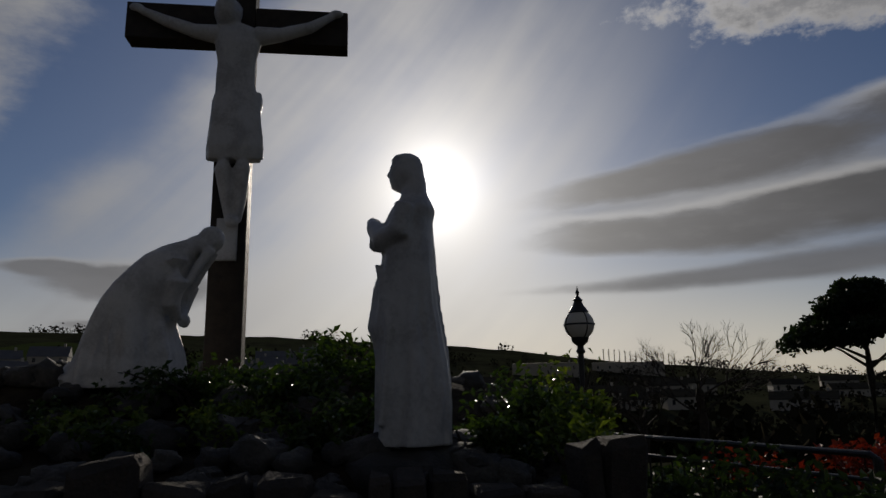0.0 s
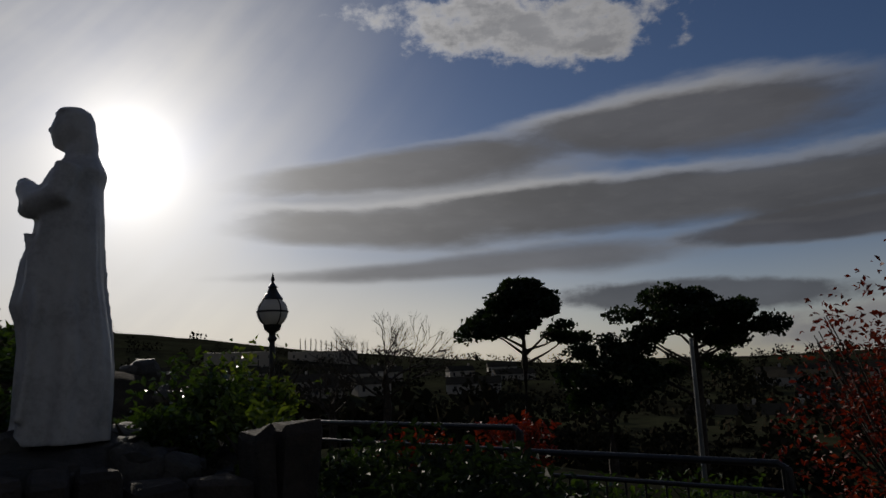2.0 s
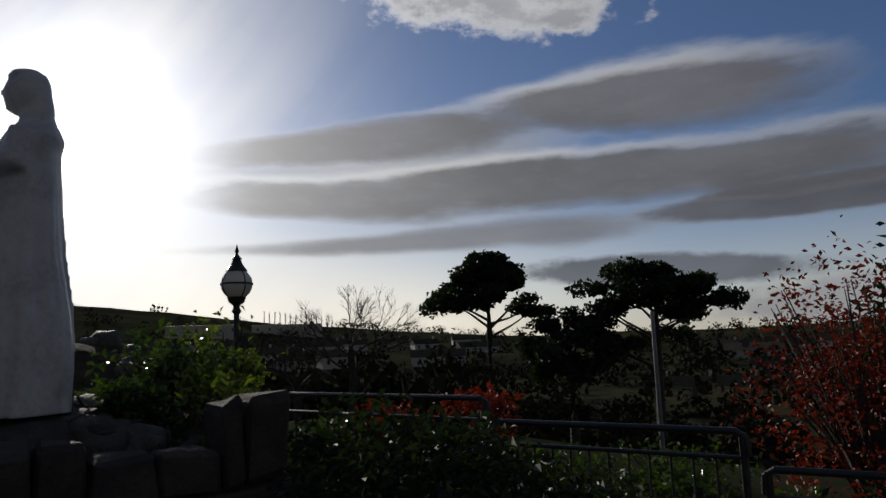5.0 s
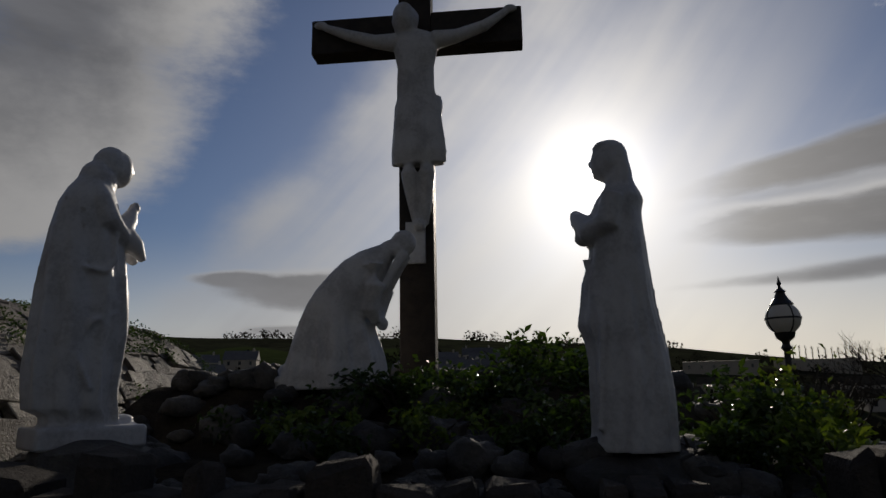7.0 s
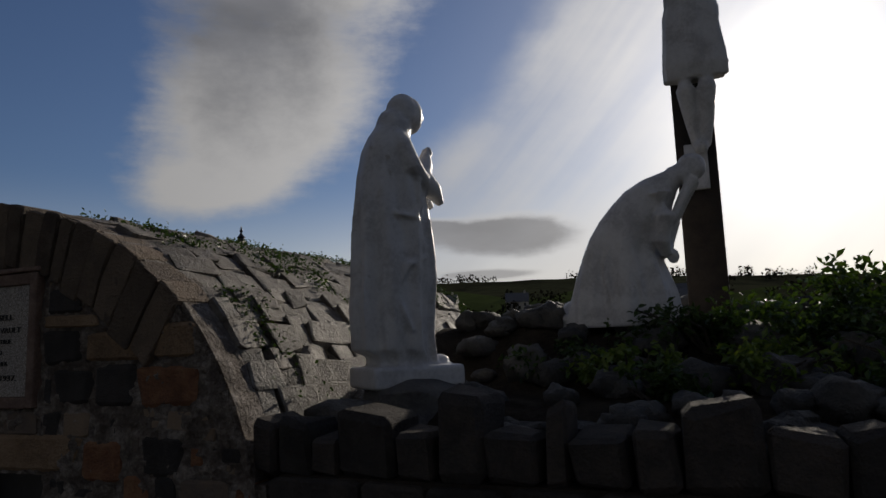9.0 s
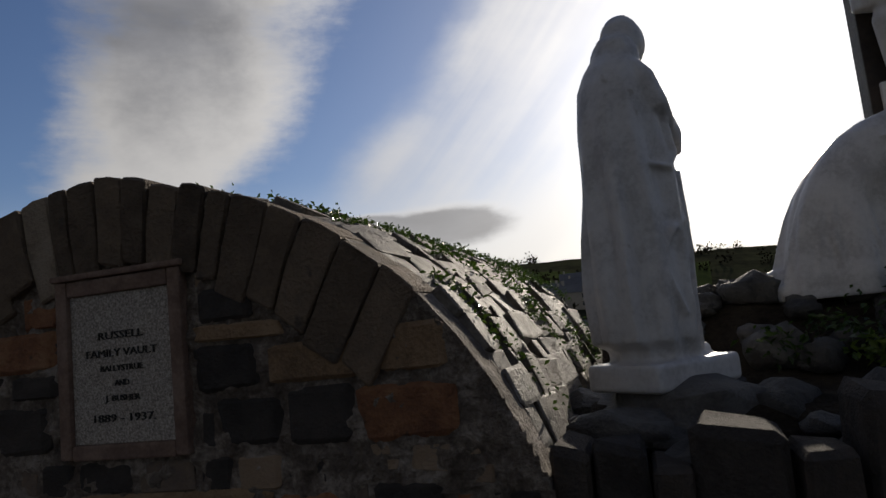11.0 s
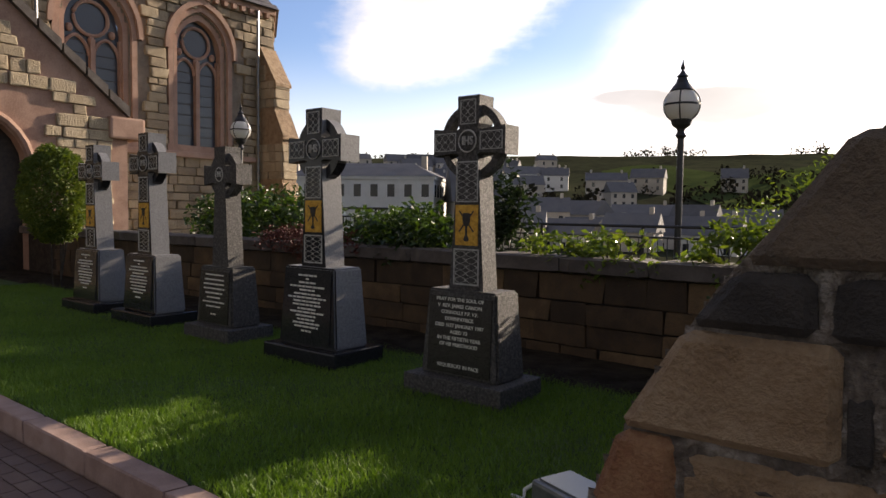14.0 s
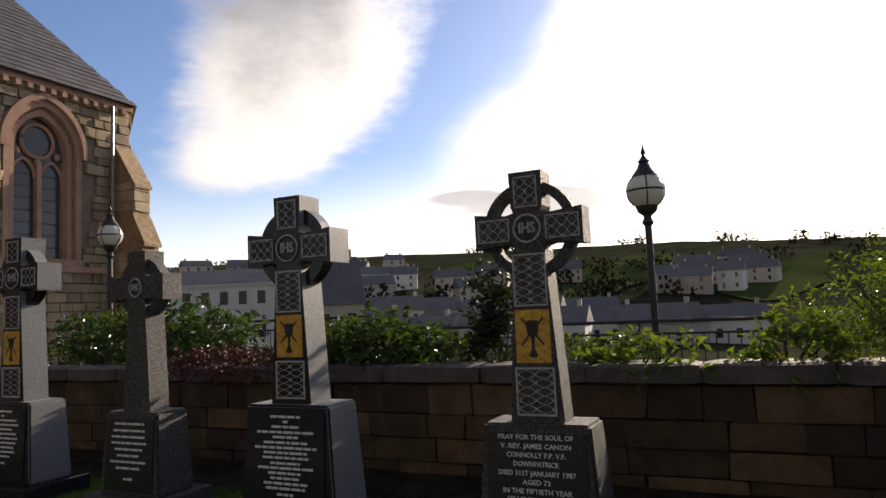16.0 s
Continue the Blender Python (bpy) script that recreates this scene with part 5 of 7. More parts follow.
def build_graves():
    zg = 0.285

    def at(x, y):
        return pose(x, y, zg, 0, 0, GRID)

    t, p = celtic_cross("rough grey granite Celtic cross with pierced ring and carved panels", "grey_granite", "grey_polished", at(-9.85, 4.33), 0.66, 0.69, 0.32, 0.335, 2.385, 0.345, 2.03, 0.30, 0.19, True, True)
    for text, z, s in (("PRAY FOR THE SOUL OF", 0.615, 0.46), ("V. REV. JAMES CANON", 0.563, 0.43), ("CONNOLLY P.P. V.F.", 0.512, 0.36), ("DOWNPATRICK", 0.461, 0.28), ("DIED 31ST JANUARY 1987", 0.408, 0.47), ("AGED 73", 0.357, 0.17), ("IN THE FIFTIETH YEAR", 0.306, 0.42), ("OF HIS PRIESTHOOD", 0.258, 0.37), ("REQUIESCAT IN PACE", 0.09, 0.40)):
        words(text, 0.04, M["letter_light"], p, pose(0, -0.0075, z) @ STAND, 0.002, width=s, bold=0.0006)
    t, p = celtic_cross("polished black granite Celtic cross with gold panel", "black_granite", "black_granite", at(-11.70, 4.13), 0.72, 0.76, 0.36, 0.35, 2.445, 0.375, 2.06, 0.305, 0.24, True, False)
    bars(p, [(0.13, 0.68), (0.02, 0.645), (0.12, 0.61), (0.25, 0.572), (0.11, 0.538), (0.19, 0.50), (0.27, 0.465), (0.19, 0.43), (0.2, 0.396), (0.13, 0.358), (0.24, 0.325), (0.15, 0.29), (0.13, 0.255), (0.19, 0.22), (0.17, 0.186), (0.07, 0.145)], M["letter_light"])
    t, p = celtic_cross("plain rough grey granite Celtic cross with solid ring", "grey_granite", "grey_polished", at(-13.35, 3.98), 0.60, 0.66, 0.32, 0.31, 2.17, 0.31, 1.86, 0.26, 0.20, False, False)
    bars(p, [(0.17, 0.57), (0.18, 0.515), (0.2, 0.465), (0.2, 0.415), (0.16, 0.365), (0.13, 0.315), (0.21, 0.265), (0.14, 0.215), (0.05, 0.13)], M["letter_light"])
    for x, y, k in ((-14.95, 3.74, 1.0), (-16.45, 3.56, 0.97)):
        t, p = celtic_cross("polished black granite Celtic cross with gold panel", "black_granite", "black_granite", at(x, y), 0.70, 0.72, 0.36, 0.36, 2.42 * k, 0.36, 2.04 * k, 0.29, 0.24, True, False)
        bars(p, [(0.13, 0.64), (0.02, 0.60), (0.2, 0.56), (0.24, 0.52), (0.15, 0.48), (0.2, 0.44), (0.22, 0.40), (0.2, 0.36), (0.17, 0.32), (0.19, 0.28), (0.12, 0.24), (0.06, 0.18)], M["letter_light"])


# ---- boundary wall behind the graves ----
def build_back_wall():
    t = thing("boundary_wall", put_at(0, 4.55), "brown coursed sandstone boundary wall with heavy coping", "wall", kind="structure")
    part("wall_core", cuboid(-20, -1.2, 0.03, 0.33, -0.1, 1.16), M["wall_bed"], t)
    rnd = random.Random(33)
    shapes = stone_set("wall_stone", M["wallstone"], 8, 0.03, 0.03, 70)
    z = 0.2
    n = 0
    rv, rf = [], []
    while z < 1.13:
        h = rnd.uniform(0.17, 0.28) if z < 0.85 else 1.155 - z
        u = -1.3 - rnd.uniform(0, 0.3)
        while u > -16:
            w = rnd.uniform(0.25, 0.8)
            m, sz = pose(u - w / 2, 0.05 + rnd.uniform(-0.02, 0.015), z + h / 2), (w - 0.014, 0.12, h - 0.014)
            me = rnd.choice(shapes)
            if u > -11.5 and n < 290:
                piece("wall_stone", me, t, m, sz)
                n += 1
            else:
                o = len(rv)
                f = m @ Matrix.Diagonal((*sz, 1))
                rv += [f @ q.co for q in me.vertices]
                rf += [tuple(o + i for i in q.vertices) for q in me.polygons]
            u -= w
        z += h
    tagged(part("stone_facing", mesh_of("stone_facing", rv, rf), M["wallstone"], t), kind="stuff")
    shapes = stone_set("coping_stone", M["coping"], 5, 0.015, 0.12, 71)
    u = -1.25
    while u > -18:
        w = rnd.uniform(0.7, 1.1)
        piece("coping_stone", rnd.choice(shapes), t, pose(u - w / 2, 0.16, 1.245), (w - 0.01, 0.50, 0.17))
        u -= w


# ---- lamps ----
def street_lamp(x, y, zg, zglobe, k=1.0):
    t = thing("street_lamp", pose(x, y, zg), "black cast-iron lamp post with banded opal globe", "lamp", "globe lamps")
    H = (zglobe - zg) / k
    t.scale = (k, k, k)
    bm = bmesh.new()
    lathe(bm, [(0.09, 0.0), (0.09, 0.25), (0.06, 0.32), (0.055, 0.9), (0.045, 1.0), (0.04, H - 0.42), (0.07, H - 0.38), (0.045, H - 0.33), (0.05, H - 0.30), (0.11, H - 0.25), (0.13, H - 0.185), (0.10, H - 0.17)], 16)
    part("post", bm, M["iron"], t)
    bm = bmesh.new()
    blob(bm, (0, 0, H), (0.215, 0.215, 0.215), 24)
    g = part("globe", bm, M["opal"], t, "white opal glass globe", smooth=True)
    bm = bmesh.new()
    lathe(bm, [(0.214, H - 0.012), (0.224, H - 0.012), (0.224, H + 0.012), (0.214, H + 0.012)], 28)
    part("band", bm, M["iron"], t)
    for a in (20, 110, 200, 290):
        bm = bmesh.new()
        tube(bm, [(0.219 * math.cos(b) * math.cos(radians(a)), 0.219 * math.cos(b) * math.sin(radians(a)), H + 0.219 * math.sin(b)) for b in [radians(d) for d in range(-58, 61, 12)]], 0.009, 6)
        part("rib", bm, M["iron"], t)
    bm = bmesh.new()
    lathe(bm, [(0.13, H + 0.17), (0.15, H + 0.18), (0.13, H + 0.21), (0.085, H + 0.27), (0.055, H + 0.34), (0.075, H + 0.355), (0.05, H + 0.375), (0.025, H + 0.41), (0.015, H + 0.43), (0.03, H + 0.46), (0.012, H + 0.52), (0.003, H + 0.56)], 18)
    part("crown", bm, M["iron"], t)


# ---- the church ----
def pointed(w, x, k=1.3):
    r = k * w
    d = r * r - (abs(x) + r - w) ** 2
    return math.sqrt(d) if d > 0 else 0.0


CH = pose(-27.4, 12.75, 0, 0, 0, 8.5)  # corner of the church; local x outwards, -y along the wall


def build_church():
    t = thing("church", CH, "sandstone church with traceried windows and slate roof", "church")
    wins = [(2.75, 0.76, 3.72, 6.69), (6.0, 0.80, 3.72, 6.72)]
    eave = 8.55
    bm = bmesh.new()
    s = -0.05
    step = 0.1
    core_x0, core_x1 = -0.62, -0.02
    edges = [-0.05]
    x = -0.05
    while x < 20:
        inside = [w for w in wins if abs(x + step / 2 - w[0]) < w[1] + 0.15]
        nxt = x + step
        if not inside:
            # one long piece up to the next window
            ahead = [w[0] - w[1] - 0.15 for w in wins if w[0] > x]
            nxt = max(x + step, min(ahead)) if ahead else 20.0
            box(bm, core_x0, core_x1, -nxt, -x, -0.2, eave)
        else:
            c, w, sill, sp = inside[0]
            top = sp + pointed(w + 0.15, x + step / 2 - c)
            box(bm, core_x0, core_x1, -nxt, -x, -0.2, sill)
            box(bm, core_x0, core_x1, -nxt, -x, top, eave)
        x = nxt
    part("wall", bm, M["church_mortar"], t, "lime mortar behind rough stone")
    rnd = random.Random(44)
    shapes = stone_set("stone", M["church"], 10, 0.05, 0.07, 80)
    rv, rf, n = [], [], 0
    z = 0.3
    while z < 8.5:
        h = rnd.uniform(0.2, 0.33)
        s = 0.0
        while s < 10.5:
            w = rnd.uniform(0.28, 0.72)
            clear = all(not (s + w > c - ww - 0.34 and s < c + ww + 0.34 and z + h > sill - 0.3 and z < sp + pointed(ww + 0.36, max(-ww, min(ww, s + w / 2 - c)))) for c, ww, sill, sp in wins)
            if clear and z + h < eave:
                m, sz = pose(0.0, -s - w / 2, z + h / 2, 0, 0, 0), (0.16 + rnd.uniform(-0.05, 0.07), w - 0.025, h - 0.025)
                me = rnd.choice(shapes)
                if s < 5.2 and n < 290 and z > 1.6:
                    piece("stone", me, t, m, sz)
                    n += 1
                else:
                    o = len(rv)
                    f = m @ Matrix.Diagonal((*sz, 1))
                    rv += [f @ q.co for q in me.vertices]
                    rf += [tuple(o + i for i in q.vertices) for q in me.polygons]
            s += w if clear else 0.1
        z += h
    tagged(part("rubble_facing", mesh_of("rubble_facing", rv, rf), M["church"], t), kind="stuff")
    for c, w, sill, sp in wins:
        win = part("window", window_surround(c, w, sill, sp), M["dressing"], t, "pink dressed stone window surround with tracery")
        bm = bmesh.new()
        cols = []
        for k in range(13):
            x = -w + 2 * w * k / 12
            cols.append((bm.verts.new((-0.30, -c - x, sill)), bm.verts.new((-0.30, -c - x, sp + pointed(w, x)))))
        for a, b in zip(cols, cols[1:]):
            bm.faces.new((a[0], b[0], b[1], a[1]))
        part("pane", bm, M["leaded"], win, "dark leaded glass")
        for k in range(1, 9):
            zz = sill + 0.33 * k
            part("saddle_bar", cuboid(-0.295, -0.28, -c - w, -c + w, zz - 0.012, zz + 0.012), M["iron"], win)
    # eaves with small brackets
    part("eaves_course", cuboid(-0.2, 0.16, -20, 0.1, 8.42, 8.62, 0.02), M["dressing"], t)
    for k in range(34):
        part("bracket", cuboid(0.06, 0.24, -0.3 - k * 0.33 - 0.07, -0.3 - k * 0.33 + 0.07, 8.26, 8.42), M["dressing"], t)
    # string course under the windows
    part("string_course", cuboid(0.05, 0.17, -10.5, -0.6, 3.34, 3.52, 0.03), M["dressing"], t)
    # downpipes
    for s in (0.73, 7.6):
        bm = bmesh.new()
        tube(bm, [(0.24, -s, 0.3), (0.24, -s, 8.4)], 0.045, 8)
        part("downpipe", bm, M["steel"], t)
    # roof, hipped round the end
    bm = bmesh.new()
    rz, rx = 15.4, -5.6
    pts = [(0.30, 0.10, 8.60), (0.30, -22, 8.60), (rx, -22, rz), (rx, -4.0, rz), (-2.7, 2.4, 8.60), (-8.0, 2.4, 8.60)]
    vs = [bm.verts.new(p) for p in pts]
    bm.faces.new((vs[0], vs[1], vs[2], vs[3]))
    bm.faces.new((vs[0], vs[3], vs[4]))
    bm.faces.new((vs[4], vs[3], vs[5]))
    roof = part("roof", bm, M["slate"], t, "grey slate roof")
    A, B, C, D = [Vector(p) for p in (pts[0], pts[1], pts[2], pts[3])]
    up = (C - B) / (C - B).length
    along = Vector((0, -1, 0))
    nrm = along.cross(up).normalized()
    if nrm.x < 0:
        nrm = -nrm
    rv, rf = [], []
    length = (C - B).length
    rows = int(length / 0.24)
    for j in range(rows):
        d = j * 0.24
        s0 = (4.35) * d / length
        s = s0 + (0.16 if j % 2 else 0.0)
        while s < 12:
            o = len(rv)
            p = A + up * d + along * s
            lift = 0.012 + rnd.uniform(0, 0.008)
            for a, b, l in ((0, -0.02, 1), (0.315, -0.02, 1), (0.315, 0.26, 0.2), (0, 0.26, 0.2)):
                rv.append(p + along * a + up * b + nrm * (lift * l * 1.6))
            for a, b in ((0, -0.02), (0.315, -0.02)):
                rv.append(p + along * a + up * b)
            rf += [(o, o + 1, o + 2, o + 3), (o + 4, o + 5, o + 1, o)]
            s += 0.32
    tagged(part("slate_covering", mesh_of("slate_covering", rv, rf), M["slate"], roof), kind="stuff")
    # canted end wall with a slim window
    m2 = pose(0, 0, 0, 0, 0, 52)
    e = part("end_wall", cuboid(-0.6, -0.02, 0.0, 3.6, -0.2, 8.5), M["church_mortar"], t, "canted end wall of rough stone", m2)
    rv, rf = [], []
    z = 0.3
    while z < 8.3:
        h = rnd.uniform(0.2, 0.33)
        s = 0.0
        while s < 3.5:
            w = rnd.uniform(0.28, 0.6)
            if not (1.2 < s + w and s < 2.2 and 3.7 < z + h and z < 7.3):
                me = rnd.choice(shapes)
                o = len(rv)
                f = pose(0.0, s + w / 2, z + h / 2) @ Matrix.Diagonal((0.16 + rnd.uniform(-0.05, 0.07), w - 0.025, h - 0.025, 1))
                rv += [f @ q.co for q in me.vertices]
                rf += [tuple(o + i for i in q.vertices) for q in me.polygons]
            s += w
        z += h
    tagged(part("rubble_facing", mesh_of("rubble_facing", rv, rf), M["church"], e), kind="stuff")
    bm = bmesh.new()
    tube(bm, [(0.06, 1.25, 3.7), (0.06, 1.25, 6.2), (0.06, 1.45, 6.8), (0.06, 1.7, 7.05), (0.06, 1.95, 6.8), (0.06, 2.15, 6.2), (0.06, 2.15, 3.7)], 0.12, 8)
    part("window_arch", bm, M["dressing"], e)
    part("pane", cuboid(-0.01, 0.0, 1.3, 2.1, 3.7, 6.7), M["leaded"], e)
    part("eaves_course", cuboid(-0.2, 0.16, 0.0, 3.7, 8.42, 8.62, 0.02), M["dressing"], e)
    # stepped buttress at the corner
    bm = bmesh.new()
    prof = [(-0.3, -0.2), (1.25, -0.2), (1.25, 2.1), (1.05, 2.6), (1.05, 4.2), (0.72, 5.0), (0.72, 6.0), (0.05, 7.2), (-0.3, 7.2)]
    prism(bm, prof, -0.34, 0.34)
    b = part("buttress", bm, M["stone_tan"], t, "stepped sandstone corner buttress", pose(0.0, -0.2, 0, 0, 0, 8))
    rv, rf = [], []
    z = 0.2
    while z < 6.6:
        h = rnd.uniform(0.24, 0.34)
        lim = 1.25 if z < 2.0 else 1.05 if z < 4.1 else 0.72 if z < 5.9 else 0.3
        if not (2.0 < z + h < 2.8 or 4.0 < z + h < 5.2):
            for sgn in (-1, 1):
                s = 0.05
                while s < lim - 0.05:
                    w = min(rnd.uniform(0.25, 0.5), lim - s)
                    me = rnd.choice(shapes)
                    o = len(rv)
                    f = pose(s + w / 2, sgn * 0.34, z + h / 2) @ Matrix.Diagonal((w - 0.02, 0.08, h - 0.02, 1))
                    rv += [f @ q.co for q in me.vertices]
                    rf += [tuple(o + i for i in q.vertices) for q in me.polygons]
                    s += w
            me = rnd.choice(shapes)
            o = len(rv)
            f = pose(lim, 0, z + h / 2) @ Matrix.Diagonal((0.08, 0.66, h - 0.02, 1))
            rv += [f @ q.co for q in me.vertices]
            rf += [tuple(o + i for i in q.vertices) for q in me.polygons]
        z += h
    tagged(part("rubble_facing", mesh_of("rubble_facing", rv, rf), M["church"], b), kind="stuff")
    for zz, a, c in ((2.1, 1.25, 1.05), (4.2, 1.05, 0.72), (6.0, 0.72, 0.05)):
        bm = bmesh.new()
        hh = {2.1: 0.5, 4.2: 0.8, 6.0: 1.2}[zz]
        prism(bm, [(a + 0.08, zz - 0.08), (a + 0.08, zz + 0.02), (c + 0.02, zz + hh + 0.08), (c + 0.02, zz + hh - 0.06)], -0.38, 0.38)
        part("weathering", bm, M["stone_tan"], b)
    # gabled side porch
    bm = bmesh.new()
    x1 = 2.6
    apex, lo, hi = (11.2, 8.0), (6.5, 4.0), (15.9, 4.0)
    outline = [(-lo[0], -0.2), (-lo[0], lo[1]), (-apex[0], apex[1]), (-hi[0], hi[1]), (-hi[0], -0.2), (-10.6, -0.2)] + [(-9.7 - 0.9 * math.cos(radians(a)), 2.6 + pointed(0.9, 0.9 * math.cos(radians(a))) * 1.0) for a in range(0, 181, 20)] + [(-8.8, -0.2)]
    fs = prism(bm, outline, 0, 0.5)
    for v in bm.verts:
        v.co = Vector((x1 - 0.5 + v.co.y, v.co.x, v.co.z))
    p = part("porch", bm, M["dressing"], t, "gabled side porch of smooth pink sandstone")
    rv, rf = [], []
    z = 0.2
    while z < 7.6:
        h = rnd.uniform(0.2, 0.32)
        s = 6.9
        while s < 15.5:
            w = rnd.uniform(0.3, 0.7)
            roofline = lo[1] + (min(s, 2 * apex[0] - s - w) - lo[0]) * (apex[1] - lo[1]) / (apex[0] - lo[0]) - 0.25
            door = abs(s + w / 2 - 9.7) < 1.25 + w / 2 and z < 4.2
            if z + h < roofline and not door:
                me = rnd.choice(shapes)
                o = len(rv)
                f = pose(x1, -s - w / 2, z + h / 2) @ Matrix.Diagonal((0.12 + rnd.uniform(-0.03, 0.05), w - 0.02, h - 0.02, 1))
                rv += [f @ q.co for q in me.vertices]
                rf += [tuple(o + i for i in q.vertices) for q in me.polygons]
            s += w
        z += h
    tagged(part("rubble_facing", mesh_of("rubble_facing", rv, rf), M["church"], p), kind="stuff")
    part("porch_side", cuboid(0.0, x1 - 0.502, -6.98, -6.5, -0.2, 4.0), M["church"], p)
    for side, (a, b) in (("r", (lo, apex)), ("l", (hi, apex))):
        bm = bmesh.new()
        n_ = 9
        for k in range(n_):
            f0, f1 = k / n_, (k + 1) / n_ - 0.01
            q0 = (a[0] + (b[0] - a[0]) * f0, a[1] + (b[1] - a[1]) * f0)
            q1 = (a[0] + (b[0] - a[0]) * f1, a[1] + (b[1] - a[1]) * f1)
            vs = [bm.verts.new((x, -s, z + dz)) for x in (x1 - 0.7, x1 + 0.14) for s, z, dz in ((q0[0], q0[1], 0.0), (q0[0], q0[1], 0.26), (q1[0], q1[1], 0.22), (q1[0], q1[1], 0.0))]
            for f in ((0, 1, 2, 3), (7, 6, 5, 4), (0, 4, 5, 1), (1, 5, 6, 2), (2, 6, 7, 3), (3, 7, 4, 0)):
                bm.faces.new([vs[i] for i in f])
        part("gable_coping", bm, M["coping"], p, "weathered coping stones")
        bm = bmesh.new()
        vs = [bm.verts.new(q) for q in ((x1 - 0.7, -a[0], a[1] + 0.05), (x1 - 0.7, -b[0], b[1] + 0.05), (-1.0, -b[0], b[1] + 0.05), (-1.0, -a[0], a[1] + 0.05))]
        bm.faces.new(vs)
        part("porch_roof", bm, M["slate"], p)
    part("kneeler", cuboid(x1 - 0.6, x1 + 0.16, -7.0, -6.1, 3.45, 3.99, 0.06), M["dressing"], p)
    bm = bmesh.new()
    tube(bm, [(x1 + 0.02, -9.7 - 1.0 * math.cos(radians(a)), 2.6 + pointed(1.0, math.cos(radians(a)))) for a in range(0, 181, 15)], 0.10, 8)
    part("door_arch", bm, M["dressing"], p)
    part("door", cuboid(x1 - 0.4, x1 - 0.3, -10.6, -8.8, -0.2, 3.9), M["timber"], p, "dark timber door")


def window_surround(c, w, sill, sp):
    """A window surround: jambs and pointed arch, hood mould, mullion, two lancet heads and a circle."""
    bm = bmesh.new()

    def band(w0, w1, x0, x1, z_start, tail):
        rows = []
        n = 28
        for k in range(n + 1):
            f = k / n
            a = math.pi * (1 - f)
            x_ = math.cos(a)
            rows.append([(w_ * x_, sp + pointed(w_, w_ * x_)) for w_ in (w0, w1)])
        if tail:
            rows = [[(-w0, z_start), (-w1, z_start)]] + rows + [[(w0, z_start), (w1, z_start)]]
        last = None
        for (i0, i1) in rows:
            q = [bm.verts.new((xx, -c - p[0], p[1])) for xx, p in ((x0, i0), (x1, i0), (x1, i1), (x0, i1))]
            if last:
                for k in range(4):
                    bm.faces.new((last[k], last[(k + 1) % 4], q[(k + 1) % 4], q[k]))
            last = q

    band(w, w + 0.20, -0.34, -0.06, sill, True)
    band(w + 0.20, w + 0.36, -0.34, 0.07, sill, True)
    band(w + 0.36, w + 0.50, -0.02, 0.17, sp - 0.1, True)
    box(bm, -0.34, 0.10, -c - w - 0.42, -c + w + 0.42, sill - 0.32, sill)
    box(bm, -0.36, -0.14, -c - 0.065, -c + 0.065, sill, sp - 0.3)
    h = w / 2 - 0.045
    for sgn in (-1, 1):
        pts = [(-0.25, -c - sgn * (w / 2 + 0.02) - h * math.cos(radians(a)), sp - 0.75 + pointed(h, h * math.cos(radians(a)), 1.6)) for a in range(0, 181, 12)]
        tube(bm, pts, 0.05, 6)
        box(bm, -0.36, -0.16, -c - sgn * (w - 0.01) - 0.04, -c - sgn * (w - 0.01) + 0.04, sill, sp - 0.2)
    zc = sp + 0.28
    tube(bm, [(-0.25, -c + 0.47 * math.cos(radians(a)), zc + 0.47 * math.sin(radians(a))) for a in range(0, 361, 15)], 0.055, 6)
    # spandrels between lancets and circle
    for dx, dz, r in ((0, -0.60, 0.10), (-0.58, -0.35, 0.10), (0.58, -0.35, 0.10)):
        blob(bm, (-0.25, -c + dx, zc + dz), (0.09, r, r * 1.2), 8)
    return bm


build_lawn()
build_graves()
build_back_wall()
street_lamp(1.75, 8.74, -0.6, 2.33, 0.90)
street_lamp(-10.43, 9.03, -0.5, 3.20, 1.05)
street_lamp(-19.8, 7.65, 0.0, 3.47, 1.02)
build_church()


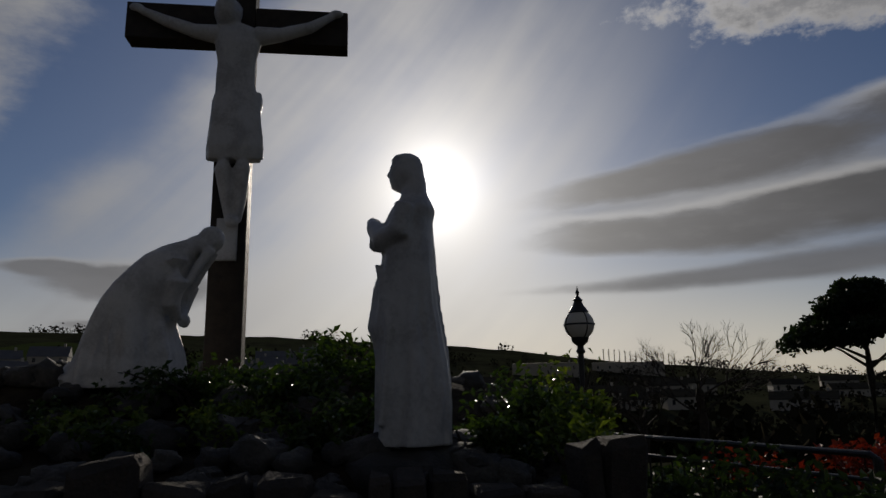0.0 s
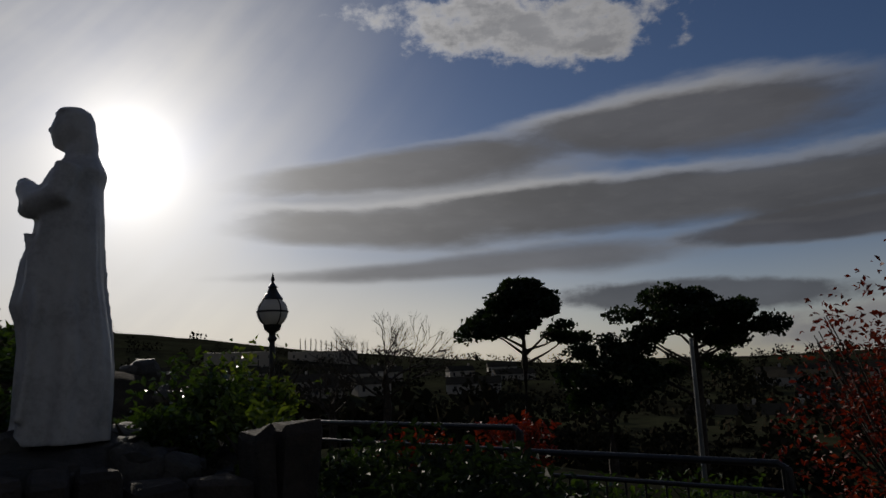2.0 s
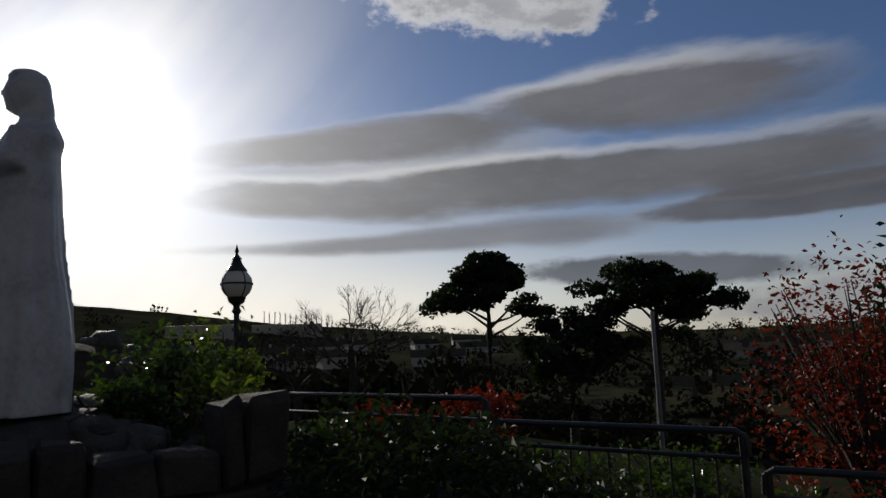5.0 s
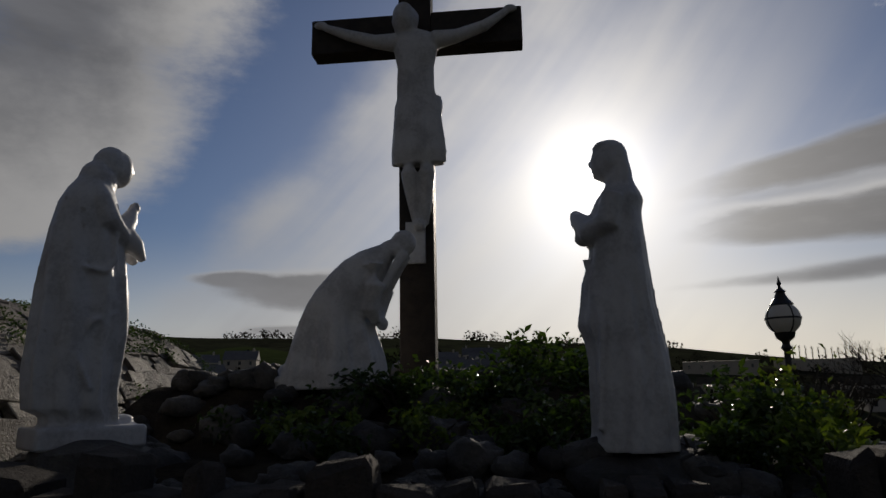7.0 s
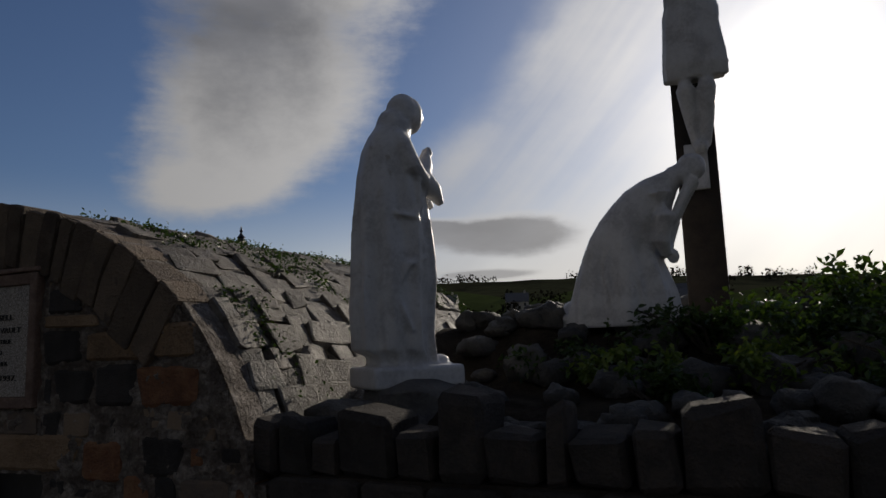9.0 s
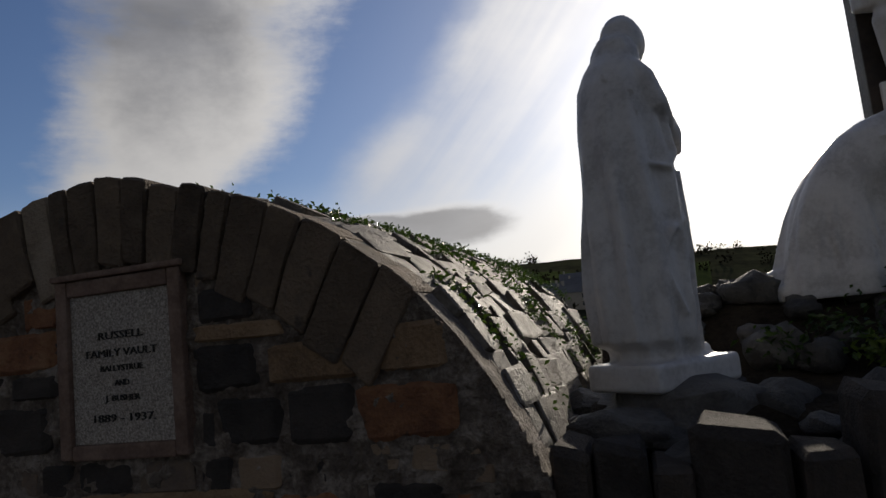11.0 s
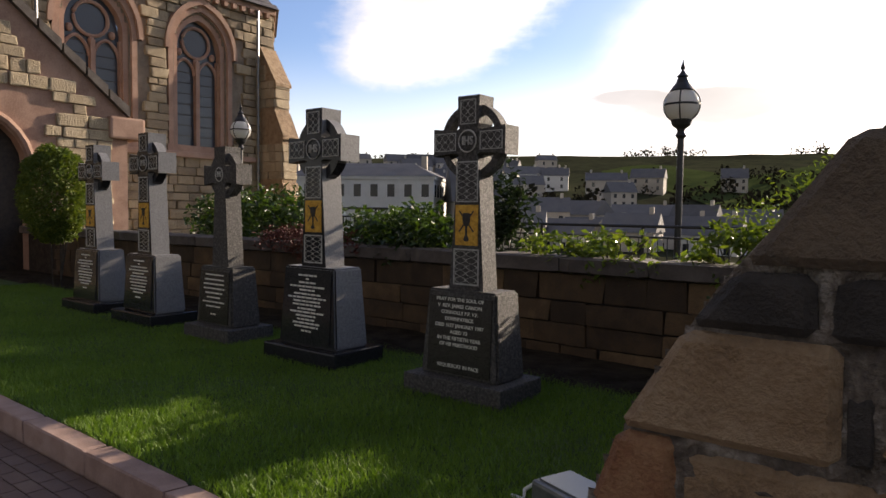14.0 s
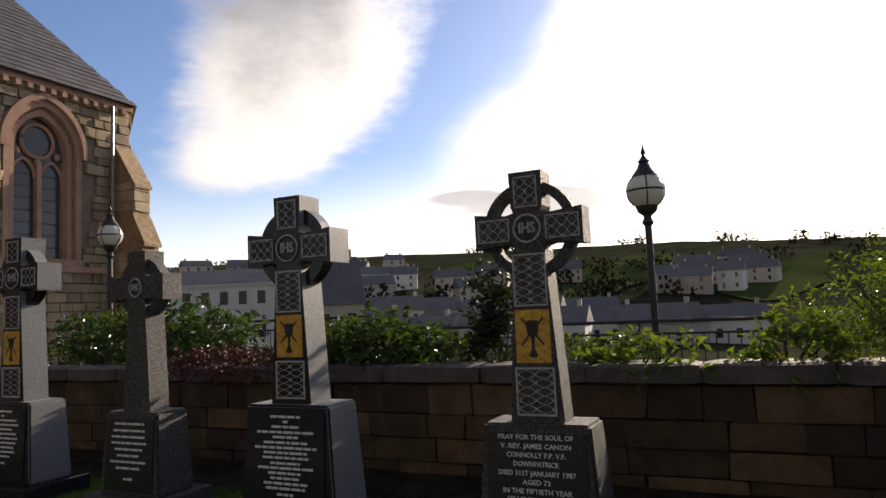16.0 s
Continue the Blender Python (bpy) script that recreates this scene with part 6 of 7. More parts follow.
# ---- railings ----
def railing(rows, label, drop=0.95, group="railings"):
    """Panels of rail from rows of start, end and height of the top rail."""
    for (x0, y0), (x1, y1), z in rows:
        d = Vector((x1 - x0, y1 - y0, 0))
        t = thing("railing", pose(x0, y0, z - drop, 0, 0, math.degrees(math.atan2(d.y, d.x))), label, "railing", group)
        L = d.length
        bm = bmesh.new()
        tube(bm, [(-0.02, 0, drop - 0.12), (-0.015, 0, drop - 0.03), (0.03, 0, drop), (L - 0.03, 0, drop), (L + 0.015, 0, drop - 0.03), (L + 0.02, 0, drop - 0.12)], 0.019, 10)
        part("top_rail", bm, M["iron"], t)
        for h in (drop - 0.13, 0.12):
            bm = bmesh.new()
            tube(bm, [(0, 0, h), (L, 0, h)], 0.013, 8)
            part("rail", bm, M["iron"], t)
        n = max(2, int(L / 1.1) + 1)
        for k in range(n):
            bm = bmesh.new()
            tube(bm, [(L * k / (n - 1), 0, -0.3), (L * k / (n - 1), 0, drop - 0.01)], 0.02, 8)
            part("post", bm, M["iron"], t)
        nb = int(L / 0.115)
        bm = bmesh.new()
        tube(bm, [(0, 0, 0.12), (0, 0, drop - 0.13)], 0.007, 6)
        b0 = part("baluster", bm, M["iron"], t, m=pose(0.06, 0, 0))
        for k in range(1, nb):
            ob = new("baluster", b0.data)
            ob.parent = t
            ob.matrix_basis = pose(0.06 + 0.115 * k, 0, 0)


# ---- plants ----
def bush(name, label, c, r, n, size, mat, seed, stems=6, sparse=0.0, category="shrub", base=None, long=1.8, rough=1.0):
    """A shrub: stems from one root, and leaves thickest near its uneven outline."""
    t = thing(name, pose(c[0], c[1], base if base is not None else c[2] - r[2]), label, category)
    rnd = random.Random(seed)
    zc = c[2] - (base if base is not None else c[2] - r[2])
    bm = bmesh.new()
    for k in range(stems):
        a = rnd.uniform(0, math.tau)
        f = rnd.uniform(0.3, 0.85)
        e = Vector((r[0] * f * math.cos(a), r[1] * f * math.sin(a), zc + r[2] * rnd.uniform(0.1, 0.75)))
        tube(bm, [(0.06 * math.cos(a), 0.06 * math.sin(a), 0), e * 0.5 + Vector((rnd.uniform(-.05, .05), rnd.uniform(-.05, .05), 0.04)), e], [0.014, 0.01, 0.004], 5)
    part("stem", bm, M["bark"], t)

    def sample(q):
        for _ in range(12):
            v = Vector((q.gauss(0, 1), q.gauss(0, 1), q.gauss(0, 1))).normalized()
            k = (q.random() ** (0.08 if rough < 0.5 else 0.33 if not sparse else 0.6)) * (1.0 + rough * (0.38 * noise.noise(v * 2.3 + Vector((seed, 0, 0))) + 0.2 * noise.noise(v * 6.0 + Vector((0, seed, 0)))))
            p = Vector((v.x * r[0] * k, v.y * r[1] * k, zc + v.z * r[2] * k))
            if p.z > 0.0 and (not sparse or noise.noise(p * 4.5 + Vector((seed, seed, 0))) > sparse - 0.3):
                return p
        return p

    tagged(part("foliage", leaves(n, sample, size, seed, long=long), M[mat], t), kind="stuff")
    return t


def conifer_clump(bm_v, bm_f, c, r, n, size, rnd):
    for _ in range(n):
        v = Vector((rnd.gauss(0, 1), rnd.gauss(0, 1), rnd.gauss(0, 1))).normalized()
        k = rnd.random() ** 0.4
        p = Vector(c) + Vector((v.x * r[0] * k, v.y * r[1] * k, v.z * r[2] * k))
        q = Euler((rnd.uniform(-1.5, 1.5), rnd.uniform(-1.5, 1.5), rnd.uniform(0, math.tau))).to_matrix()
        s = size * rnd.uniform(0.6, 1.4)
        i = len(bm_v)
        for x, y, z in ((-0.16, 0, 0), (0.16, 0, 0), (0.5, 1.0, 0.2), (0.0, 1.3, 0.0), (-0.5, 1.0, -0.2)):
            bm_v.append(p + q @ Vector((x * s, y * s, z * s)))
        bm_f += [(i, i + 1, i + 2), (i, i + 2, i + 3), (i, i + 3, i + 4)]


def pine(x, y, top, spread, layers, seed, lean=0.0):
    """A tall pine: bare trunk, spreading limbs, flat pads of needles."""
    rnd = random.Random(seed)
    zb = land_height(x, y)
    t = thing("pine_tree", pose(x, y, zb), "tall dark Scots pine with flat spreading crown", "tree", "pines")
    H = top - zb
    bm = bmesh.new()
    tube(bm, [(0, 0, -0.3), (0.1 * lean, 0.05, H * 0.3), (0.3 * lean, 0, H * 0.6), (0.5 * lean, 0, H * 0.92)], [0.24, 0.19, 0.14, 0.05], 10)
    part("trunk", bm, M["bark"], t)
    fv, ff = [], []
    for z0, rad, off, thick, count in layers:
        for k in range(count):
            a = rnd.uniform(0, math.tau)
            d = rad * spread * math.sqrt(rnd.uniform(0.05, 1.0))
            c = Vector((off * spread + 0.5 * lean + d * math.cos(a), d * math.sin(a), z0 - zb + rnd.uniform(-thick, thick) - 0.12 * d))
            bm = bmesh.new()
            s = Vector((0.4 * lean, 0, min(H * 0.9, max(H * 0.5, c.z - rnd.uniform(0.2, 1.0) - 0.2 * d))))
            if k % 3 == 0:
                bend = s.lerp(c, 0.5) + Vector((rnd.uniform(-0.2, 0.2), rnd.uniform(-0.2, 0.2), rnd.uniform(-0.1, 0.25)))
                tube(bm, [s, bend, c], [0.07, 0.045, 0.015], 6)
                part("limb", bm, M["bark"], t)
            else:
                bm.free()
            pr = rnd.uniform(0.45, 0.85)
            conifer_clump(fv, ff, c, (pr * 0.9, pr * 0.9, pr * 0.48), 330, 0.105, rnd)
    tagged(part("crown", mesh_of("crown", fv, ff), M["leaf_dark"], t), kind="stuff")


def bare_tree(x, y, top, seed, spread=0.55, zb=None):
    rnd = random.Random(seed)
    zb = land_height(x, y) if zb is None else zb
    t = thing("bare_tree", pose(x, y, zb), "leafless winter tree with fine branching twigs", "tree")
    H = top - zb
    bm = bmesh.new()
    tube(bm, [(0, 0, -0.2), (0.05, 0, H * 0.22), (0.0, 0.04, H * 0.42)], [0.17, 0.14, 0.11], 9)
    part("trunk", bm, M["bark"], t)
    bm = bmesh.new()

    def grow(p, d, L, r, depth):
        e = p + d * L
        mid = p.lerp(e, 0.5) + Vector((rnd.uniform(-1, 1), rnd.uniform(-1, 1), rnd.uniform(-0.3, 0.6))) * L * 0.08
        tube(bm, [p, mid, e], [r, r * 0.8, r * 0.6], 5 if depth > 2 else 4, cap=False)
        if depth == 0:
            return
        for _ in range(rnd.choice((2, 3, 3))):
            nd = (d + Vector((rnd.uniform(-1, 1), rnd.uniform(-1, 1), rnd.uniform(-0.35, 0.6))) * 0.75).normalized()
            grow(p.lerp(e, rnd.uniform(0.55, 1.0)), nd, L * rnd.uniform(0.62, 0.82), r * 0.6, depth - 1)

    for k in range(6):
        a = k * math.tau / 6 + rnd.uniform(-0.3, 0.3)
        grow(Vector((0, 0, H * rnd.uniform(0.25, 0.42))), Vector((1.6 * spread * math.cos(a), 1.6 * spread * math.sin(a), 0.85)).normalized(), H * 0.225, 0.045, 5)
    tagged(part("branching", bm, M["bark"], t), kind="stuff")


# ---- town ----
def house(x, y, z, w, d, h, turn, wall, nx, nz, pitch=0.6, label="", chimneys=1, hip=0.0, cover="far_roof"):
    t = thing("house", pose(x, y, z, 0, 0, turn), label or "small rendered house with slate roof on the hillside", "house", "houses of the town")
    wl = part("wall", cuboid(-w / 2, w / 2, -d / 2, d / 2, -4.0, h), M[wall], t)
    bm = bmesh.new()
    rh = d / 2 * pitch
    e = 0.3
    vs = [bm.verts.new(p) for p in ((-w / 2 - e, -d / 2 - e, h), (w / 2 + e, -d / 2 - e, h), (w / 2 + e, d / 2 + e, h), (-w / 2 - e, d / 2 + e, h), (-w / 2 - e + hip, 0, h + rh), (w / 2 + e - hip, 0, h + rh))]
    for f in ((0, 1, 5, 4), (2, 3, 4, 5), (0, 4, 3), (1, 2, 5), (3, 2, 1, 0)):
        bm.faces.new([vs[i] for i in f])
    roof = part("roof", bm, M[cover], t)
    for k in range(chimneys):
        cx = -w * 0.38 + k * (w * 0.76 / max(1, chimneys - 1)) if chimneys > 1 else w * 0.36
        part("chimney", cuboid(cx - 0.35, cx + 0.35, -0.3, 0.3, h + rh * 0.6, h + rh + 0.9), M["render_cream"], roof)
    ww, wh = min(0.9, w / nx * 0.42), min(1.5, h / nz * 0.52)
    for i in range(nx):
        for j in range(nz):
            cx = -w / 2 + w * (i + 0.5) / nx
            cz = h * (j + 0.55) / nz
            part("window", cuboid(cx - ww / 2, cx + ww / 2, -d / 2 - 0.03, -d / 2 + 0.05, cz - wh / 2, cz + wh / 2), M["window_far"], t)
    if nz > 2:
        for i in range(6):
            for j in range(nz):
                cy = -d / 2 + d * (i + 0.5) / 6
                cz = h * (j + 0.55) / nz
                part("window", cuboid(w / 2 - 0.05, w / 2 + 0.03, cy - ww / 2, cy + ww / 2, cz - wh / 2, cz + wh / 2), M["window_far"], t)
        part("cornice", cuboid(-w / 2 - 0.2, w / 2 + 0.2, -d / 2 - 0.2, d / 2 + 0.2, h - 0.35, h - 0.02), M["render_white"], t)
    return t


def ground_at(az, el, r0=70.0, r1=700.0):
    """Where the land, seen from the churchyard, reaches a height above the level."""
    r = r0
    while r < r1:
        x, y = r * math.sin(radians(az)) - 4.0, r * math.cos(radians(az)) + 0.5
        if math.degrees(math.atan2(land_height(x, y) - 1.7, r)) >= el:
            break
        r += 3.0
    return x, y, land_height(x, y)


def build_town():
    # the large white building and its neighbours
    house(-76.0, 55.0, -5.5, 19.0, 11.0, 11.5, 36, "render_white", 9, 3, 0.35, "long white three-storey building with hipped slate roof", 2, 4.0)
    house(-64.0, 62.0, -5.0, 6.0, 9.0, 8.0, 52, "render_cream", 2, 2, 1.3, "cream gabled house with steep slate roof", 1)
    house(-88.0, 47.0, -5.0, 11.0, 9.0, 10.0, 36, "render_white", 5, 3, 0.45, "white rendered house with bay windows", 2, 1.5)
    rnd = random.Random(77)
    for az, r, z, w, h in ((-40, 115, -5.5, 8, 5.0), (-36, 118, -6, 12, 4.2), (-33.5, 128, -6, 12, 4.5), (-31, 112, -6, 8, 5.0), (-28, 125, -6, 14, 4.2), (-25, 116, -6, 9, 4.6), (-21.5, 130, -6.5, 13, 5), (-17, 120, -6.5, 12, 4.5), (-12, 125, -6.5, 12, 4.5), (-43, 130, -5, 9, 6.5), (-38, 150, -4.5, 11, 6.5), (-34.5, 158, -4.5, 10, 6), (-30, 160, -4.5, 13, 6), (-26, 155, -5, 9, 5.5), (-22, 165, -5, 12, 5.5)):
        house(r * math.sin(radians(az)) - 4, r * math.cos(radians(az)), z, w, 8.0, h, -az * 0.5 + rnd.uniform(-25, 25), rnd.choice(("render_white", "render_cream", "render_cream")), max(2, int(w / 3)), 1 if h < 5.5 else 2, rnd.uniform(0.6, 0.9), "low pale rendered house with grey slate roof", 1)
    for k in range(46):
        az = rnd.uniform(-62, -36) if k < 34 else rnd.uniform(-36, -8)
        x, y, z = ground_at(az, rnd.uniform(1.2, 3.3) if k < 34 else rnd.uniform(0.4, 2.0))
        w = rnd.uniform(8, 16)
        house(x, y, z, w, 8.0, rnd.uniform(4.5, 7.0), -az + rnd.uniform(-20, 20), rnd.choice(("render_cream", "render_cream", "render_white")), rnd.choice((2, 3, 4)), 2, rnd.uniform(0.7, 1.0), "", rnd.choice((1, 2)))
    # terraces down in the valley on the far side
    for az, r, z, w in ((50.5, 150, -12.0, 34), (60.5, 140, -11.6, 36), (57, 190, -9.5, 34)):
        house(r * math.sin(radians(az)), r * math.cos(radians(az)), z, w, 7.5, 2.9, -az, "render_white", int(w / 3), 1, 0.6, "long white terrace of small houses with mossy roofs", 4, 0.0, "mossy_roof")
    for k in range(26):
        az = rnd.uniform(2, 34) if k < 20 else rnd.uniform(46, 62)
        x, y, z = ground_at(az, rnd.uniform(-2.0, -0.2), 130)
        house(x, y, z, rnd.uniform(8, 20), 8.0, rnd.uniform(2.6, 4), -az + rnd.uniform(-20, 20), "render_cream", 3, 1, 0.6, "", 1, 0.0, "mossy_roof")
    # flat-roofed blocks on the ridge
    for az, w in ((9.0, 30), (15.5, 34)):
        x, y, z = ground_at(az, 1.15)
        house(x, y, z, w, 12, 5.0, -az, "render_cream", 6, 1, 0.05, "flat-roofed block on the ridge", 1)


def build_woods():
    rnd = random.Random(91)
    fv, ff = [], []

    def crown(x, y, z, r, n):
        for _ in range(n):
            v = Vector((rnd.gauss(0, 1), rnd.gauss(0, 1), rnd.gauss(0, 1))).normalized() * (rnd.random() ** 0.35)
            p = Vector((x + v.x * r, y + v.y * r, z + r * 0.7 + v.z * r))
            q = Euler((rnd.uniform(-1.5, 1.5), rnd.uniform(-1.5, 1.5), rnd.uniform(0, 6.28))).to_matrix()
            s = r * rnd.uniform(0.12, 0.3)
            i = len(fv)
            for a, b in ((-0.6, -0.5), (0.7, -0.3), (0.5, 0.6), (-0.5, 0.5)):
                fv.append(p + q @ Vector((a * s, b * s, 0)))
            ff.append((i, i + 1, i + 2, i + 3))

    for k in range(620):
        az = rnd.uniform(-66, 72)
        if k < 330:
            el = rnd.choice((rnd.uniform(-2.5, 3.0), rnd.uniform(0.2, 2.8)))
            if az > 0:
                el = rnd.uniform(-4.0, 1.0)
            x, y, z = ground_at(az, el, 60)
            if noise.noise(Vector((x * 0.012, y * 0.012, 9.0))) < -0.1:
                continue
            crown(x, y, z - 0.5, rnd.uniform(2.2, 5.0), 46)
        else:
            r = rnd.uniform(430, 540)
            x, y = r * math.sin(radians(az)) - 4, r * math.cos(radians(az))
            if noise.noise(Vector((az * 0.16, 0, 2.0))) < 0.02 and az < 20:
                continue
            crown(x, y, land_height(x, y) - 1.5, rnd.uniform(2.5, 5.5), 40)
    for k in range(620):
        # hedges and trees filling the valley towards the far slope
        az, r = rnd.uniform(0, 68), 90.0 + 330.0 * rnd.random() ** 1.4
        x, y = r * math.sin(radians(az)), r * math.cos(radians(az))
        crown(x, y, land_height(x, y) - 0.8, rnd.uniform(1.6, 3.4), 34)
    for k in range(260):
        # lower slope just behind the churchyard
        az = rnd.uniform(2, 62)
        r = rnd.uniform(24, 95)
        x, y = r * math.sin(radians(az)), r * math.cos(radians(az))
        crown(x, y, land_height(x, y) - 0.4, rnd.uniform(0.9, 2.0), 150)
    tagged(part("woodland", mesh_of("woodland", fv, ff), M["wood_far"]), "dark hedges and woods across the valley", "woodland", kind="stuff")
    # bright pasture on the hill
    verts, faces = [], []
    nu, nv = 40, 10
    for j in range(nv):
        for i in range(nu):
            az = -33 + 30 * i / (nu - 1)
            r = 250 + 90 * j / (nv - 1) + 30 * math.sin(i * 0.35)
            x, y = r * math.sin(radians(az)) - 4, r * math.cos(radians(az))
            verts.append((x, y, land_height(x, y) + 0.5))
    for j in range(nv - 1):
        for i in range(nu - 1):
            a = j * nu + i
            faces.append((a, a + 1, a + 1 + nu, a + nu))
    tagged(part("pasture", mesh_of("pasture", verts, faces, True), M["field"]), "bright green pasture on the far hillside", "field", kind="structure")
    for k in range(14):
        # a row of slim bare poplars on the skyline
        az = 13.0 + k * 0.42
        r = 470
        x, y = r * math.sin(radians(az)), r * math.cos(radians(az))
        z = land_height(x, y)
        t = thing("poplar", pose(x, y, z - 1), "slim bare poplar on the skyline", "tree", "poplar row")
        bm = bmesh.new()
        tube(bm, [(0, 0, 0), (0, 0, 9.0)], [0.35, 0.1], 6)
        part("trunk", bm, M["bark"], t)
        bm = bmesh.new()
        for j in range(16):
            a, zz = rnd.uniform(0, 6.28), rnd.uniform(2, 8)
            tube(bm, [(0, 0, zz), (0.8 * math.cos(a), 0.8 * math.sin(a), zz + 1.6)], [0.1, 0.04], 4)
        tagged(part("branches", bm, M["bark"], t), kind="stuff")


build_path()
railing([((1.36, 5.62), (2.27, 3.68), 1.15), ((2.35, 3.74), (3.02, 2.44), 1.0), ((3.08, 2.36), (3.6, 1.45), 0.82)], "black iron stepped handrail with slim balusters")
railing([((-19.5, 6.6), (-13.3, 7.35), 1.80), ((-13.0, 7.5), (-8.9, 8.0), 1.62), ((-8.7, 8.0), (-4.6, 8.5), 1.58)], "black iron railing behind the boundary wall", 1.1, "rear railings")

bush("laurel_bush", "glossy green laurel hedge behind the wall", (-17.0, 6.6, 1.45), (2.5, 0.75, 0.66), 3800, 0.075, "leaf", 101, 14)
bush("heather", "red-brown trailing groundcover over the wall", (-14.3, 5.75, 1.32), (1.25, 0.45, 0.22), 2600, 0.035, "heather", 102, 8)
bush("laurel_bush", "rounded glossy green bush behind the wall", (-12.75, 6.35, 1.42), (1.15, 0.6, 0.40), 3000, 0.06, "leaf", 103, 10)
bush("holly_sapling", "dark upright holly sapling behind the wall", (-11.45, 6.75, 1.65), (0.36, 0.34, 0.68), 1100, 0.05, "leaf_dark", 104, 5, 0.35, "tree")
bush("ivy_shrub", "sunlit pale ivy shrub along the wall", (-10.0, 6.4, 1.30), (0.95, 0.35, 0.30), 1500, 0.05, "leaf_lime", 105, 8, 0.3)
bush("ivy_shrub", "sunlit pale ivy shrub along the wall", (-8.7, 6.55, 1.36), (0.45, 0.3, 0.32), 800, 0.05, "leaf_lime", 106, 8, 0.35)
bush("willow_shrub", "tall yellow-green shrub beside the vault", (-7.75, 6.9, 1.62), (0.95, 0.6, 0.58), 8000, 0.024, "leaf_lime", 107, 24, 0.15, long=2.6)
bush("yew", "clipped golden-green conical yew on a short trunk", (-19.6, 3.98, 1.98), (0.56, 0.56, 0.86), 17000, 0.035, "leaf_golden", 108, 5, 0.0, "tree", 0.3, rough=0.22)
bush("shrub", "dark leafy shrub on the mound", (-0.75, 5.35, 1.60), (0.62, 0.45, 0.36), 2600, 0.042, "leaf", 110, 12, 0.1)
bush("shrub", "low glossy plants at the foot of the cross", (-1.62, 4.55, 1.56), (0.72, 0.4, 0.17), 1700, 0.032, "leaf", 111, 10, 0.2)
bush("shrub", "leafy shrub beside the standing statue", (0.50, 4.45, 1.33), (0.38, 0.40, 0.28), 1500, 0.036, "leaf", 112, 12, 0.15)
bush("shrub", "straggling yellow-green stems beside the lamp", (0.95, 4.9, 1.40), (0.45, 0.35, 0.36), 520, 0.036, "leaf_lime", 113, 18, 0.5)
bush("shrub", "straggling yellow-green stems above the wall", (0.72, 3.55, 1.18), (0.22, 0.22, 0.16), 420, 0.035, "leaf_lime", 114, 10, 0.4)
bush("shrub", "low creeping plants among the rocks", (-0.55, 4.3, 1.36), (0.6, 0.4, 0.16), 900, 0.03, "leaf", 115, 8, 0.3)
bush("shrub", "low creeping plants among the rocks", (-2.5, 4.15, 1.38), (0.35, 0.25, 0.12), 420, 0.028, "leaf", 116, 6, 0.3)
for k, (x, y, z, r) in enumerate(((-1.25, 4.05, 1.34, 0.42), (-0.55, 3.85, 1.27, 0.34), (0.22, 3.75, 1.24, 0.28), (-2.0, 3.95, 1.33, 0.32), (-0.95, 4.75, 1.55, 0.5), (-1.75, 3.6, 1.22, 0.22), (0.75, 4.1, 1.25, 0.36))):
    bush("shrub", "glossy low plants spreading among the rocks", (x, y, z), (r, r * 0.8, 0.15), 950, 0.03, "leaf" if k % 3 else "leaf_lime", 150 + k, 10, 0.3)
bush("juniper", "dense dark spreading juniper filling the bed", (1.55, 3.25, 0.52), (0.85, 1.15, 0.60), 17000, 0.034, "leaf_dark", 117, 16, 0.0, "shrub", -0.05)
bush("juniper", "low dark juniper spilling towards the rail", (2.15, 2.45, 0.33), (0.62, 0.75, 0.48), 9000, 0.032, "leaf_dark", 118, 12, 0.0, "shrub", -0.05)
bush("red_shrub", "tall autumn shrub with fiery red leaves", (5.1, 2.95, 1.05), (0.95, 0.9, 1.05), 5200, 0.028, "leaf_red", 119, 90, 0.30, "shrub", 0.0)
bush("evergreen_bush", "tall dark evergreen bush behind the red shrub", (6.35, 2.75, 1.15), (1.05, 0.9, 1.28), 8000, 0.05, "leaf_dark", 120, 30, 0.0, "shrub", -0.1)
bush("red_shrub", "small orange-red autumn shrub past the railing", (4.35, 7.3, 0.62), (0.6, 0.5, 0.34), 900, 0.05, "leaf_red", 121, 14, 0.25)
bush("red_shrub", "small orange-red autumn shrub past the railing", (3.3, 7.7, 0.55), (0.6, 0.4, 0.26), 600, 0.05, "leaf_red", 122, 14, 0.25)
for k, (x, y, z, r) in enumerate(((3.3, 4.6, 0.35, 0.5), (4.0, 3.9, 0.25, 0.55), (4.4, 3.0, 0.15, 0.5), (2.9, 5.6, 0.45, 0.5), (2.2, 6.6, 0.5, 0.6), (5.3, 5.2, 0.1, 0.9))):
    bush("shrub", "tangled low green growth below the railing", (x, y, z), (r, r, 0.32), 900, 0.045, "leaf", 130 + k, 16, 0.3, base=-0.4)
pine(15.75, 25.5, 5.4, 2.6, [(5.1, 0.30, 0.0, 0.12, 8), (4.7, 0.52, 0.02, 0.2, 14), (4.2, 0.70, 0.0, 0.18, 15), (3.65, 0.85, -0.08, 0.14, 14), (3.2, 0.6, -0.6, 0.1, 6), (3.0, 0.4, 0.75, 0.15, 5)], 201)
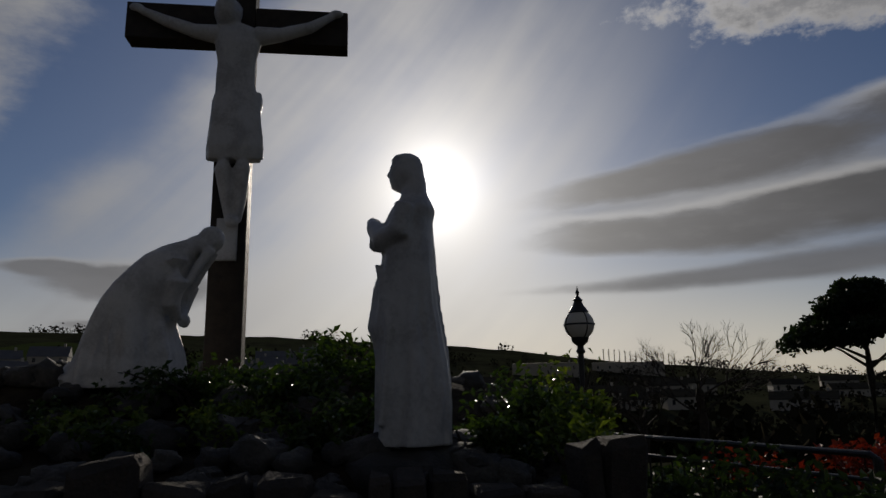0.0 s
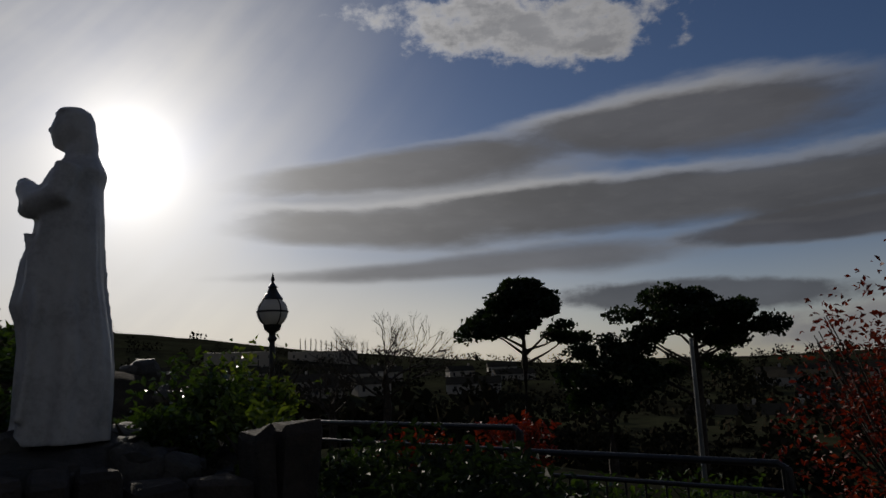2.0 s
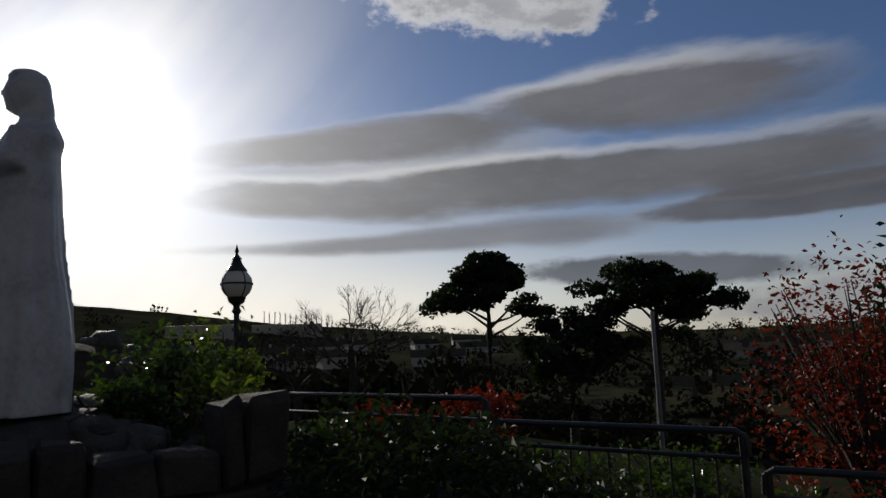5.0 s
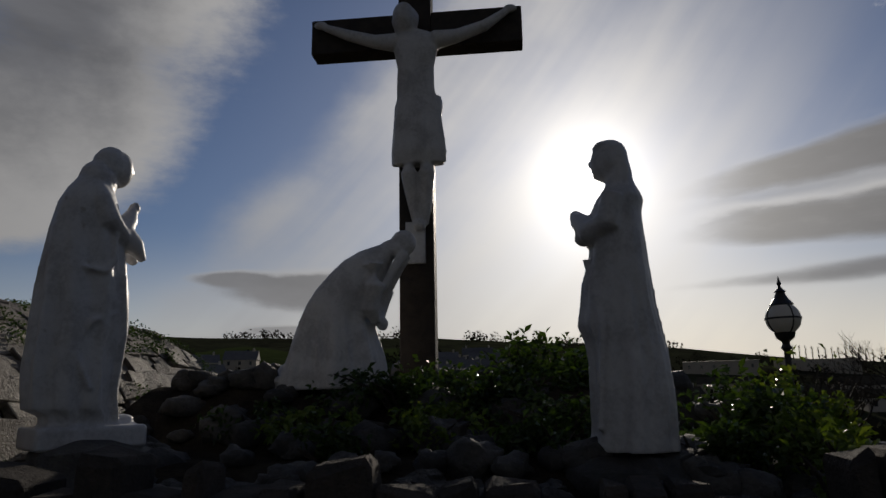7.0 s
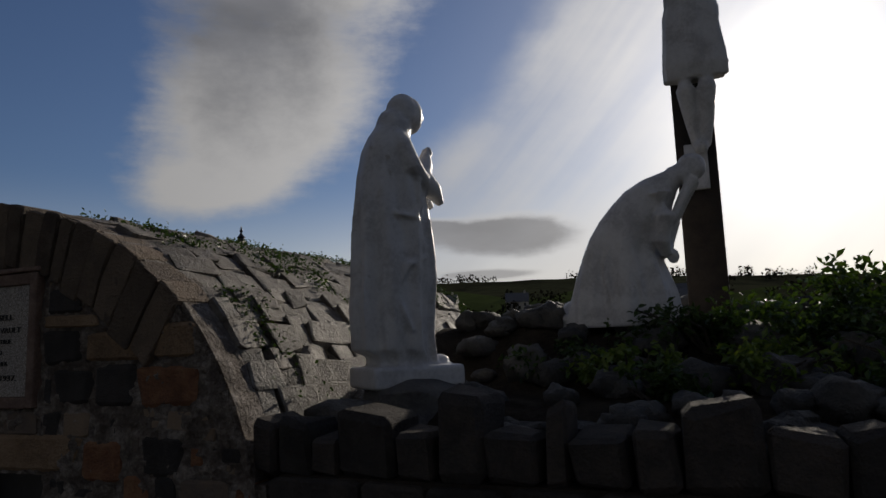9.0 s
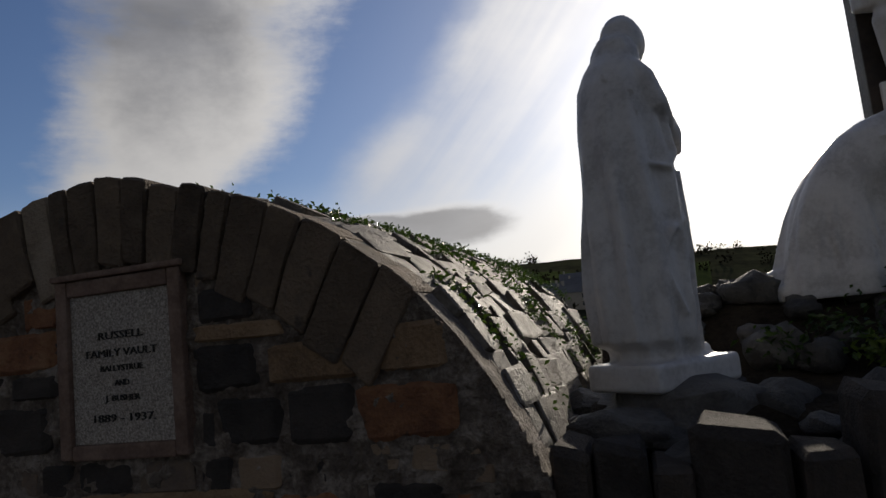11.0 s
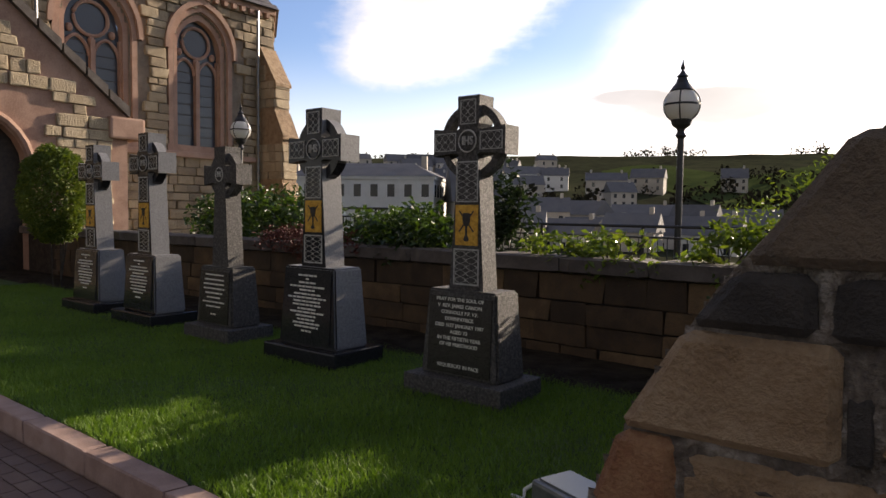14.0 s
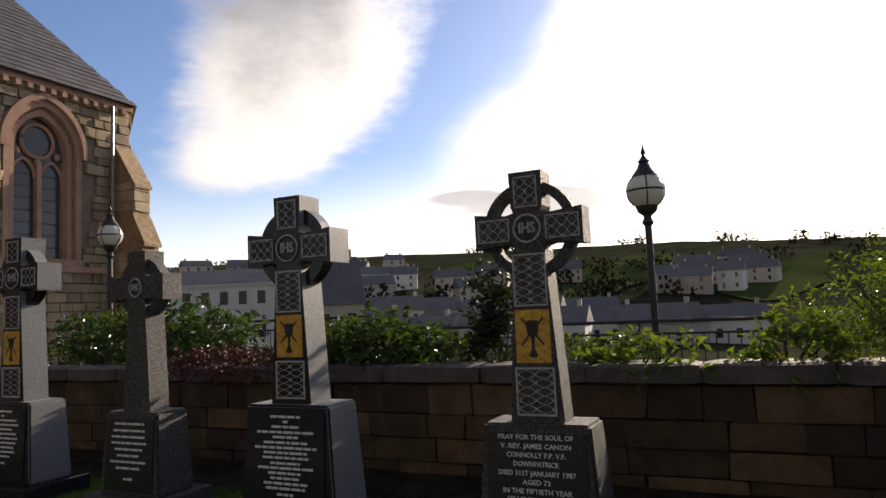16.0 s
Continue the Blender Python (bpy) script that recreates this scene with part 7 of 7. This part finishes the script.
pine(19.8, 19.8, 4.3, 3.2, [(4.05, 0.32, -0.25, 0.2, 10), (3.6, 0.75, -0.15, 0.2, 19), (3.05, 0.9, 0.15, 0.18, 15), (2.6, 0.6, 0.75, 0.12, 6), (1.6, 0.7, -0.5, 0.35, 9)], 202, 0.4)
pine(17.0, 21.5, 2.7, 2.0, [(2.2, 0.7, 0.0, 0.4, 10), (1.4, 0.9, 0.0, 0.4, 12), (0.4, 0.8, 0.0, 0.4, 8)], 203)
bare_tree(7.6, 20.7, 4.3, 205, 0.95)
bare_tree(6.2, 22.0, 2.6, 206)


def build_pole():
    t = thing("pole", pose(10.6, 10.6, -3.2), "tall slim grey steel pole beside the pines", "pole")
    bm = bmesh.new()
    tube(bm, [(0, 0, 0), (0, 0, 3.0), (0, 0, 5.2)], [0.06, 0.05, 0.04], 10)
    part("shaft", bm, M["steel"], t)
    bm = bmesh.new()
    lathe(bm, [(0.12, -0.1), (0.12, 0.35), (0.07, 0.4)], 12)
    part("base", bm, M["steel"], t)


def build_floodlight():
    t = thing("floodlight", put_at(-2.35, 1.35, 0.30, -20), "small ground floodlight with white cable beside the tomb", "lamp")
    bm = bmesh.new()
    box(bm, -0.19, 0.19, -0.12, 0.14, 0.0, 0.15, 0.02)
    part("housing", bm, M["steel"], t)
    part("glass", cuboid(-0.16, 0.16, -0.09, 0.11, 0.151, 0.16), M["lampglass"], t, "pale flat glass front")
    bm = bmesh.new()
    tube(bm, [(-0.19, 0, 0.06), (-0.26, -0.03, 0.09), (-0.31, -0.06, 0.04), (-0.27, -0.10, 0.015), (-0.34, -0.12, 0.012)], 0.011, 8)
    part("cable", bm, M["cable"], t, "white plastic cable")
    for x, y, s in ((-2.3, 1.05, 0.34), (-2.0, 0.8, 0.28), (-2.6, 1.0, 0.2)):
        ob = new("rock", bpy.data.meshes["rock"])
        ob.matrix_basis = put_at(x, y, 0.33, 40 * s) @ Matrix.Diagonal((s * 1.4, s, s * 0.5, 1))
        tagged(ob, "flat grey stone on the grass by the tomb", "rock")


build_pole()
build_floodlight()
build_town()
build_woods()
